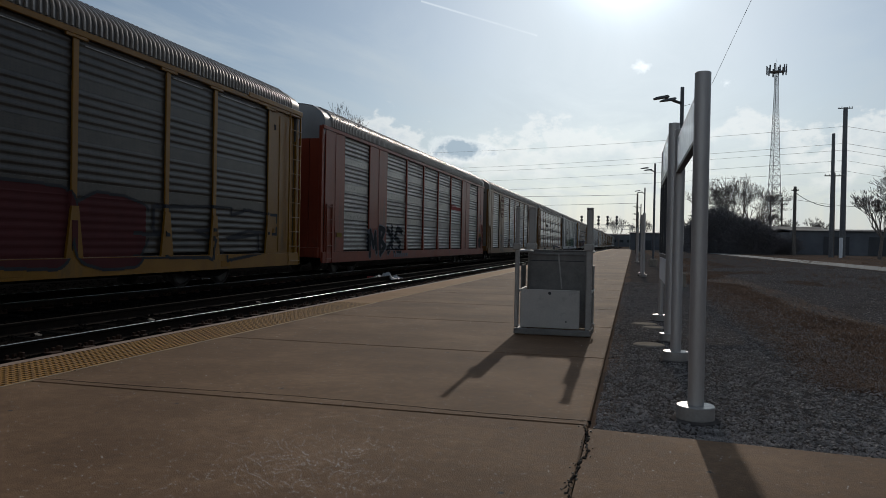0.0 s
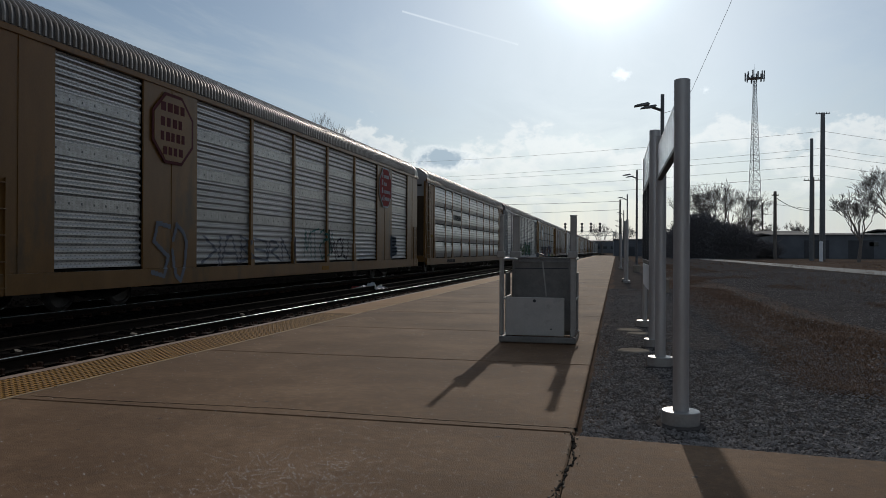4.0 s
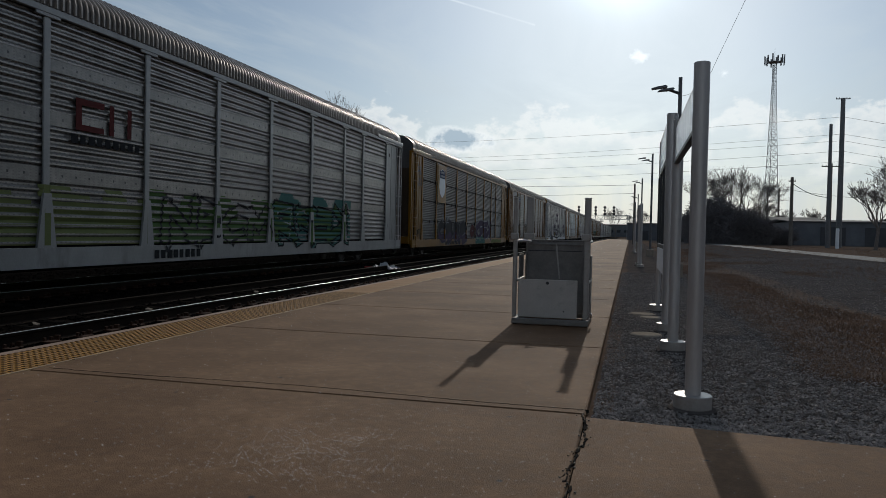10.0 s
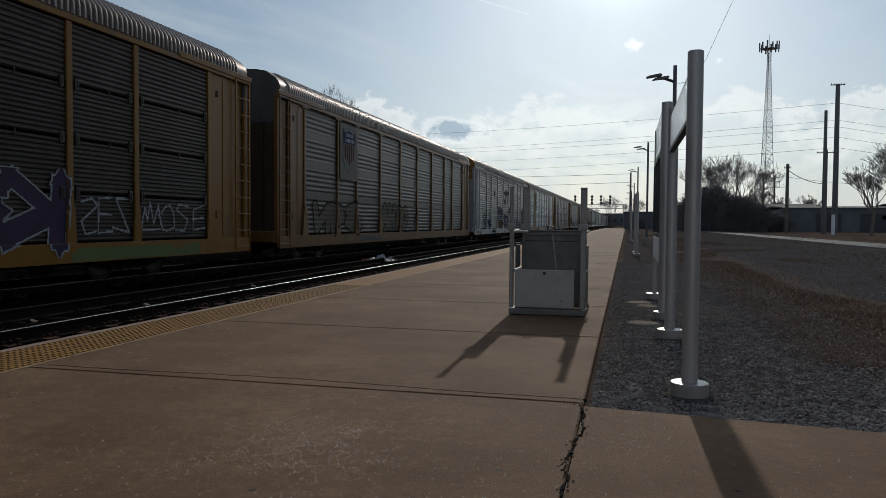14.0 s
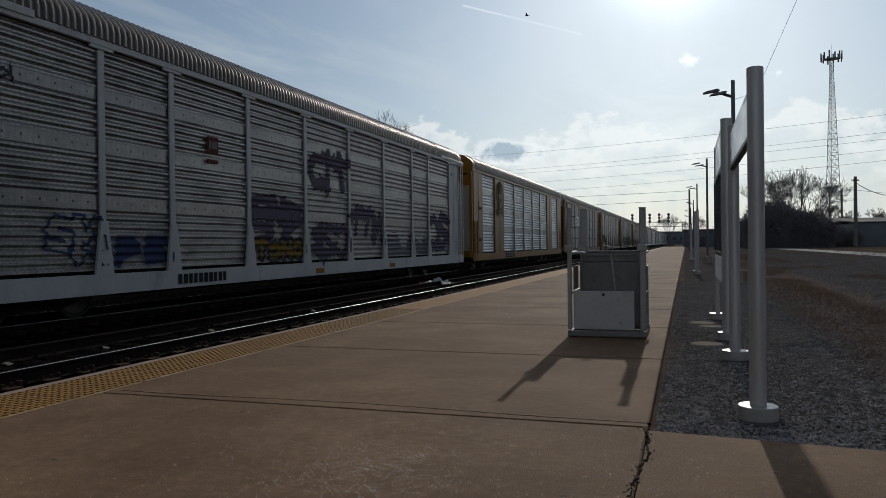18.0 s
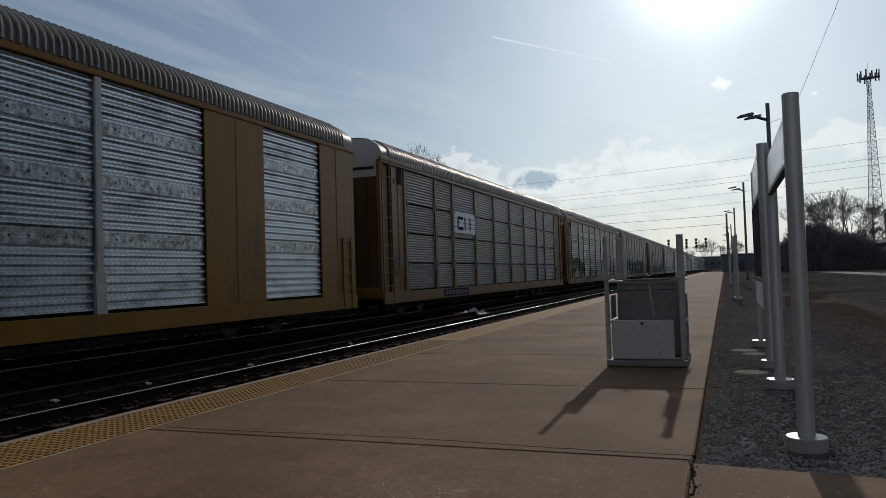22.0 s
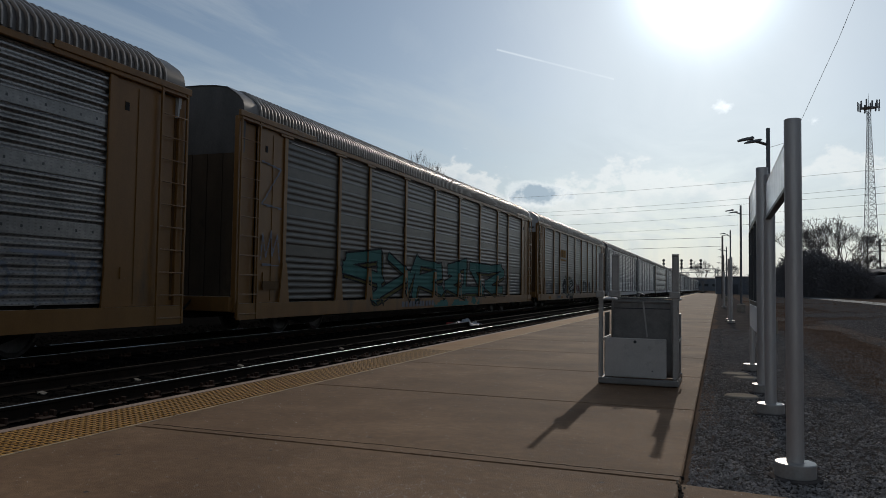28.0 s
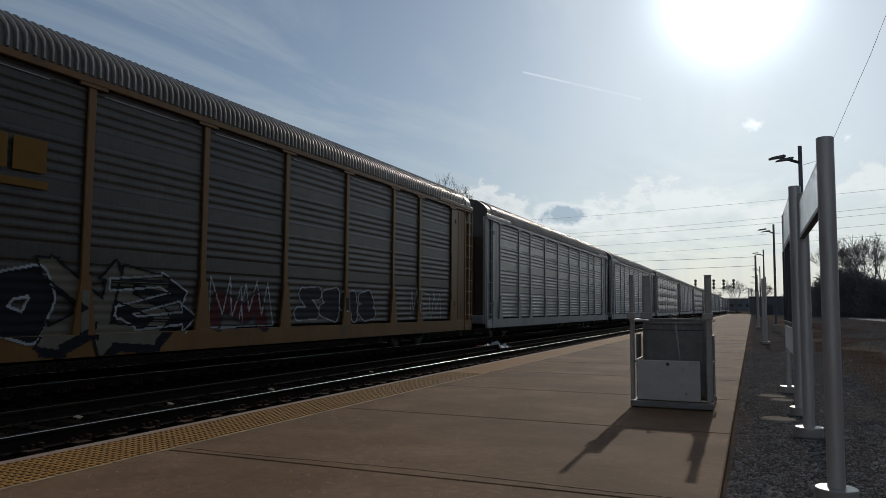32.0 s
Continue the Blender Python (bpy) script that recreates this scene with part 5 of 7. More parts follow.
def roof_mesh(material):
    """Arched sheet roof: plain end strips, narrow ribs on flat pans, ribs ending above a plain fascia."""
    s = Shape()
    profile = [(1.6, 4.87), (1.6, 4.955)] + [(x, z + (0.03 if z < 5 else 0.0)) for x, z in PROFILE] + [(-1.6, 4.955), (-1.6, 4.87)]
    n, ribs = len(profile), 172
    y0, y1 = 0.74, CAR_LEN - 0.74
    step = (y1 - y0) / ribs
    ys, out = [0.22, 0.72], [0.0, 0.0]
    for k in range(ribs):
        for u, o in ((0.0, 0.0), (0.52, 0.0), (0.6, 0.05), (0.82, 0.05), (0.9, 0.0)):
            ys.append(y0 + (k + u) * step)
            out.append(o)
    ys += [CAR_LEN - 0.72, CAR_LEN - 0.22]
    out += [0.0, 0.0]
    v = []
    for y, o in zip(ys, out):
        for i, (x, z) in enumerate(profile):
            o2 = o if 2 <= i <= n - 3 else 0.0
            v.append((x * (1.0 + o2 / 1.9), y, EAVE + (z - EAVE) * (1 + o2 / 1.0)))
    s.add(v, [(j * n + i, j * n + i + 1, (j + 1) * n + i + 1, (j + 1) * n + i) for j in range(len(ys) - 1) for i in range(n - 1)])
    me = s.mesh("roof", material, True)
    # the paler rib material paints the sky glint on each rib
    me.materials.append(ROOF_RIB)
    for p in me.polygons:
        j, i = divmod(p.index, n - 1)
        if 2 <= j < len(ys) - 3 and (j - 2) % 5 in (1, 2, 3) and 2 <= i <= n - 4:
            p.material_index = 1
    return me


def end_shapes(split=4.15):
    front = []
    for k in range(7):
        x = -1.47 + k * 0.42
        front += [(x, 0.265), (x + 0.395, 0.265), (x + 0.397, 0.32), (x + 0.418, 0.32)]
    lower = Shape().extrude([(-1.5, 0.36), (-1.5, 0.3)] + front + [(1.5, 0.3), (1.5, 0.36)], "z", 0.9, split)
    upper = Shape().extrude([(-1.55, split)] + [(x * 0.985, z - 0.015) for x, z in reversed(PROFILE)] + [(1.55, split)], "y", 0.26, 0.34)
    return lower, upper


def ladder_shape(z0, z1, w, rungs, x=0.0):
    s = Shape().box(x - 0.02, x + 0.02, 0, 0.045, z0, z1).box(x - 0.02, x + 0.02, w - 0.045, w, z0, z1)
    for k in range(rungs):
        z = z0 + 0.12 + k * (z1 - z0 - 0.2) / (rungs - 1)
        s.tube((x + 0.015, 0.02, z), (x + 0.015, w - 0.02, z), 0.014, None, 5, False)
    return s


def truck_parts(car, y, wheel_me, frame_me):
    f = part("truck", frame_me, None, car, at=pose(0, y, 0))
    for dy in (-0.89, 0.89):
        part("wheelset", wheel_me, None, f, at=pose(0, dy, 0.42))


half = [(0.08, 0.0), (0.08, 0.69), (0.30, 0.7), (0.42, 0.69), (0.42, 0.8), (0.36, 0.82), (0.34, 0.79), (0.14, 0.77), (0.12, 0.84), (0.09, 0.85)]
wheel_shape = Shape().lathe([(r, -x) for r, x in reversed(half)] + half[1:], 24)
wheel_shape.v = [(z, y, -x) for x, y, z in wheel_shape.v]
WHEELSET = wheel_shape.mesh("wheelset", WHEEL)
frame_shape = Shape()
for sx in (-1, 1):
    frame_shape.extrude([(-1.2, 0.5), (-0.7, 0.32), (-0.35, 0.22), (0.35, 0.22), (0.7, 0.32), (1.2, 0.5), (1.15, 0.62), (0.5, 0.72), (-0.5, 0.72), (-1.15, 0.62)], "x", sx * 0.98 - 0.07, sx * 0.98 + 0.07)
frame_shape.box(-0.95, 0.95, -0.2, 0.2, 0.45, 0.72)
TRUCK_FRAME = frame_shape.mesh("truck", UNDER)
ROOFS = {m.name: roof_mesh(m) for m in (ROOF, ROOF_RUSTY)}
meshes = {}


def shared(key, build):
    if key not in meshes:
        meshes[key] = build()
    return meshes[key]


def place(side, x, y, w=0.0):
    """A pose on the near (1) or far (-1) side of a car for a part that runs along y."""
    return pose(x, y, 0) if side > 0 else pose(-x, CAR_LEN - y, 0, 0, 0, 180)


def depth_of(spec):
    return SHALLOW if spec["screen"] == SCREEN_DARK else DEEP


def autorack(spec, y0):
    paint, screen = spec["paint"], spec["screen"]
    car = thing("autorack_car", pose(TRACK_FAR, y0, RAIL_Z), spec["label"], "freight car", "freight train cars")
    tiers = spec.get("tiers", False)
    grip = screen if spec.get("fine") else COLLAR
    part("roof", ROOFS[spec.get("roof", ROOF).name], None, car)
    part("deck", Shape().box(-1.45, 1.45, 0.1, CAR_LEN - 0.1, 0.66, 0.76).box(-1.2, 1.2, 5.6, CAR_LEN - 5.6, 0.36, 0.66).box(-0.35, 0.35, 0.3, CAR_LEN - 0.3, 0.45, 0.66), UNDER, car)
    # Solid near-black filling: the shade inside the open rack put into colour.
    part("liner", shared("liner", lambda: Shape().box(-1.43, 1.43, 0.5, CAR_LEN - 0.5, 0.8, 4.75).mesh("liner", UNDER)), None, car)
    key = paint.name
    for side in (1, -1):
        part("side_sill", shared(key + "sill", lambda: Shape().extrude([(-0.06, SILL0 + 0.06), (-0.06, SILL1), (0.02, SILL1), (0.02, SILL0), (-0.02, SILL0)], "y", 0.15, CAR_LEN - 0.15).mesh("side_sill", paint)), None, car, at=place(side, SIDE, 0))
        part("eave_beam", shared(key + "eave" + spec.get("eave", paint).name, lambda: Shape().box(-0.06, 0.02, 0.1, CAR_LEN - 0.1, EAVE - 0.1, EAVE + 0.02, 0.01).mesh("eave_beam", spec.get("eave", paint))), None, car, at=place(side, SIDE, 0))
        if spec["kind"] == "A":
            bays = list(zip(POSTS_A, POSTS_A[1:]))
            post = shared(key + "post" + str(spec.get("feet")), lambda: post_shape(spec.get("feet", False)).mesh("post", paint))
            for y in POSTS_A:
                part("post", post, None, car, at=place(side, SIDE - 0.06, y))
            for y in (0.13, CAR_LEN - 0.86):
                part("ladder_panel", shared(key + "ladpan", lambda: Shape().box(0, 0.02, 0, 0.73, SILL1, EAVE - 0.1, 0.004).mesh("ladder_panel", paint)), None, car, at=place(side, SIDE - 0.13, y))
            for y, w in ((0.85, 1.14), (25.11, 1.14)):
                # dark plate draws the shade in a small hole of the panel
                part("corner_hatch", shared("hatch", lambda: Shape().box(0, 0.006, 0, 0.1, 4.3, 4.45).mesh("corner_hatch", UNDER)), None, car, at=place(side, SIDE - 0.053, y + 0.3))
                part("corner_panel", shared(key + "corner", lambda: Shape().box(0, 0.025, 0, 1.14, SILL1, EAVE - 0.1, 0.006).box(0.025, 0.04, 0.06, 0.11, SILL1 + 0.05, EAVE - 0.2).box(0.025, 0.04, 0.62, 0.66, SILL1 + 0.05, EAVE - 0.2)
                     .box(0.025, 0.05, 0.3, 0.52, 1.3, 1.5).mesh("corner_panel", paint)), None, car, at=place(side, SIDE - 0.08, y))
            for y in (0.12, CAR_LEN - 0.86):
                part("ladder", shared(key + "ladder", lambda: ladder_shape(0.45, EAVE, 0.74, 11).mesh("ladder", paint)), None, car, at=place(side, SIDE + 0.02, y))
            for y in (0.05, CAR_LEN - 3.3):
                part("top_beam", shared(key + "beam", lambda: Shape().box(0, 0.07, 0, 3.25, EAVE - 0.02, EAVE + 0.11, 0.01).mesh("top_beam", paint)), None, car, at=place(side, SIDE - 0.02, y))
        else:
            bays = SCREENS_B
            edges = [0.35] + [e for b in bays for e in b] + [CAR_LEN - 0.35]
            for a, b in zip(edges[::2], edges[1::2]):
                if b - a > 0.3:
                    part("side_panel", shared(key + "panel%.2f" % (b - a), lambda: Shape().box(0, 0.04, 0, b - a, SILL1, EAVE - 0.1, 0.006)
                         .box(0.04, 0.052, (b - a) * 0.49, (b - a) * 0.51, SILL1, EAVE - 0.1).mesh("side_panel", paint)), None, car, at=place(side, SIDE - 0.05, a))
            for a, b in bays[1:5]:
                part("post", shared(key + "slim" + spec.get("posts", paint).name, lambda: Shape().box(0, 0.06, -0.07, 0.07, SILL1, EAVE - 0.1, 0.01).extrude([(0.0, SILL1), (0.09, SILL1), (0.06, 1.5), (0.0, 1.5)], "y", -0.11, 0.11).mesh("post", spec.get("posts", paint))), None, car, at=place(side, SIDE - 0.06, b))
            for y in (0.42, CAR_LEN - 0.95):
                part("ladder", shared(key + "short", lambda: ladder_shape(0.45, 2.4, 0.5, 5).mesh("ladder", paint)), None, car, at=place(side, SIDE + 0.02, y))
        for a, b in bays:
            w = round(b - a, 2)
            for tier in (range(4) if tiers else (None,)):
                part("screen", shared(screen.name + "%.2f%s%s" % (w, tier, spec.get("fine", False)), lambda: screen_mesh(w, screen, tier, not tiers, spec.get("fine", False), depth_of(spec))), None, car, at=place(side, SIDE - 0.1, a))
            # Pale strip put on dark screens to paint the sun glint along their tops.
            if screen == SCREEN_DARK and not tiers:
                part("screen_lip", shared("lip%.2f" % w, lambda: Shape().box(0, 0.03, 0.1 * w, 0.72 * w, 4.72, 4.732).mesh("screen_lip", COLLAR)), None, car, "bright top lip", at=place(side, SIDE - 0.09, a))
            if tiers:
                for z in (1.72, 2.72, 3.72):
                    part("latch", shared("latch" + grip.name, lambda: Shape().box(0, 0.02, -0.012, 0.012, -0.09, 0.05, 0.004).mesh("latch", grip)), None, car, at=place(side, SIDE - 0.06, (a + b) / 2 + 0.15) @ pose(0, 0, z))
                    for y in (a + 0.19, b - 0.19):
                        part("clip", shared("clip" + grip.name, lambda: Shape().box(0, 0.045, -0.05, 0.05, -0.1, 0.12, 0.01).box(0.045, 0.06, -0.012, 0.012, -0.06, 0.08, 0.003).mesh("clip", grip)), None, car, at=place(side, SIDE - 0.06, y) @ pose(0, 0, z))
    hood = spec.get("hood", DARK_HOOD)
    split = spec.get("split", 4.45 if hood == WHITE else 4.15)
    low, up = end_shapes(split)
    for rz in (0, 180):
        at = pose(0, 0, 0) if rz == 0 else pose(0, CAR_LEN, 0, 0, 0, 180)
        e = part("end_door", shared(spec.get("end", SHADED_END).name + "low%s" % split, lambda: low.mesh("end_door", spec.get("end", SHADED_END))), None, car, at=at)
        if "hood" in spec and split < 4.5:
            part("end_slot", shared("slot1", lambda: Shape().box(-0.45, 1.3, 0.245, 0.262, 4.68, 4.77).mesh("end_slot", UNDER)), None, e)
        part("end_hood", shared(hood.name + "up%s" % split, lambda: up.mesh("end_hood", hood)), None, e)
        for sx in (-1, 1):
            part("corner_post", shared(key + "cp", lambda: Shape().box(-0.06, 0.06, 0.12, 0.3, 0.6, EAVE, 0.01).mesh("corner_post", paint)), None, e, at=pose(sx * 1.5, 0, 0))
        part("end_sill", shared(key + "es", lambda: Shape().box(-1.5, 1.5, 0.0, 0.15, 0.62, 0.95, 0.015).mesh("end_sill", paint)), None, car, at=at)
        part("coupler", shared("coupler", lambda: Shape().box(-0.13, 0.13, -0.5, 0.1, 0.72, 0.95, 0.02).box(-0.2, 0.2, -0.78, -0.48, 0.66, 1.0, 0.04).tube((0.5, 0.05, 0.9), (0.35, -0.2, 0.55), 0.025, None, 6).tube((0.35, -0.2, 0.55), (0.2, -0.5, 0.45), 0.025, None, 6).mesh("coupler", UNDER)), None, car, at=at)
    for y in (4.0, CAR_LEN - 4.0):
        truck_parts(car, y, WHEELSET, TRUCK_FRAME)
    for extra in spec.get("extras", ()):
        extra(car, spec)
    return car


def post_shape(feet):
    s = Shape().box(0, 0.045, -0.075, 0.075, SILL1, EAVE - 0.1, 0.01)
    if feet:
        s.extrude([(-0.22, SILL1 - 0.02), (0.22, SILL1 - 0.02), (0.085, 1.75), (-0.085, 1.75)], "x", 0.02, 0.07).box(0.02, 0.07, -0.28, 0.28, EAVE - 0.16, EAVE - 0.05, 0.01)
    else:
        s.extrude([(-0.13, SILL1 - 0.02), (0.13, SILL1 - 0.02), (0.078, 1.5), (-0.078, 1.5)], "x", 0.02, 0.06)
    return s


# ---- paint on the cars ----
def front_of(spec, y, z):
    """The outer face of a car's near side at a place."""
    if z < SILL1:
        return SIDE + 0.026
    if spec["kind"] == "A":
        if y < 2.0 or y > 25.1:
            return SIDE - 0.03
        if min(abs(y - p) for p in POSTS_A) < 0.08:
            return SIDE + 0.016 if z < 1.5 else SIDE - 0.009
        return SIDE - 0.1 + (0.052 if spec.get("fine") else corrugation(z, not spec.get("tiers"), depth_of(spec)) + (0.026 if depth_of(spec) < 0.03 else 0.006))
    for a, b in SCREENS_B:
        if a + 0.02 < y < b - 0.02:
            if 6.66 < y < 20.46 and min(abs(y - q) for q in (9.42, 12.18, 14.94, 17.7)) < 0.08:
                return SIDE + 0.036
            return SIDE - 0.1 + corrugation(z) + 0.006
    return SIDE + 0.006


def painted(car, spec, mask, material, name, y0, y1, z0, z1, lift=0.0, step=0.024, label=""):
    """A coat of paint that follows the car's side wherever mask(y, z) holds."""
    ny, nz = int((y1 - y0) / step) + 1, int((z1 - z0) / step) + 1
    yy, zz = np.meshgrid(np.linspace(y0, y1, ny), np.linspace(z0, z1, nz), indexing="ij")
    on = mask((yy[:-1, :-1] + yy[1:, 1:]) / 2, (zz[:-1, :-1] + zz[1:, 1:]) / 2)
    index, v, f = {}, [], []
    for i, j in zip(*np.nonzero(on)):
        q = []
        for a, b in ((i, j), (i + 1, j), (i + 1, j + 1), (i, j + 1)):
            if (a, b) not in index:
                index[a, b] = len(v)
                y, z = float(yy[a, b]), float(zz[a, b])
                v.append((front_of(spec, y, z) + lift, y, z))
            q.append(index[a, b])
        f.append(tuple(q))
    if not f:
        return None
    me = bpy.data.meshes.new(name)
    me.from_pydata(v, [], f)
    me.materials.append(material)
    return part(name, me, None, car, label)


def stroke_field(y, z, strokes):
    d = np.full(y.shape, 9.0)
    for pts in strokes:
        for (ay, az), (by, bz) in zip(pts, pts[1:]):
            ly, lz = by - ay, bz - az
            u = np.clip(((y - ay) * ly + (z - az) * lz) / (ly * ly + lz * lz + 1e-9), 0, 1)
            d = np.minimum(d, np.hypot(y - ay - u * ly, z - az - u * lz))
    return d


def letter_strokes(r, y, z, w, h, kind=None):
    """One sprayed glyph of bent bars and loops in a box."""
    kind = kind or r.choice("csnmtb")
    flip = r.random() < 0.5
    j = lambda a: a + r.uniform(-0.09, 0.09)
    P = lambda u, v: (y + (1.0 - j(u) if flip else j(u)) * w, z + j(v) * h)
    loop = [P(0.5 + 0.42 * math.cos(q), 0.5 + 0.48 * math.sin(q)) for q in (0.3, 1.1, 2.0, 2.9, 3.8, 4.6, 5.4, 6.5)]
    arc = [P(0.85, 0.85), P(0.45, 1.0), P(0.1, 0.7), P(0.1, 0.3), P(0.45, 0.0), P(0.85, 0.15)]
    return {"c": [arc], "s": [[P(0.9, 0.9), P(0.3, 1.0), P(0.1, 0.7), P(0.85, 0.35), P(0.6, 0.0), P(0.05, 0.1)]],
            "n": [[P(0.1, 0.0), P(0.15, 1.0), P(0.85, 0.0), P(0.9, 1.0)]],
            "m": [[P(0.05, 0.0), P(0.2, 0.95), P(0.5, 0.3), P(0.8, 0.95), P(0.95, 0.0)]],
            "t": [[P(0.5, 0.0), P(0.5, 1.0)], [P(0.0, 0.9), P(1.0, 1.0)]],
            "b": [[P(0.15, 0.0), P(0.15, 1.0), P(0.75, 0.8), P(0.3, 0.5), P(0.85, 0.25), P(0.15, 0.0)]],
            "a": [[P(0.05, 0.0), P(0.45, 1.0), P(0.6, 0.95), P(0.95, 0.0)], [P(0.2, 0.35), P(0.8, 0.38)]],
            "e": [[P(0.9, 0.95), P(0.15, 0.9), P(0.12, 0.08), P(0.95, 0.1)], [P(0.15, 0.5), P(0.8, 0.55)]],
            "h": [[P(0.15, 0.0), P(0.1, 1.0)], [P(0.85, 0.0), P(0.9, 1.0)], [P(0.1, 0.5), P(0.9, 0.52)]],
            "k": [[P(0.15, 0.0), P(0.15, 1.0)], [P(0.9, 1.0), P(0.2, 0.45), P(0.95, 0.0)]],
            "o": [loop], "p": [[P(0.15, 0.0), P(0.12, 1.0), P(0.8, 0.9), P(0.85, 0.6), P(0.2, 0.45)]],
            "r": [[P(0.12, 0.0), P(0.12, 0.95), P(0.8, 0.9), P(0.8, 0.55), P(0.2, 0.45), P(0.95, 0.0)]],
            "u": [[P(0.1, 1.0), P(0.12, 0.2), P(0.5, 0.0), P(0.88, 0.2), P(0.9, 1.0)]],
            "x": [[P(0.05, 0.0), P(0.95, 1.0)], [P(0.1, 1.0), P(0.95, 0.0)]],
            "z": [[P(0.05, 0.95), P(0.9, 0.9), P(0.1, 0.1), P(0.98, 0.12)]],
            "w": [[P(0.0, 0.2), P(0.12, 0.9), P(0.3, 0.3), P(0.45, 1.0), P(0.62, 0.3), P(0.8, 0.95), P(0.95, 0.1)], [P(0.05, 0.1), P(0.95, 0.05)]]}[kind]


def throwup(y0, y1, z0, z1, fill, outline, seed, letters=5, fat=0.17, fill_too=None, back=None, thin=0.045, glyphs=""):
    """Bubble-letter graffiti between two places along the car."""
    def build(car, spec):
        r = random.Random(seed)
        count = len(glyphs) or letters
        w = (y1 - y0) / count
        strokes = []
        for k in range(count):
            h = (z1 - z0 - 2 * fat) * r.uniform(0.85, 1.0)
            strokes += letter_strokes(r, y0 + k * w + fat, z0 + fat + r.uniform(0, 0.08), w - 0.8 * fat, h, glyphs[k] if glyphs else None)
        field = lambda y, z: stroke_field(y, z, strokes)
        if back:
            painted(car, spec, lambda y, z: field(y, z) < fat + 0.16, back, "graffiti_cloud", y0 - 0.3, y1 + 0.3, max(0.45, z0 - 0.2), z1 + 0.3, -0.002, 0.05)
        g = None
        if fill:
            g = painted(car, spec, lambda y, z: field(y, z) < fat, fill, "graffiti", y0 - 0.2, y1 + 0.2, max(0.45, z0 - 0.1), z1 + 0.15, 0.0, 0.024, "sprayed bubble lettering")
        if fill_too:
            painted(car, spec, lambda y, z: (field(y, z) < fat * 0.85) & (z < z0 + 0.42 * (z1 - z0) + 0.1 * np.sin(5 * y)), fill_too, "graffiti_shade", y0 - 0.2, y1 + 0.2, max(0.45, z0 - 0.1), z1, 0.006, 0.04)
        if outline:
            painted(car, spec, lambda y, z: np.abs(field(y, z) - fat) < thin, outline, "graffiti_outline", y0 - 0.3, y1 + 0.3, max(0.45, z0 - 0.15), z1 + 0.2, 0.01, 0.02)
    return build


def bar_field(y, z, bars_, heads):
    """Signed distance to square-ended bars and pointed arrow heads."""
    d = np.full(y.shape, 9.0)
    for (ay, az), (by, bz), fat in bars_:
        n = math.hypot(by - ay, bz - az)
        uy, uz = (by - ay) / n, (bz - az) / n
        along = (y - ay) * uy + (z - az) * uz
        side = (y - ay) * uz - (z - az) * uy
        d = np.minimum(d, np.maximum(np.abs(side) - fat, np.abs(along - n / 2) - n / 2))
    for (py, pz), (uy, uz), size in heads:
        along = (py - y) * uy + (pz - z) * uz
        side = np.abs((y - py) * uz - (z - pz) * uy)
        d = np.minimum(d, np.maximum(side * 0.85 - along * 0.55, along - size))
    return d


def blades(y0, y1, z0, z1, fill, seed, letters=4, fat=0.15, depth=None, ink=None, thin=0.03, glyphs=""):
    """Angular interlocked letters with arrow heads, a coloured depth and dark outlines."""
    def build(car, spec):
        r = random.Random(seed)
        count = len(glyphs) or letters
        w, h = (y1 - y0) / count, z1 - z0
        bars_, heads = [], []
        for k in range(count):
            lean = r.uniform(-0.1, 0.16)
            for path in letter_strokes(r, 0.0, 0.0, 1.0, 1.0, glyphs[k] if glyphs else None):
                path = [(y0 + (k - 0.03 + 1.08 * u + 2 * lean * (v - 0.5)) * w, z0 + (0.1 + 0.8 * v) * h) for u, v in path]
                for a, b in zip(path, path[1:]):
                    uy, uz = b[0] - a[0], b[1] - a[1]
                    n = math.hypot(uy, uz)
                    f = fat * r.uniform(0.7, 1.2)
                    bars_.append(((a[0] - uy / n * f * 0.8, a[1] - uz / n * f * 0.8), (b[0] + uy / n * f * 0.8, b[1] + uz / n * f * 0.8), f))
                if r.random() < 0.7:
                    heads.append(((path[-1][0] + uy / n * 0.4, path[-1][1] + uz / n * 0.4), (uy / n, uz / n), 0.4))
                if r.random() < 0.4:
                    uy, uz = path[0][0] - path[1][0], path[0][1] - path[1][1]
                    n = math.hypot(uy, uz)
                    heads.append(((path[0][0] + uy / n * 0.34, path[0][1] + uz / n * 0.34), (uy / n, uz / n), 0.34))
        field = lambda y, z: bar_field(y, z, bars_, heads)
        lo, hi = max(0.45, z0 - 0.25), z1 + 0.2
        deep = lambda y, z: np.minimum(field(y - 0.1, z + 0.12), field(y - 0.05, z + 0.06))
        if depth:
            painted(car, spec, lambda y, z: (deep(y, z) < 0) & (field(y, z) > 0), depth, "graffiti_depth", y0 - 0.4, y1 + 0.4, lo, hi, 0.001, 0.03)
            if ink:
                painted(car, spec, lambda y, z: (np.abs(deep(y, z)) < thin * 0.8) & (field(y, z) > 0), ink, "graffiti_edge", y0 - 0.4, y1 + 0.4, lo, hi, 0.011, 0.022)
        if fill:
            painted(car, spec, lambda y, z: field(y, z) < 0, fill, "graffiti", y0 - 0.4, y1 + 0.4, lo, hi, 0.0, 0.024, "angular sprayed lettering")
        if ink:
            painted(car, spec, lambda y, z: np.abs(field(y, z)) < thin, ink, "graffiti_outline", y0 - 0.4, y1 + 0.4, lo, hi, 0.012, 0.02)
    return build


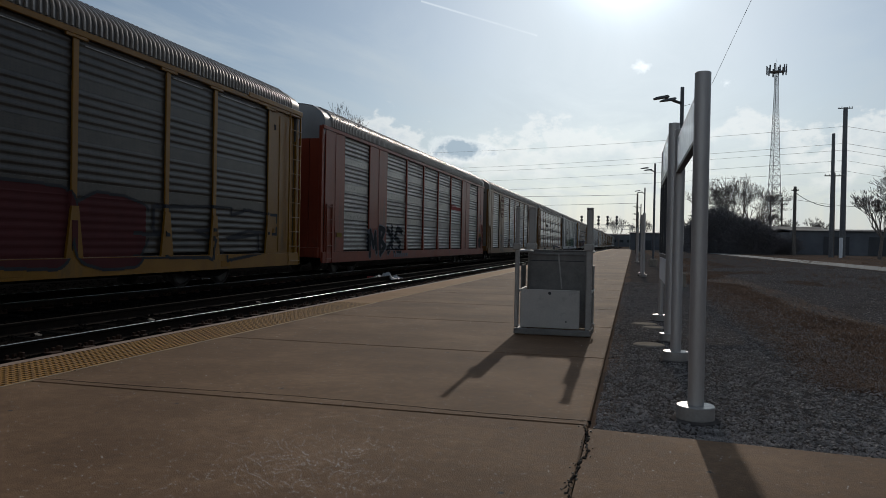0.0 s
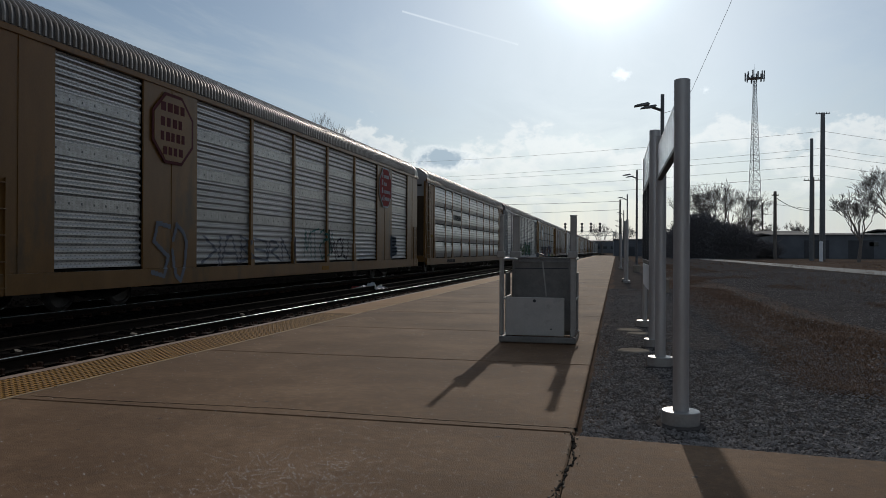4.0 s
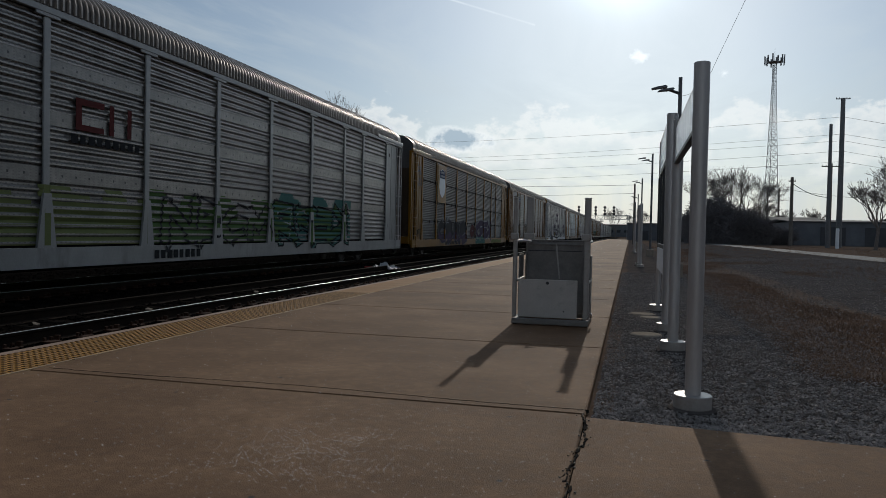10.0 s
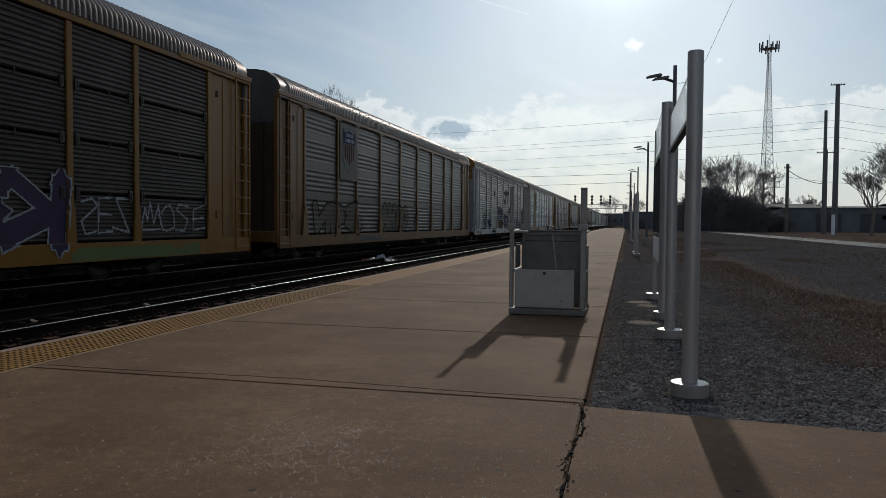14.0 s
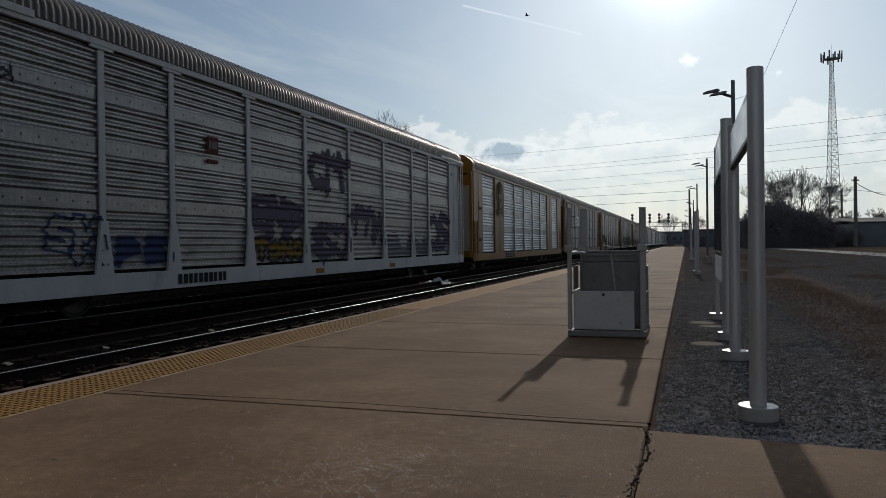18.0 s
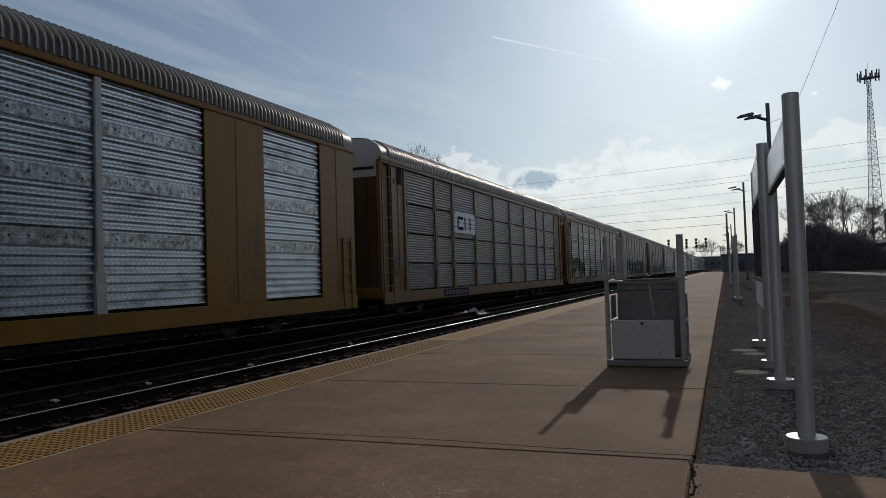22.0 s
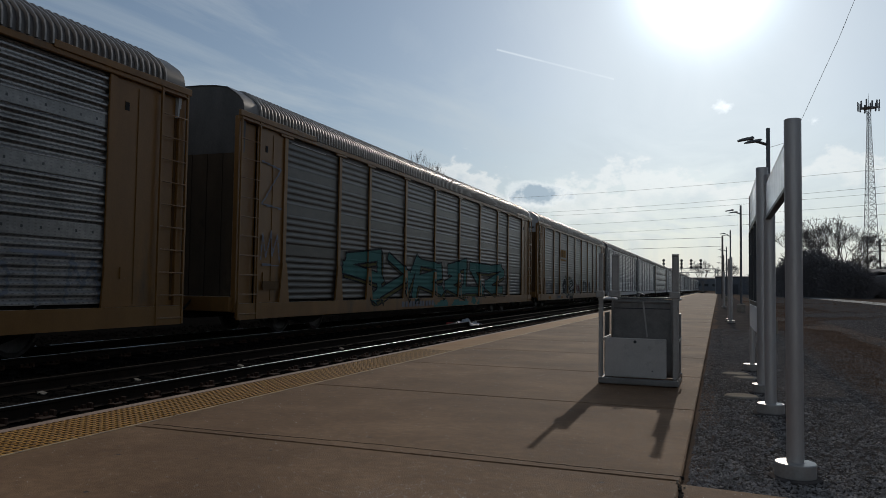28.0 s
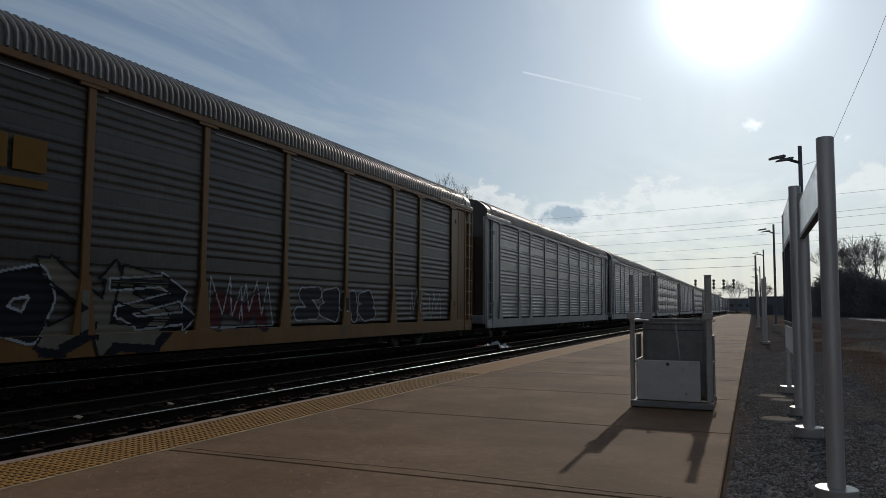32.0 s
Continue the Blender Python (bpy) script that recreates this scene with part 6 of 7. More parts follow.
def tag(y0, y1, z0, z1, colour, seed, letters=4, thin=0.03, glyphs=""):
    """A thin scrawled tag."""
    def build(car, spec):
        r = random.Random(seed)
        count = len(glyphs) or letters
        w = (y1 - y0) / count
        strokes = []
        for k in range(count):
            strokes += letter_strokes(r, y0 + k * w, z0, w * 1.05, z1 - z0, glyphs[k] if glyphs else None)
        painted(car, spec, lambda y, z: stroke_field(y, z, strokes) < thin, colour, "tag", y0 - 0.2, y1 + 0.2, z0 - 0.1, z1 + 0.1, 0.003, 0.026, "thin scrawled spray tag")
    return build


def beast(y0, y1, z0, z1, fill, ink):
    """A sprayed creature: an arched back, two legs, a raised head, in one outline."""
    def build(car, spec):
        P = lambda u, v: (y0 + u * (y1 - y0), z0 + v * (z1 - z0))
        body = [[P(0.2, 0.6), P(0.4, 0.72), P(0.62, 0.55)], [P(0.2, 0.6), P(0.12, 0.15)], [P(0.62, 0.55), P(0.7, 0.15)], [P(0.12, 0.62), P(0.03, 0.8)], [P(0.62, 0.5), P(0.95, 0.45)]]
        lines = [[P(0.0, 1.0), P(0.1, 0.7), P(0.24, 0.78), P(0.4, 0.98), P(0.6, 0.85), P(0.76, 0.5), P(1.0, 0.6)], [P(0.02, 0.9), P(0.04, 0.4), P(0.2, 0.25), P(0.3, 0.45), P(0.33, 0.1)],
                 [P(0.55, 0.4), P(0.72, 0.05), P(0.8, 0.3)], [P(0.84, 0.2), P(0.95, 0.12), P(0.9, 0.5)]]
        painted(car, spec, lambda y, z: stroke_field(y, z, body) < 0.42 + 0.05 * np.sin(6 * y), fill, "graffiti", y0 - 0.4, y1 + 0.4, max(0.84, z0 - 0.2), z1 + 0.3, 0.0, 0.04, "sprayed green creature")
        painted(car, spec, lambda y, z: stroke_field(y, z, lines) < 0.03, ink, "graffiti_outline", y0 - 0.3, y1 + 0.3, max(0.84, z0 - 0.2), z1 + 0.2, 0.008, 0.022)
    return build


def patchy(y0, y1, z0, z1, colour, seed, cut=0.0, scale=1.2):
    """An uneven rolled or sprayed field of colour."""
    def build(car, spec):
        def mask(y, z):
            n = np.vectorize(lambda a, b: noise.noise((a * scale, b * scale * 1.4, seed)))(y, z)
            top = (z - z0) / (z1 - z0)
            return n + 0.5 - 0.8 * top ** 2 > cut + 0.15
        painted(car, spec, mask, colour, "paint_field", y0, y1, z0, z1, -0.003, 0.07, "uneven sprayed colour field")
    return build


def plate(y0, y1, z0, z1, material, name="placard", lift=0.0, label="", proud=True):
    """A flat panel or stripe on the car's side."""
    def build(car, spec):
        x = SIDE + 0.03 + lift if proud else SIDE - 0.048 + lift
        part(name, Shape().box(x - 0.012, x, y0, y1, z0, z1, 0.003), material, car, label)
    return build


def outline_plate(points, material, name, lift=0.0, label=""):
    def build(car, spec):
        x = SIDE + 0.03 + lift
        part(name, Shape().extrude(points, "x", x - 0.01, x), material, car, label)
    return build


def bars(y0, y1, z, h, n, material, seed, lift=0.0, proud=True, name="marking_bar"):
    """Unreadable small lettering as a row of plain bars."""
    def build(car, spec):
        r = random.Random(seed)
        x = (SIDE + 0.034 if proud else SIDE - 0.04) + lift
        y, w = y0, (y1 - y0) / n
        for k in range(n):
            part(name, Shape().box(x - 0.006, x, y + 0.12 * w, y + w * r.uniform(0.7, 0.9), z, z + h), material, car)
            y += w
    return build


def ellipse(cy, cz, ry, rz, n=28):
    return [(cy + ry * math.cos(2 * math.pi * i / n), cz + rz * math.sin(2 * math.pi * i / n)) for i in range(n)]


def ring_plate(cy, cz, r0, r1, material, name, lift=0.0):
    def build(car, spec):
        x = SIDE + 0.03 + lift
        n = 36
        s = Shape()
        v = [(x, cy + r * math.cos(2 * math.pi * i / n), cz + r * math.sin(2 * math.pi * i / n)) for r in (r0, r1) for i in range(n)]
        s.add(v, [(i, (i + 1) % n, n + (i + 1) % n, n + i) for i in range(n)])
        part(name, s, material, car)
    return build


def end_words(car, spec):
    """Height warning on the hood of the leading end."""
    me = shared("words" + spec.get("ink", S_BLACK).name, lambda: text_mesh("EXCESS HEIGHT CAR", 0.14, spec.get("ink", S_BLACK), "height_warning"))
    hood = [c for c in car.children if c.name.startswith("end_door")][0]
    part("height_warning", me, None, hood, "painted height warning", at=pose(-0.2, 0.254, 5.12, 90, 0, 0))


def octagon(cy, cz, r):
    return [(cy + r * math.cos(radians(22.5 + 45 * k)), cz + r * math.sin(radians(22.5 + 45 * k))) for k in range(8)]


def emblem_shield(material, top, stripe=None):
    """A shield with a dark upper field, lettering bars and, on some cars, stripes."""
    def build(car, spec):
        half = [(0.0, 0.78), (0.24, 0.7), (0.5, 0.66), (0.61, 0.78), (0.57, 0.28), (0.64, -0.22), (0.44, -0.57), (0.0, -0.78)]
        points = [(5.7 + u, 3.78 + v) for u, v in half] + [(5.7 - u, 3.78 + v) for u, v in half[-2:0:-1]]
        crown = [(5.7 + u * 0.97, 3.78 + v * 0.97) for u, v in half[:5]] + [(5.7 - u * 0.97, 3.78 + v * 0.97) for u, v in half[4:0:-1]]
        x = SIDE + 0.03
        shield = part("shield", Shape().extrude(points, "x", x - 0.01, x), material, car, "shield emblem with a dark upper field")
        part("shield_top", Shape().extrude(crown, "x", x - 0.004, x + 0.006), top, shield)
        if stripe:
            for k in range(5):
                part("stripe", Shape().box(x - 0.004, x + 0.005, 5.24 + 0.2 * k, 5.34 + 0.2 * k, 3.3 + 0.1 * abs(k - 2), 4.02), stripe, shield)
        bars(5.36, 6.06, 4.3, 0.12, 5, FONT_BAR, 71, 0.004)(car, spec)
        bars(5.28, 6.14, 4.11, 0.12, 7, FONT_BAR, 72, 0.004)(car, spec)
    return build


FONT_BAR = S_WHITE

CARS = [
    dict(kind="A", paint=YELLOW, screen=SCREEN_DARK, feet=True, label="yellow-framed autorack freight car with dark screens and graffiti",
         extras=(throwup(13.0, 19.6, 0.5, 2.1, S_MAROON, S_DIM, 21, fat=0.4, thin=0.03, glyphs="aeo"), blades(19.8, 25.2, 0.85, 1.8, None, 22, 2, 0.25, None, S_DIM, 0.04, "zc"), plate(16.0, 16.5, 0.5, 0.64, S_ORANGE, "reflector"), plate(22.6, 23.0, 0.5, 0.64, S_ORANGE, "reflector"))),
    dict(kind="B", paint=RED, screen=SCREEN_GREY, hood=GREY_PAINT, end=RED, split=4.55, label="oxide red autorack freight car with grey corrugated screens",
         extras=(end_words, throwup(4.35, 8.9, 0.55, 1.85, S_BLACK, S_GREY, 31, fat=0.13, thin=0.022, glyphs="mbks"), blades(25.3, 26.4, 0.9, 1.4, S_DIM, 32, 3, 0.07, None, S_BLACK, 0.018), bars(7.5, 9.6, 0.52, 0.16, 8, S_GREY, 1), patchy(17.75, 20.4, 3.02, 3.3, S_RED, 7.7, -0.55, 2.0),
                 tag(25.5, 26.4, 2.8, 3.05, S_GREY, 5, 4, 0.018), tag(26.0, 26.4, 2.5, 2.72, S_GREY, 6, 1, 0.018), plate(25.5, 25.95, 1.6, 1.76, S_YELLOW, "placard"), plate(1.3, 1.75, 1.3, 1.46, S_YELLOW, "placard"), outline_plate(ellipse(25.55, 2.0, 0.12, 0.13, 14), S_GREY, "sticker"))),
    dict(kind="B", paint=BROWN_YELLOW, screen=SCREEN_MID, end=BEIGE_END, hood=BEIGE_END, label="faded brown autorack freight car with red octagon emblems",
         extras=(outline_plate(octagon(5.62, 3.95, 0.86), S_MAROON, "emblem_rim"), outline_plate(octagon(5.62, 3.95, 0.78), BROWN_YELLOW, "emblem", 0.005, "worn octagon emblem with faint bars"), bars(5.1, 6.1, 4.32, 0.2, 4, S_MAROON, 6, 0.005), bars(5.1, 6.0, 3.98, 0.2, 4, S_MAROON, 7, 0.005), bars(5.1, 6.1, 3.66, 0.2, 5, S_MAROON, 8, 0.005), bars(5.2, 6.0, 3.35, 0.18, 4, S_MAROON, 9, 0.005),
                 outline_plate(octagon(21.5, 3.95, 0.93), S_WHITE, "emblem_rim"), outline_plate(octagon(21.5, 3.95, 0.86), S_RED, "emblem", 0.006, "red octagon emblem with pale bars"),
                 bars(20.95, 21.15, 4.36, 0.24, 1, FONT_BAR, 3, 0.006), bars(21.2, 21.95, 4.36, 0.14, 5, FONT_BAR, 3, 0.006), bars(20.95, 21.15, 4.04, 0.24, 1, FONT_BAR, 4, 0.006), bars(21.2, 21.6, 4.04, 0.14, 3, FONT_BAR, 4, 0.006), bars(20.9, 21.1, 3.7, 0.24, 1, FONT_BAR, 5, 0.006), bars(21.15, 22.15, 3.7, 0.14, 7, FONT_BAR, 5, 0.006), bars(20.95, 21.1, 3.4, 0.14, 1, FONT_BAR, 6, 0.006), bars(21.15, 21.3, 3.38, 0.24, 1, FONT_BAR, 6, 0.006), bars(21.35, 22.05, 3.4, 0.14, 5, FONT_BAR, 6, 0.006),
                 throwup(22.2, 23.5, 0.85, 1.95, S_NAVY, S_GREY, 44, fat=0.17, thin=0.018, glyphs="b"), tag(4.8, 6.3, 0.55, 1.8, S_GREY, 42, 2, 0.05, "so"), tag(7.0, 12.2, 0.88, 1.55, S_GREY, 43, 6, 0.035, "kabern"), tag(13, 15.6, 1.0, 1.9, S_TEAL, 44, 4, 0.025), tag(18.2, 19.9, 0.9, 1.3, S_WHITE, 45, 3, 0.03, "sem"), tag(15.2, 17.2, 0.9, 1.65, S_DIM, 46, 3, 0.035, "mou"), plate(14.4, 15.0, 0.54, 0.68, S_ORANGE, "reflector"))),
    dict(kind="A", paint=BROWN_YELLOW, screen=SCREEN_TIER, eave=ROOF, tiers=True, feet=True, hood=GREY_PAINT, label="brown-framed autorack freight car with bright tiered screens",
         extras=(end_words, plate(6.76, 9.3, 2.95, 3.68, COLLAR, "name_board", -0.05, "pale name board"), bars(6.9, 9.15, 3.12, 0.34, 8, S_BLACK, 51, -0.044), bars(5.0, 7.2, 0.52, 0.18, 9, S_BLACK, 52), plate(1.2, 1.6, 1.95, 2.1, S_YELLOW, "placard", -0.05), plate(25.6, 26.0, 1.95, 2.15, S_YELLOW, "placard", -0.05))),
    dict(kind="A", paint=GREY_PAINT, screen=SCREEN_GREY, end=BROWN_END, feet=True, label="grey autorack freight car with galvanised screens and teal graffiti",
         extras=(patchy(4.9, 9.4, 0.84, 1.9, S_LIME, 8.8, -0.25), patchy(9.5, 15.6, 0.84, 2.0, S_GREEN, 3.3, -0.3), patchy(15.0, 21.2, 0.84, 2.25, S_TEAL, 5.5, -0.3), blades(15.2, 20.8, 0.85, 1.95, S_GREEN, 61, fat=0.16, depth=S_TEAL, ink=S_BLACK, glyphs="rpek"), tag(15.2, 17.6, 0.95, 1.8, S_WHITE, 66, 2, 0.022, "po"), blades(10.0, 15.0, 0.9, 1.8, None, 65, 4, 0.14, None, S_DIM),
                 plate(7.35, 8.1, 3.42, 3.54, S_FADED_RED, "logo_bar", -0.055), plate(7.35, 7.5, 3.06, 3.42, S_FADED_RED, "logo_bar", -0.055), plate(7.35, 8.1, 2.95, 3.06, S_FADED_RED, "logo_bar", -0.055), plate(8.25, 8.38, 2.95, 3.54, S_FADED_RED, "logo_bar", -0.055), plate(8.78, 8.9, 2.95, 3.54, S_FADED_RED, "logo_bar", -0.055),
                 bars(7.2, 9.2, 2.7, 0.16, 9, S_BLACK, 62, -0.052), bars(9.6, 11.4, 0.52, 0.18, 8, S_BLACK, 63), bars(1.1, 1.8, 3.05, 0.12, 4, S_BLACK, 67, -0.06), bars(1.15, 1.75, 2.75, 0.12, 4, S_BLACK, 68, -0.06))),
    dict(kind="A", paint=YELLOW, screen=SCREEN_DARK, tiers=True, fine=True, roof=ROOF_RUSTY, label="yellow autorack freight car with dark tiered screens and a shield emblem",
         extras=(plate(4.84, 6.57, 2.75, 4.75, YELLOW, "placard", -0.012, "yellow emblem board"), emblem_shield(SIGN_WHITE, S_BLUE),
                 throwup(5.0, 11.9, 0.5, 1.95, S_DIM, S_GREY, 73, fat=0.25, fill_too=S_PURPLE, thin=0.022, glyphs="cbrs"), tag(6.0, 7.6, 1.7, 2.1, S_WHITE, 80, 3, 0.016, "sew"), tag(2.6, 4.4, 0.9, 1.7, S_GREY, 77, 2, 0.03), throwup(13.2, 14.6, 0.85, 1.75, S_MAROON, S_GREY, 81, fat=0.2, thin=0.025, glyphs="o"),
                 patchy(14.8, 18.0, 0.46, 0.95, S_TEAL, 2.2, -0.3), blades(14.9, 20.3, 0.8, 1.95, S_PURPLE, 74, fat=0.2, ink=S_WHITE, thin=0.016, glyphs="krek"), tag(20.7, 22.1, 0.95, 1.7, S_WHITE, 76, 3, 0.02, "sez"), tag(22.5, 24.9, 1.0, 1.6, S_WHITE, 82, 4, 0.02, "wose"), patchy(20.4, 24.6, 0.46, 0.8, S_LIME, 6.1, -0.2),
                 tag(1.1, 1.75, 3.9, 4.35, S_GREY, 75, 3, 0.018), tag(1.25, 1.8, 3.4, 3.8, S_GREY, 79, 3, 0.018), tag(1.1, 1.75, 1.0, 1.3, S_BLACK, 70, 4, 0.02), bars(6.6, 10.3, 0.5, 0.18, 10, S_DIM, 78))),
    dict(kind="A", paint=BROWN_YELLOW, screen=SCREEN_DARK, feet=True, roof=ROOF_RUSTY, label="yellow-brown autorack freight car with dark screens and pale graffiti",
         extras=(plate(4.84, 6.57, 2.75, 4.75, FADED, "placard", -0.012, "faded emblem board"), emblem_shield(FADED, S_BLUE, S_MAROON), throwup(9.5, 13.3, 0.8, 2.0, S_BEIGE, S_BLACK, 84, fat=0.2, thin=0.03, glyphs="ahao"), throwup(2.6, 6.7, 0.75, 1.95, S_BEIGE, S_BLACK, 85, fat=0.22, thin=0.03, glyphs="npb"), throwup(6.5, 7.3, 0.9, 1.5, None, S_MAROON, 86, fat=0.14, thin=0.03, glyphs="o"), tag(13.6, 15.0, 0.9, 1.7, S_GREY, 82, 3, 0.02), bars(7.0, 9.4, 0.52, 0.18, 9, S_GREY, 83))),
    dict(kind="A", paint=WHITE, screen=SCREEN_GREY, feet=True, end=WHITE, hood=YELLOW, label="white-framed autorack freight car with grey screens and small graffiti",
         extras=(throwup(4.95, 6.45, 0.85, 1.55, S_BLUE, S_GREY, 91, fat=0.12, thin=0.02, glyphs="pe"), blades(3.6, 4.7, 1.2, 1.8, None, 99, 2, 0.1, None, S_BLUE, 0.022), blades(9.6, 12.0, 1.6, 2.5, S_LILAC, 92, 3, 0.12, None, S_PURPLE, 0.02, "emb"), throwup(9.6, 12.0, 0.85, 1.45, S_YELLOW, S_DIM, 93, 4, 0.12), blades(12.4, 14.8, 2.9, 3.9, S_LILAC, 94, 3, 0.12, None, S_PURPLE, 0.018), blades(15.1, 17.5, 1.5, 2.4, S_LILAC, 95, 3, 0.11, None, S_PURPLE, 0.018), blades(12.4, 14.8, 0.9, 1.9, S_LILAC, 96, 3, 0.12, None, S_PURPLE, 0.018), tag(2.5, 3.0, 3.85, 4.15, S_DIM, 97, 1, 0.024, "k"), blades(22.5, 24.8, 1.0, 2.6, S_LILAC, 90, 2, 0.2, None, S_PURPLE, 0.02), patchy(17.8, 22.2, 0.9, 1.8, S_LILAC, 3.9, 0.05),
                 plate(7.8, 8.2, 3.32, 3.68, S_FADED_RED, "emblem", -0.05), bars(7.85, 8.16, 3.42, 0.16, 3, S_GREY, 97, -0.044), plate(7.8, 8.2, 3.1, 3.18, S_FADED_RED, "emblem", -0.05), bars(6.7, 8.4, 0.52, 0.2, 10, S_BLACK, 98), plate(1.9, 2.4, 0.5, 0.64, S_ORANGE, "reflector"), plate(0.9, 1.7, 0.52, 0.66, S_ORANGE, "reflector"), plate(12.6, 13.1, 0.5, 0.64, S_ORANGE, "reflector"), plate(18.0, 18.5, 0.5, 0.64, S_ORANGE, "reflector"), plate(1.9, 2.3, 0.45, 0.49, S_YELLOW, "placard"))),
    dict(kind="B", paint=YELLOW, screen=SCREEN_GALV, end=TAN, hood=YELLOW, posts=COLLAR, label="yellow autorack freight car with bright galvanised screens and round emblem",
         extras=(ring_plate(5.62, 3.85, 0.66, 0.86, S_SEPIA, "emblem_ring"), outline_plate(ellipse(5.62, 4.3, 0.3, 0.2, 16), S_SEPIA, "emblem_beast"), outline_plate([(5.27, 4.12), (5.97, 4.12), (5.93, 3.55), (5.62, 3.24), (5.31, 3.55)], S_SEPIA, "emblem", 0.003, "dark round heraldic emblem"), outline_plate([(5.34, 4.05), (5.9, 4.05), (5.86, 3.58), (5.62, 3.33), (5.38, 3.58)], YELLOW, "emblem_field", 0.008),
                 outline_plate([(5.62, 3.98), (5.7, 3.82), (5.82, 3.8), (5.76, 3.65), (5.66, 3.55), (5.62, 3.42), (5.58, 3.55), (5.48, 3.65), (5.42, 3.8), (5.54, 3.82)], S_SEPIA, "emblem_leaf", 0.012),
                 outline_plate([(4.8, 3.16), (4.92, 2.98), (4.8, 2.78), (5.12, 2.82), (5.12, 2.94), (6.12, 2.94), (6.12, 2.82), (6.44, 2.78), (6.32, 2.98), (6.44, 3.16), (6.12, 3.18), (6.12, 3.22), (5.12, 3.22), (5.12, 3.18)], S_SEPIA, "emblem_scroll", 0.009), bars(5.2, 6.05, 3.0, 0.15, 4, YELLOW, 102, 0.012), plate(6.9, 9.2, 0.5, 0.74, S_BLACK, "number_board"), bars(7.05, 9.1, 0.55, 0.15, 9, S_GREY, 103, 0.004),
                 bars(1.1, 1.25, 3.25, 0.14, 1, S_SEPIA, 104), bars(1.1, 1.7, 3.0, 0.14, 5, S_SEPIA, 105), outline_plate([(1.15, 1.42), (1.62, 1.42), (1.62, 1.58), (1.15, 1.58)], S_SEPIA, "placard"))),
    dict(kind="A", paint=BROWN_YELLOW, screen=SCREEN_SLATE, tiers=True, fine=True, hood=WHITE, end=BROWN_END, label="brown-yellow autorack freight car with slate tiered screens and white logo board",
         extras=(end_words, plate(6.76, 9.3, 2.95, 3.78, SIGN_WHITE, "logo_board", -0.045, "white board with dark bar logo"), plate(7.15, 7.8, 3.5, 3.62, S_BLACK, "logo_bar", -0.04), plate(7.1, 7.25, 3.2, 3.5, S_BLACK, "logo_bar", -0.04), plate(7.15, 7.8, 3.08, 3.2, S_BLACK, "logo_bar", -0.04), plate(7.95, 8.08, 3.08, 3.62, S_BLACK, "logo_bar", -0.04), plate(8.58, 8.71, 3.08, 3.62, S_BLACK, "logo_bar", -0.04),
                 # Thin dark strips on the flat board paint the shade of corrugation grooves.
                 plate(6.77, 9.29, 3.18, 3.2, UNDER, "board_groove", -0.0385), plate(6.77, 9.29, 3.36, 3.38, UNDER, "board_groove", -0.0385), plate(6.77, 9.29, 3.54, 3.56, UNDER, "board_groove", -0.0385), plate(5.3, 8.1, 0.5, 0.76, S_BLACK, "number_board"), bars(5.45, 8.0, 0.54, 0.17, 10, S_GREY, 112, 0.004), tag(1.0, 1.8, 1.6, 2.1, S_GREY, 113, 3, 0.015, "bne"), plate(1.2, 1.65, 1.35, 1.52, S_YELLOW, "placard", -0.05), plate(1.45, 1.75, 4.3, 4.85, S_BLACK, "opening", -0.055), plate(25.6, 26.0, 1.95, 2.15, S_YELLOW, "placard", -0.05))),
    dict(kind="A", paint=BROWN_YELLOW, screen=SCREEN_GREY, hood=WHITE, end=BROWN_END, label="weathered autorack freight car with grey screens and green graffiti",
         extras=(end_words, beast(2.0, 7.0, 0.85, 2.3, S_WASH, S_BLACK), patchy(8.6, 13.2, 0.84, 1.7, S_LIME, 4.4, 0.0), blades(8.7, 13.2, 0.86, 1.9, None, 122, fat=0.15, ink=S_GREY, thin=0.022, glyphs="aek"), blades(13.6, 19.4, 0.86, 1.9, None, 123, fat=0.14, ink=S_GREY, thin=0.022, glyphs="broe"), tag(20, 25, 0.9, 1.7, S_GREY, 124, 6), bars(6.6, 9.2, 0.54, 0.18, 9, S_GREY, 125), plate(2.2, 2.9, 0.54, 0.72, S_YELLOW, "placard"),
                 plate(4.9, 6.5, 3.93, 4.08, COLLAR, "rub_strip", -0.055, "bright bare band"), plate(4.9, 6.5, 2.97, 3.1, COLLAR, "rub_strip", -0.055, "bright bare band"), plate(1.45, 1.75, 4.35, 4.7, S_BLACK, "opening", -0.055))),
    dict(kind="A", paint=BROWN_YELLOW, screen=SCREEN_DARK, feet=True, label="yellow-brown autorack freight car with dark screens and teal graffiti",
         extras=(blades(4.9, 21.4, 0.84, 2.3, S_TEAL, 138, fat=0.18, depth=S_OLIVE, ink=S_BLACK, thin=0.026, glyphs="pkrbzs"), patchy(12.0, 17.5, 0.46, 0.78, S_TEAL, 7.1, 0.0), bars(9.0, 12.0, 0.52, 0.18, 10, S_GREY, 134), tag(22.6, 24.8, 0.9, 1.6, S_GREY, 133, 4, 0.02), tag(1.0, 1.8, 1.6, 2.5, S_GREY, 135, 1, 0.02, "w"), tag(1.0, 1.8, 2.9, 4.2, S_GREY, 136, 1, 0.02, "z"), outline_plate([(1.1, 1.1), (1.75, 1.1), (1.75, 1.3), (1.1, 1.3)], S_SEPIA, "placard", -0.03))),
    dict(kind="A", paint=BROWN_YELLOW, screen=SCREEN_DARK, feet=True, hood=WHITE, end=BROWN_END, label="yellow-brown autorack freight car with dark screens and white graffiti",
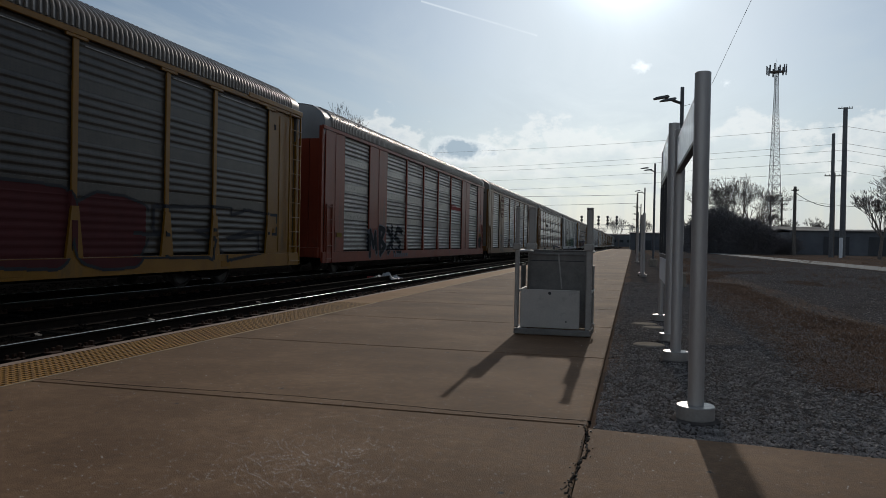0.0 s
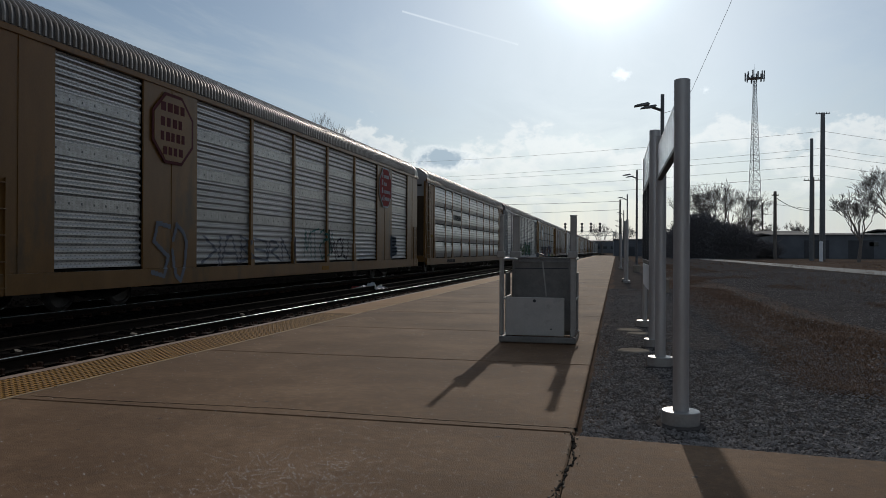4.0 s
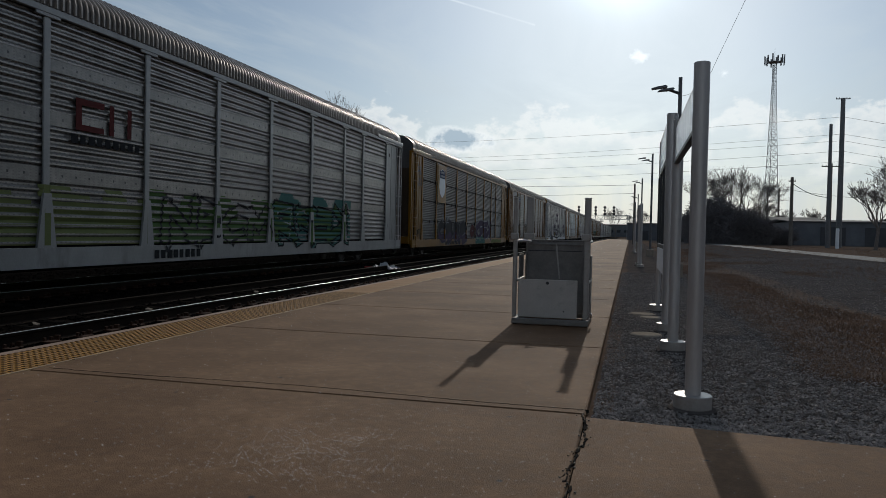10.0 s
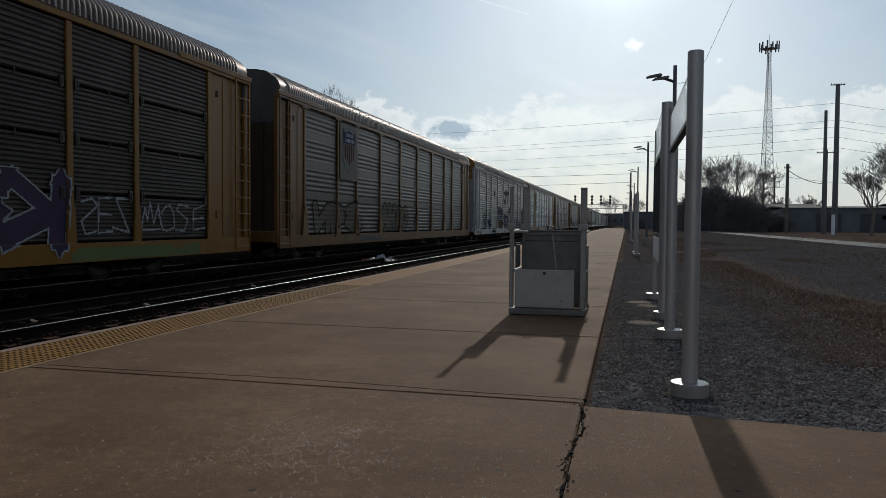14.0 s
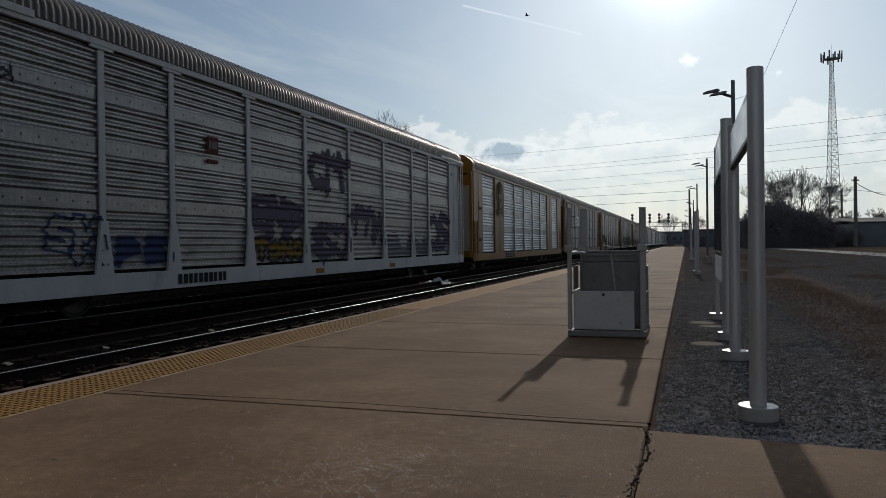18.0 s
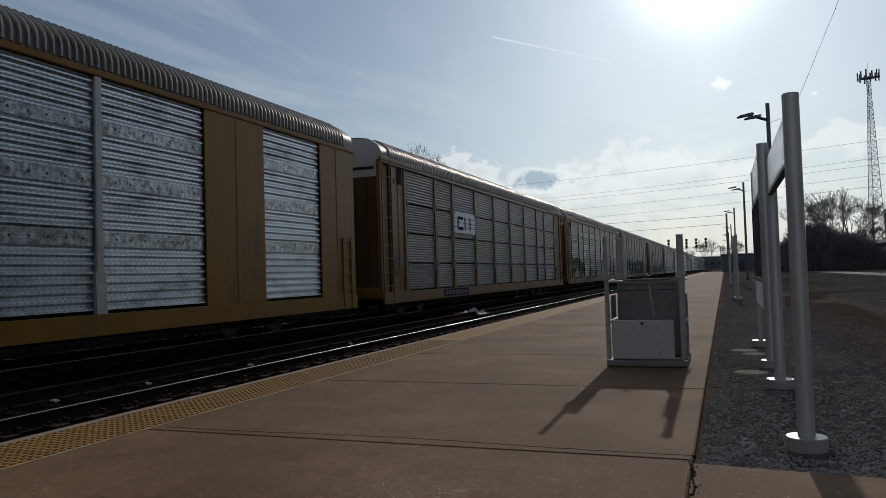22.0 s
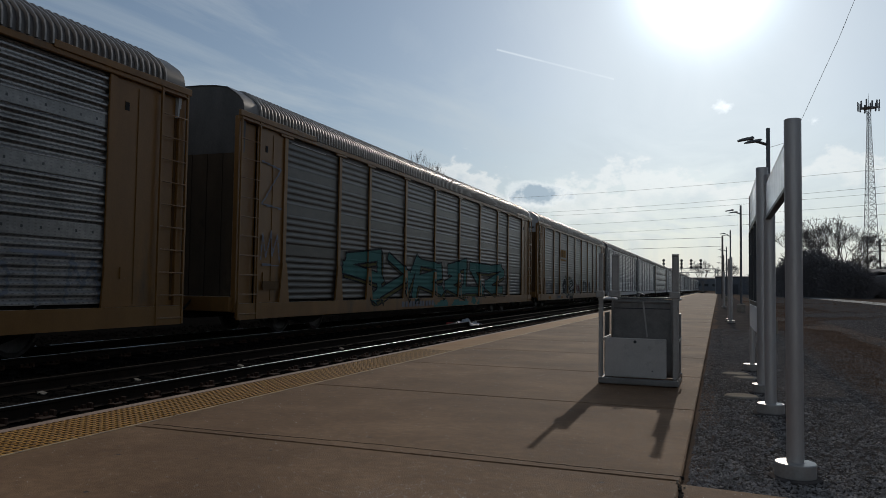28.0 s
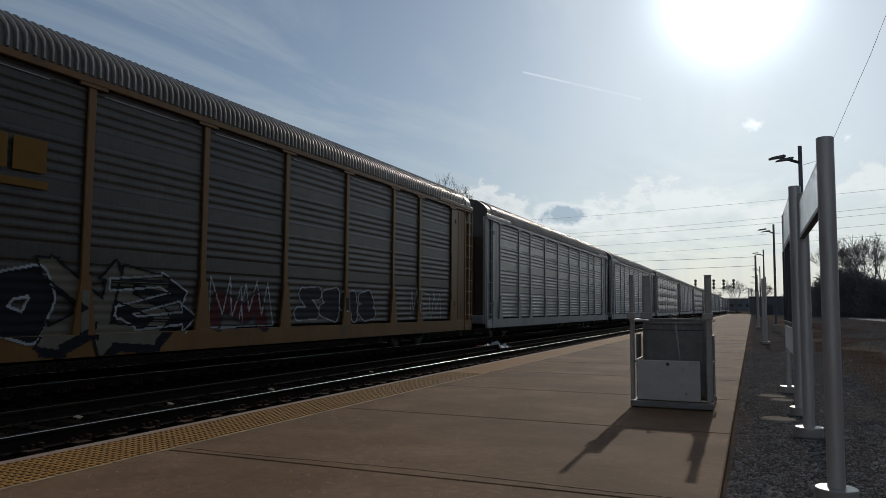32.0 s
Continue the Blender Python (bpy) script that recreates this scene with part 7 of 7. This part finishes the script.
         extras=(end_words, plate(6.95, 7.42, 3.24, 3.74, S_OCHRE, "logo_block", -0.056), plate(7.5, 7.97, 3.24, 3.74, S_OCHRE, "logo_block", -0.056), plate(8.06, 8.62, 3.24, 3.74, S_OCHRE, "logo_block", -0.056), plate(6.95, 8.66, 3.0, 3.12, S_OCHRE, "logo_line", -0.056),
                 throwup(7.6, 8.8, 0.7, 1.9, S_BLACK, S_WHITE, 140, fat=0.22, thin=0.022, glyphs="o"), blades(8.8, 11.3, 0.6, 1.85, S_BEIGE, 141, fat=0.15, depth=S_BLACK, ink=S_BLACK, thin=0.02, glyphs="ks"), blades(9.9, 11.6, 0.85, 1.8, S_BLACK, 147, fat=0.12, ink=S_WHITE, thin=0.018, glyphs="s"), throwup(12.3, 14.3, 0.7, 1.6, S_MAROON, S_DIM, 142, fat=0.2, thin=0.02, glyphs="m"), tag(12.3, 14.5, 0.75, 1.85, S_WHITE, 148, 2, 0.018, "ww"), throwup(15.4, 19.2, 0.82, 1.7, S_DIM, S_WHITE, 143, fat=0.16, thin=0.018, glyphs="zbps"), tag(21.6, 24.2, 0.9, 1.8, S_WHITE, 144, 3, 0.02, "wem"), tag(2.2, 4.4, 0.85, 1.6, S_GREY, 145, 3, 0.04), tag(4.8, 6.4, 0.85, 1.5, S_GREY, 149, 2, 0.03),
                 plate(6.9, 7.4, 0.5, 0.64, S_ORANGE, "reflector"), bars(5.6, 6.8, 0.5, 0.18, 8, S_GREY, 146), plate(3.0, 3.6, 0.5, 0.66, S_ORANGE, "reflector"))),
]
# Far cars are all pale: distance haze is put into their paint.
PLAIN = [
    dict(kind="A", paint=GREY_PAINT, screen=SCREEN_MID, roof=ROOF_RUSTY, feet=True, label="weathered autorack freight car with grey screens"),
    dict(kind="A", paint=GREY_PAINT, screen=SCREEN_MID, label="grey autorack freight car with corrugated grey screens"),
    dict(kind="A", paint=TAN, screen=SCREEN_MID, tiers=True, roof=ROOF_RUSTY, label="brown-framed autorack freight car with grey tiered screens"),
    dict(kind="A", paint=GREY_PAINT, screen=SCREEN_MID, label="faded grey autorack freight car with grey screens"),
]
train = [autorack(spec, n * CAR_PITCH) for n, spec in enumerate(CARS)]
plain = [autorack(spec, (len(CARS) + n) * CAR_PITCH) for n, spec in enumerate(PLAIN)]
train += plain
for n in range(len(train), 25):
    train.append(copy_thing(plain[(n + 1) % 4], pose(TRACK_FAR, n * CAR_PITCH, RAIL_Z)))

# seconds, and where the first car's near end stands along the track
TRAIN_ROWS = [(0, -6.35), (1.5, -21.92), (3, -37.49), (4.5, -53.09), (6, -68.69), (7.5, -84.28), (9, -99.89), (10.5, -115.5), (12, -131.1), (13.5, -146.75), (15, -162.55), (16.5, -178.47), (18, -194.42), (19.5, -210.36), (21, -226.34), (22.5, -242.36), (24, -258.42), (25.5, -274.5), (27, -290.6), (28.5, -306.69), (30, -322.73), (31, -333.38), (32, -344.03)]


BIRD_ROWS = [(0, 60, 110, 75), (16, 11.4, 42.2, 18.3), (17.5, -3.31, 36.18, 12.06), (18.3, -9.77, 34.92, 12.28), (18.6, -12.68, 33.98, 12.28), (18.9, -15.87, 32.64, 12.2), (19.2, -19.33, 30.85, 11.81), (19.5, -22.8, 28.7, 10.9), (20.0, -28.02, 24.37, 8.97), (21, -42.0, 12.4, 10.0), (32, -160, -60, 30)]


def motions():
    for n, car in enumerate(train):
        walk(car, [(t, pose(TRACK_FAR, s + n * CAR_PITCH, RAIL_Z)) for t, s in TRAIN_ROWS])
    walk(bird, [(t, pose(x, y, z, 0, 0, 0)) for t, x, y, z in BIRD_ROWS])


motions()
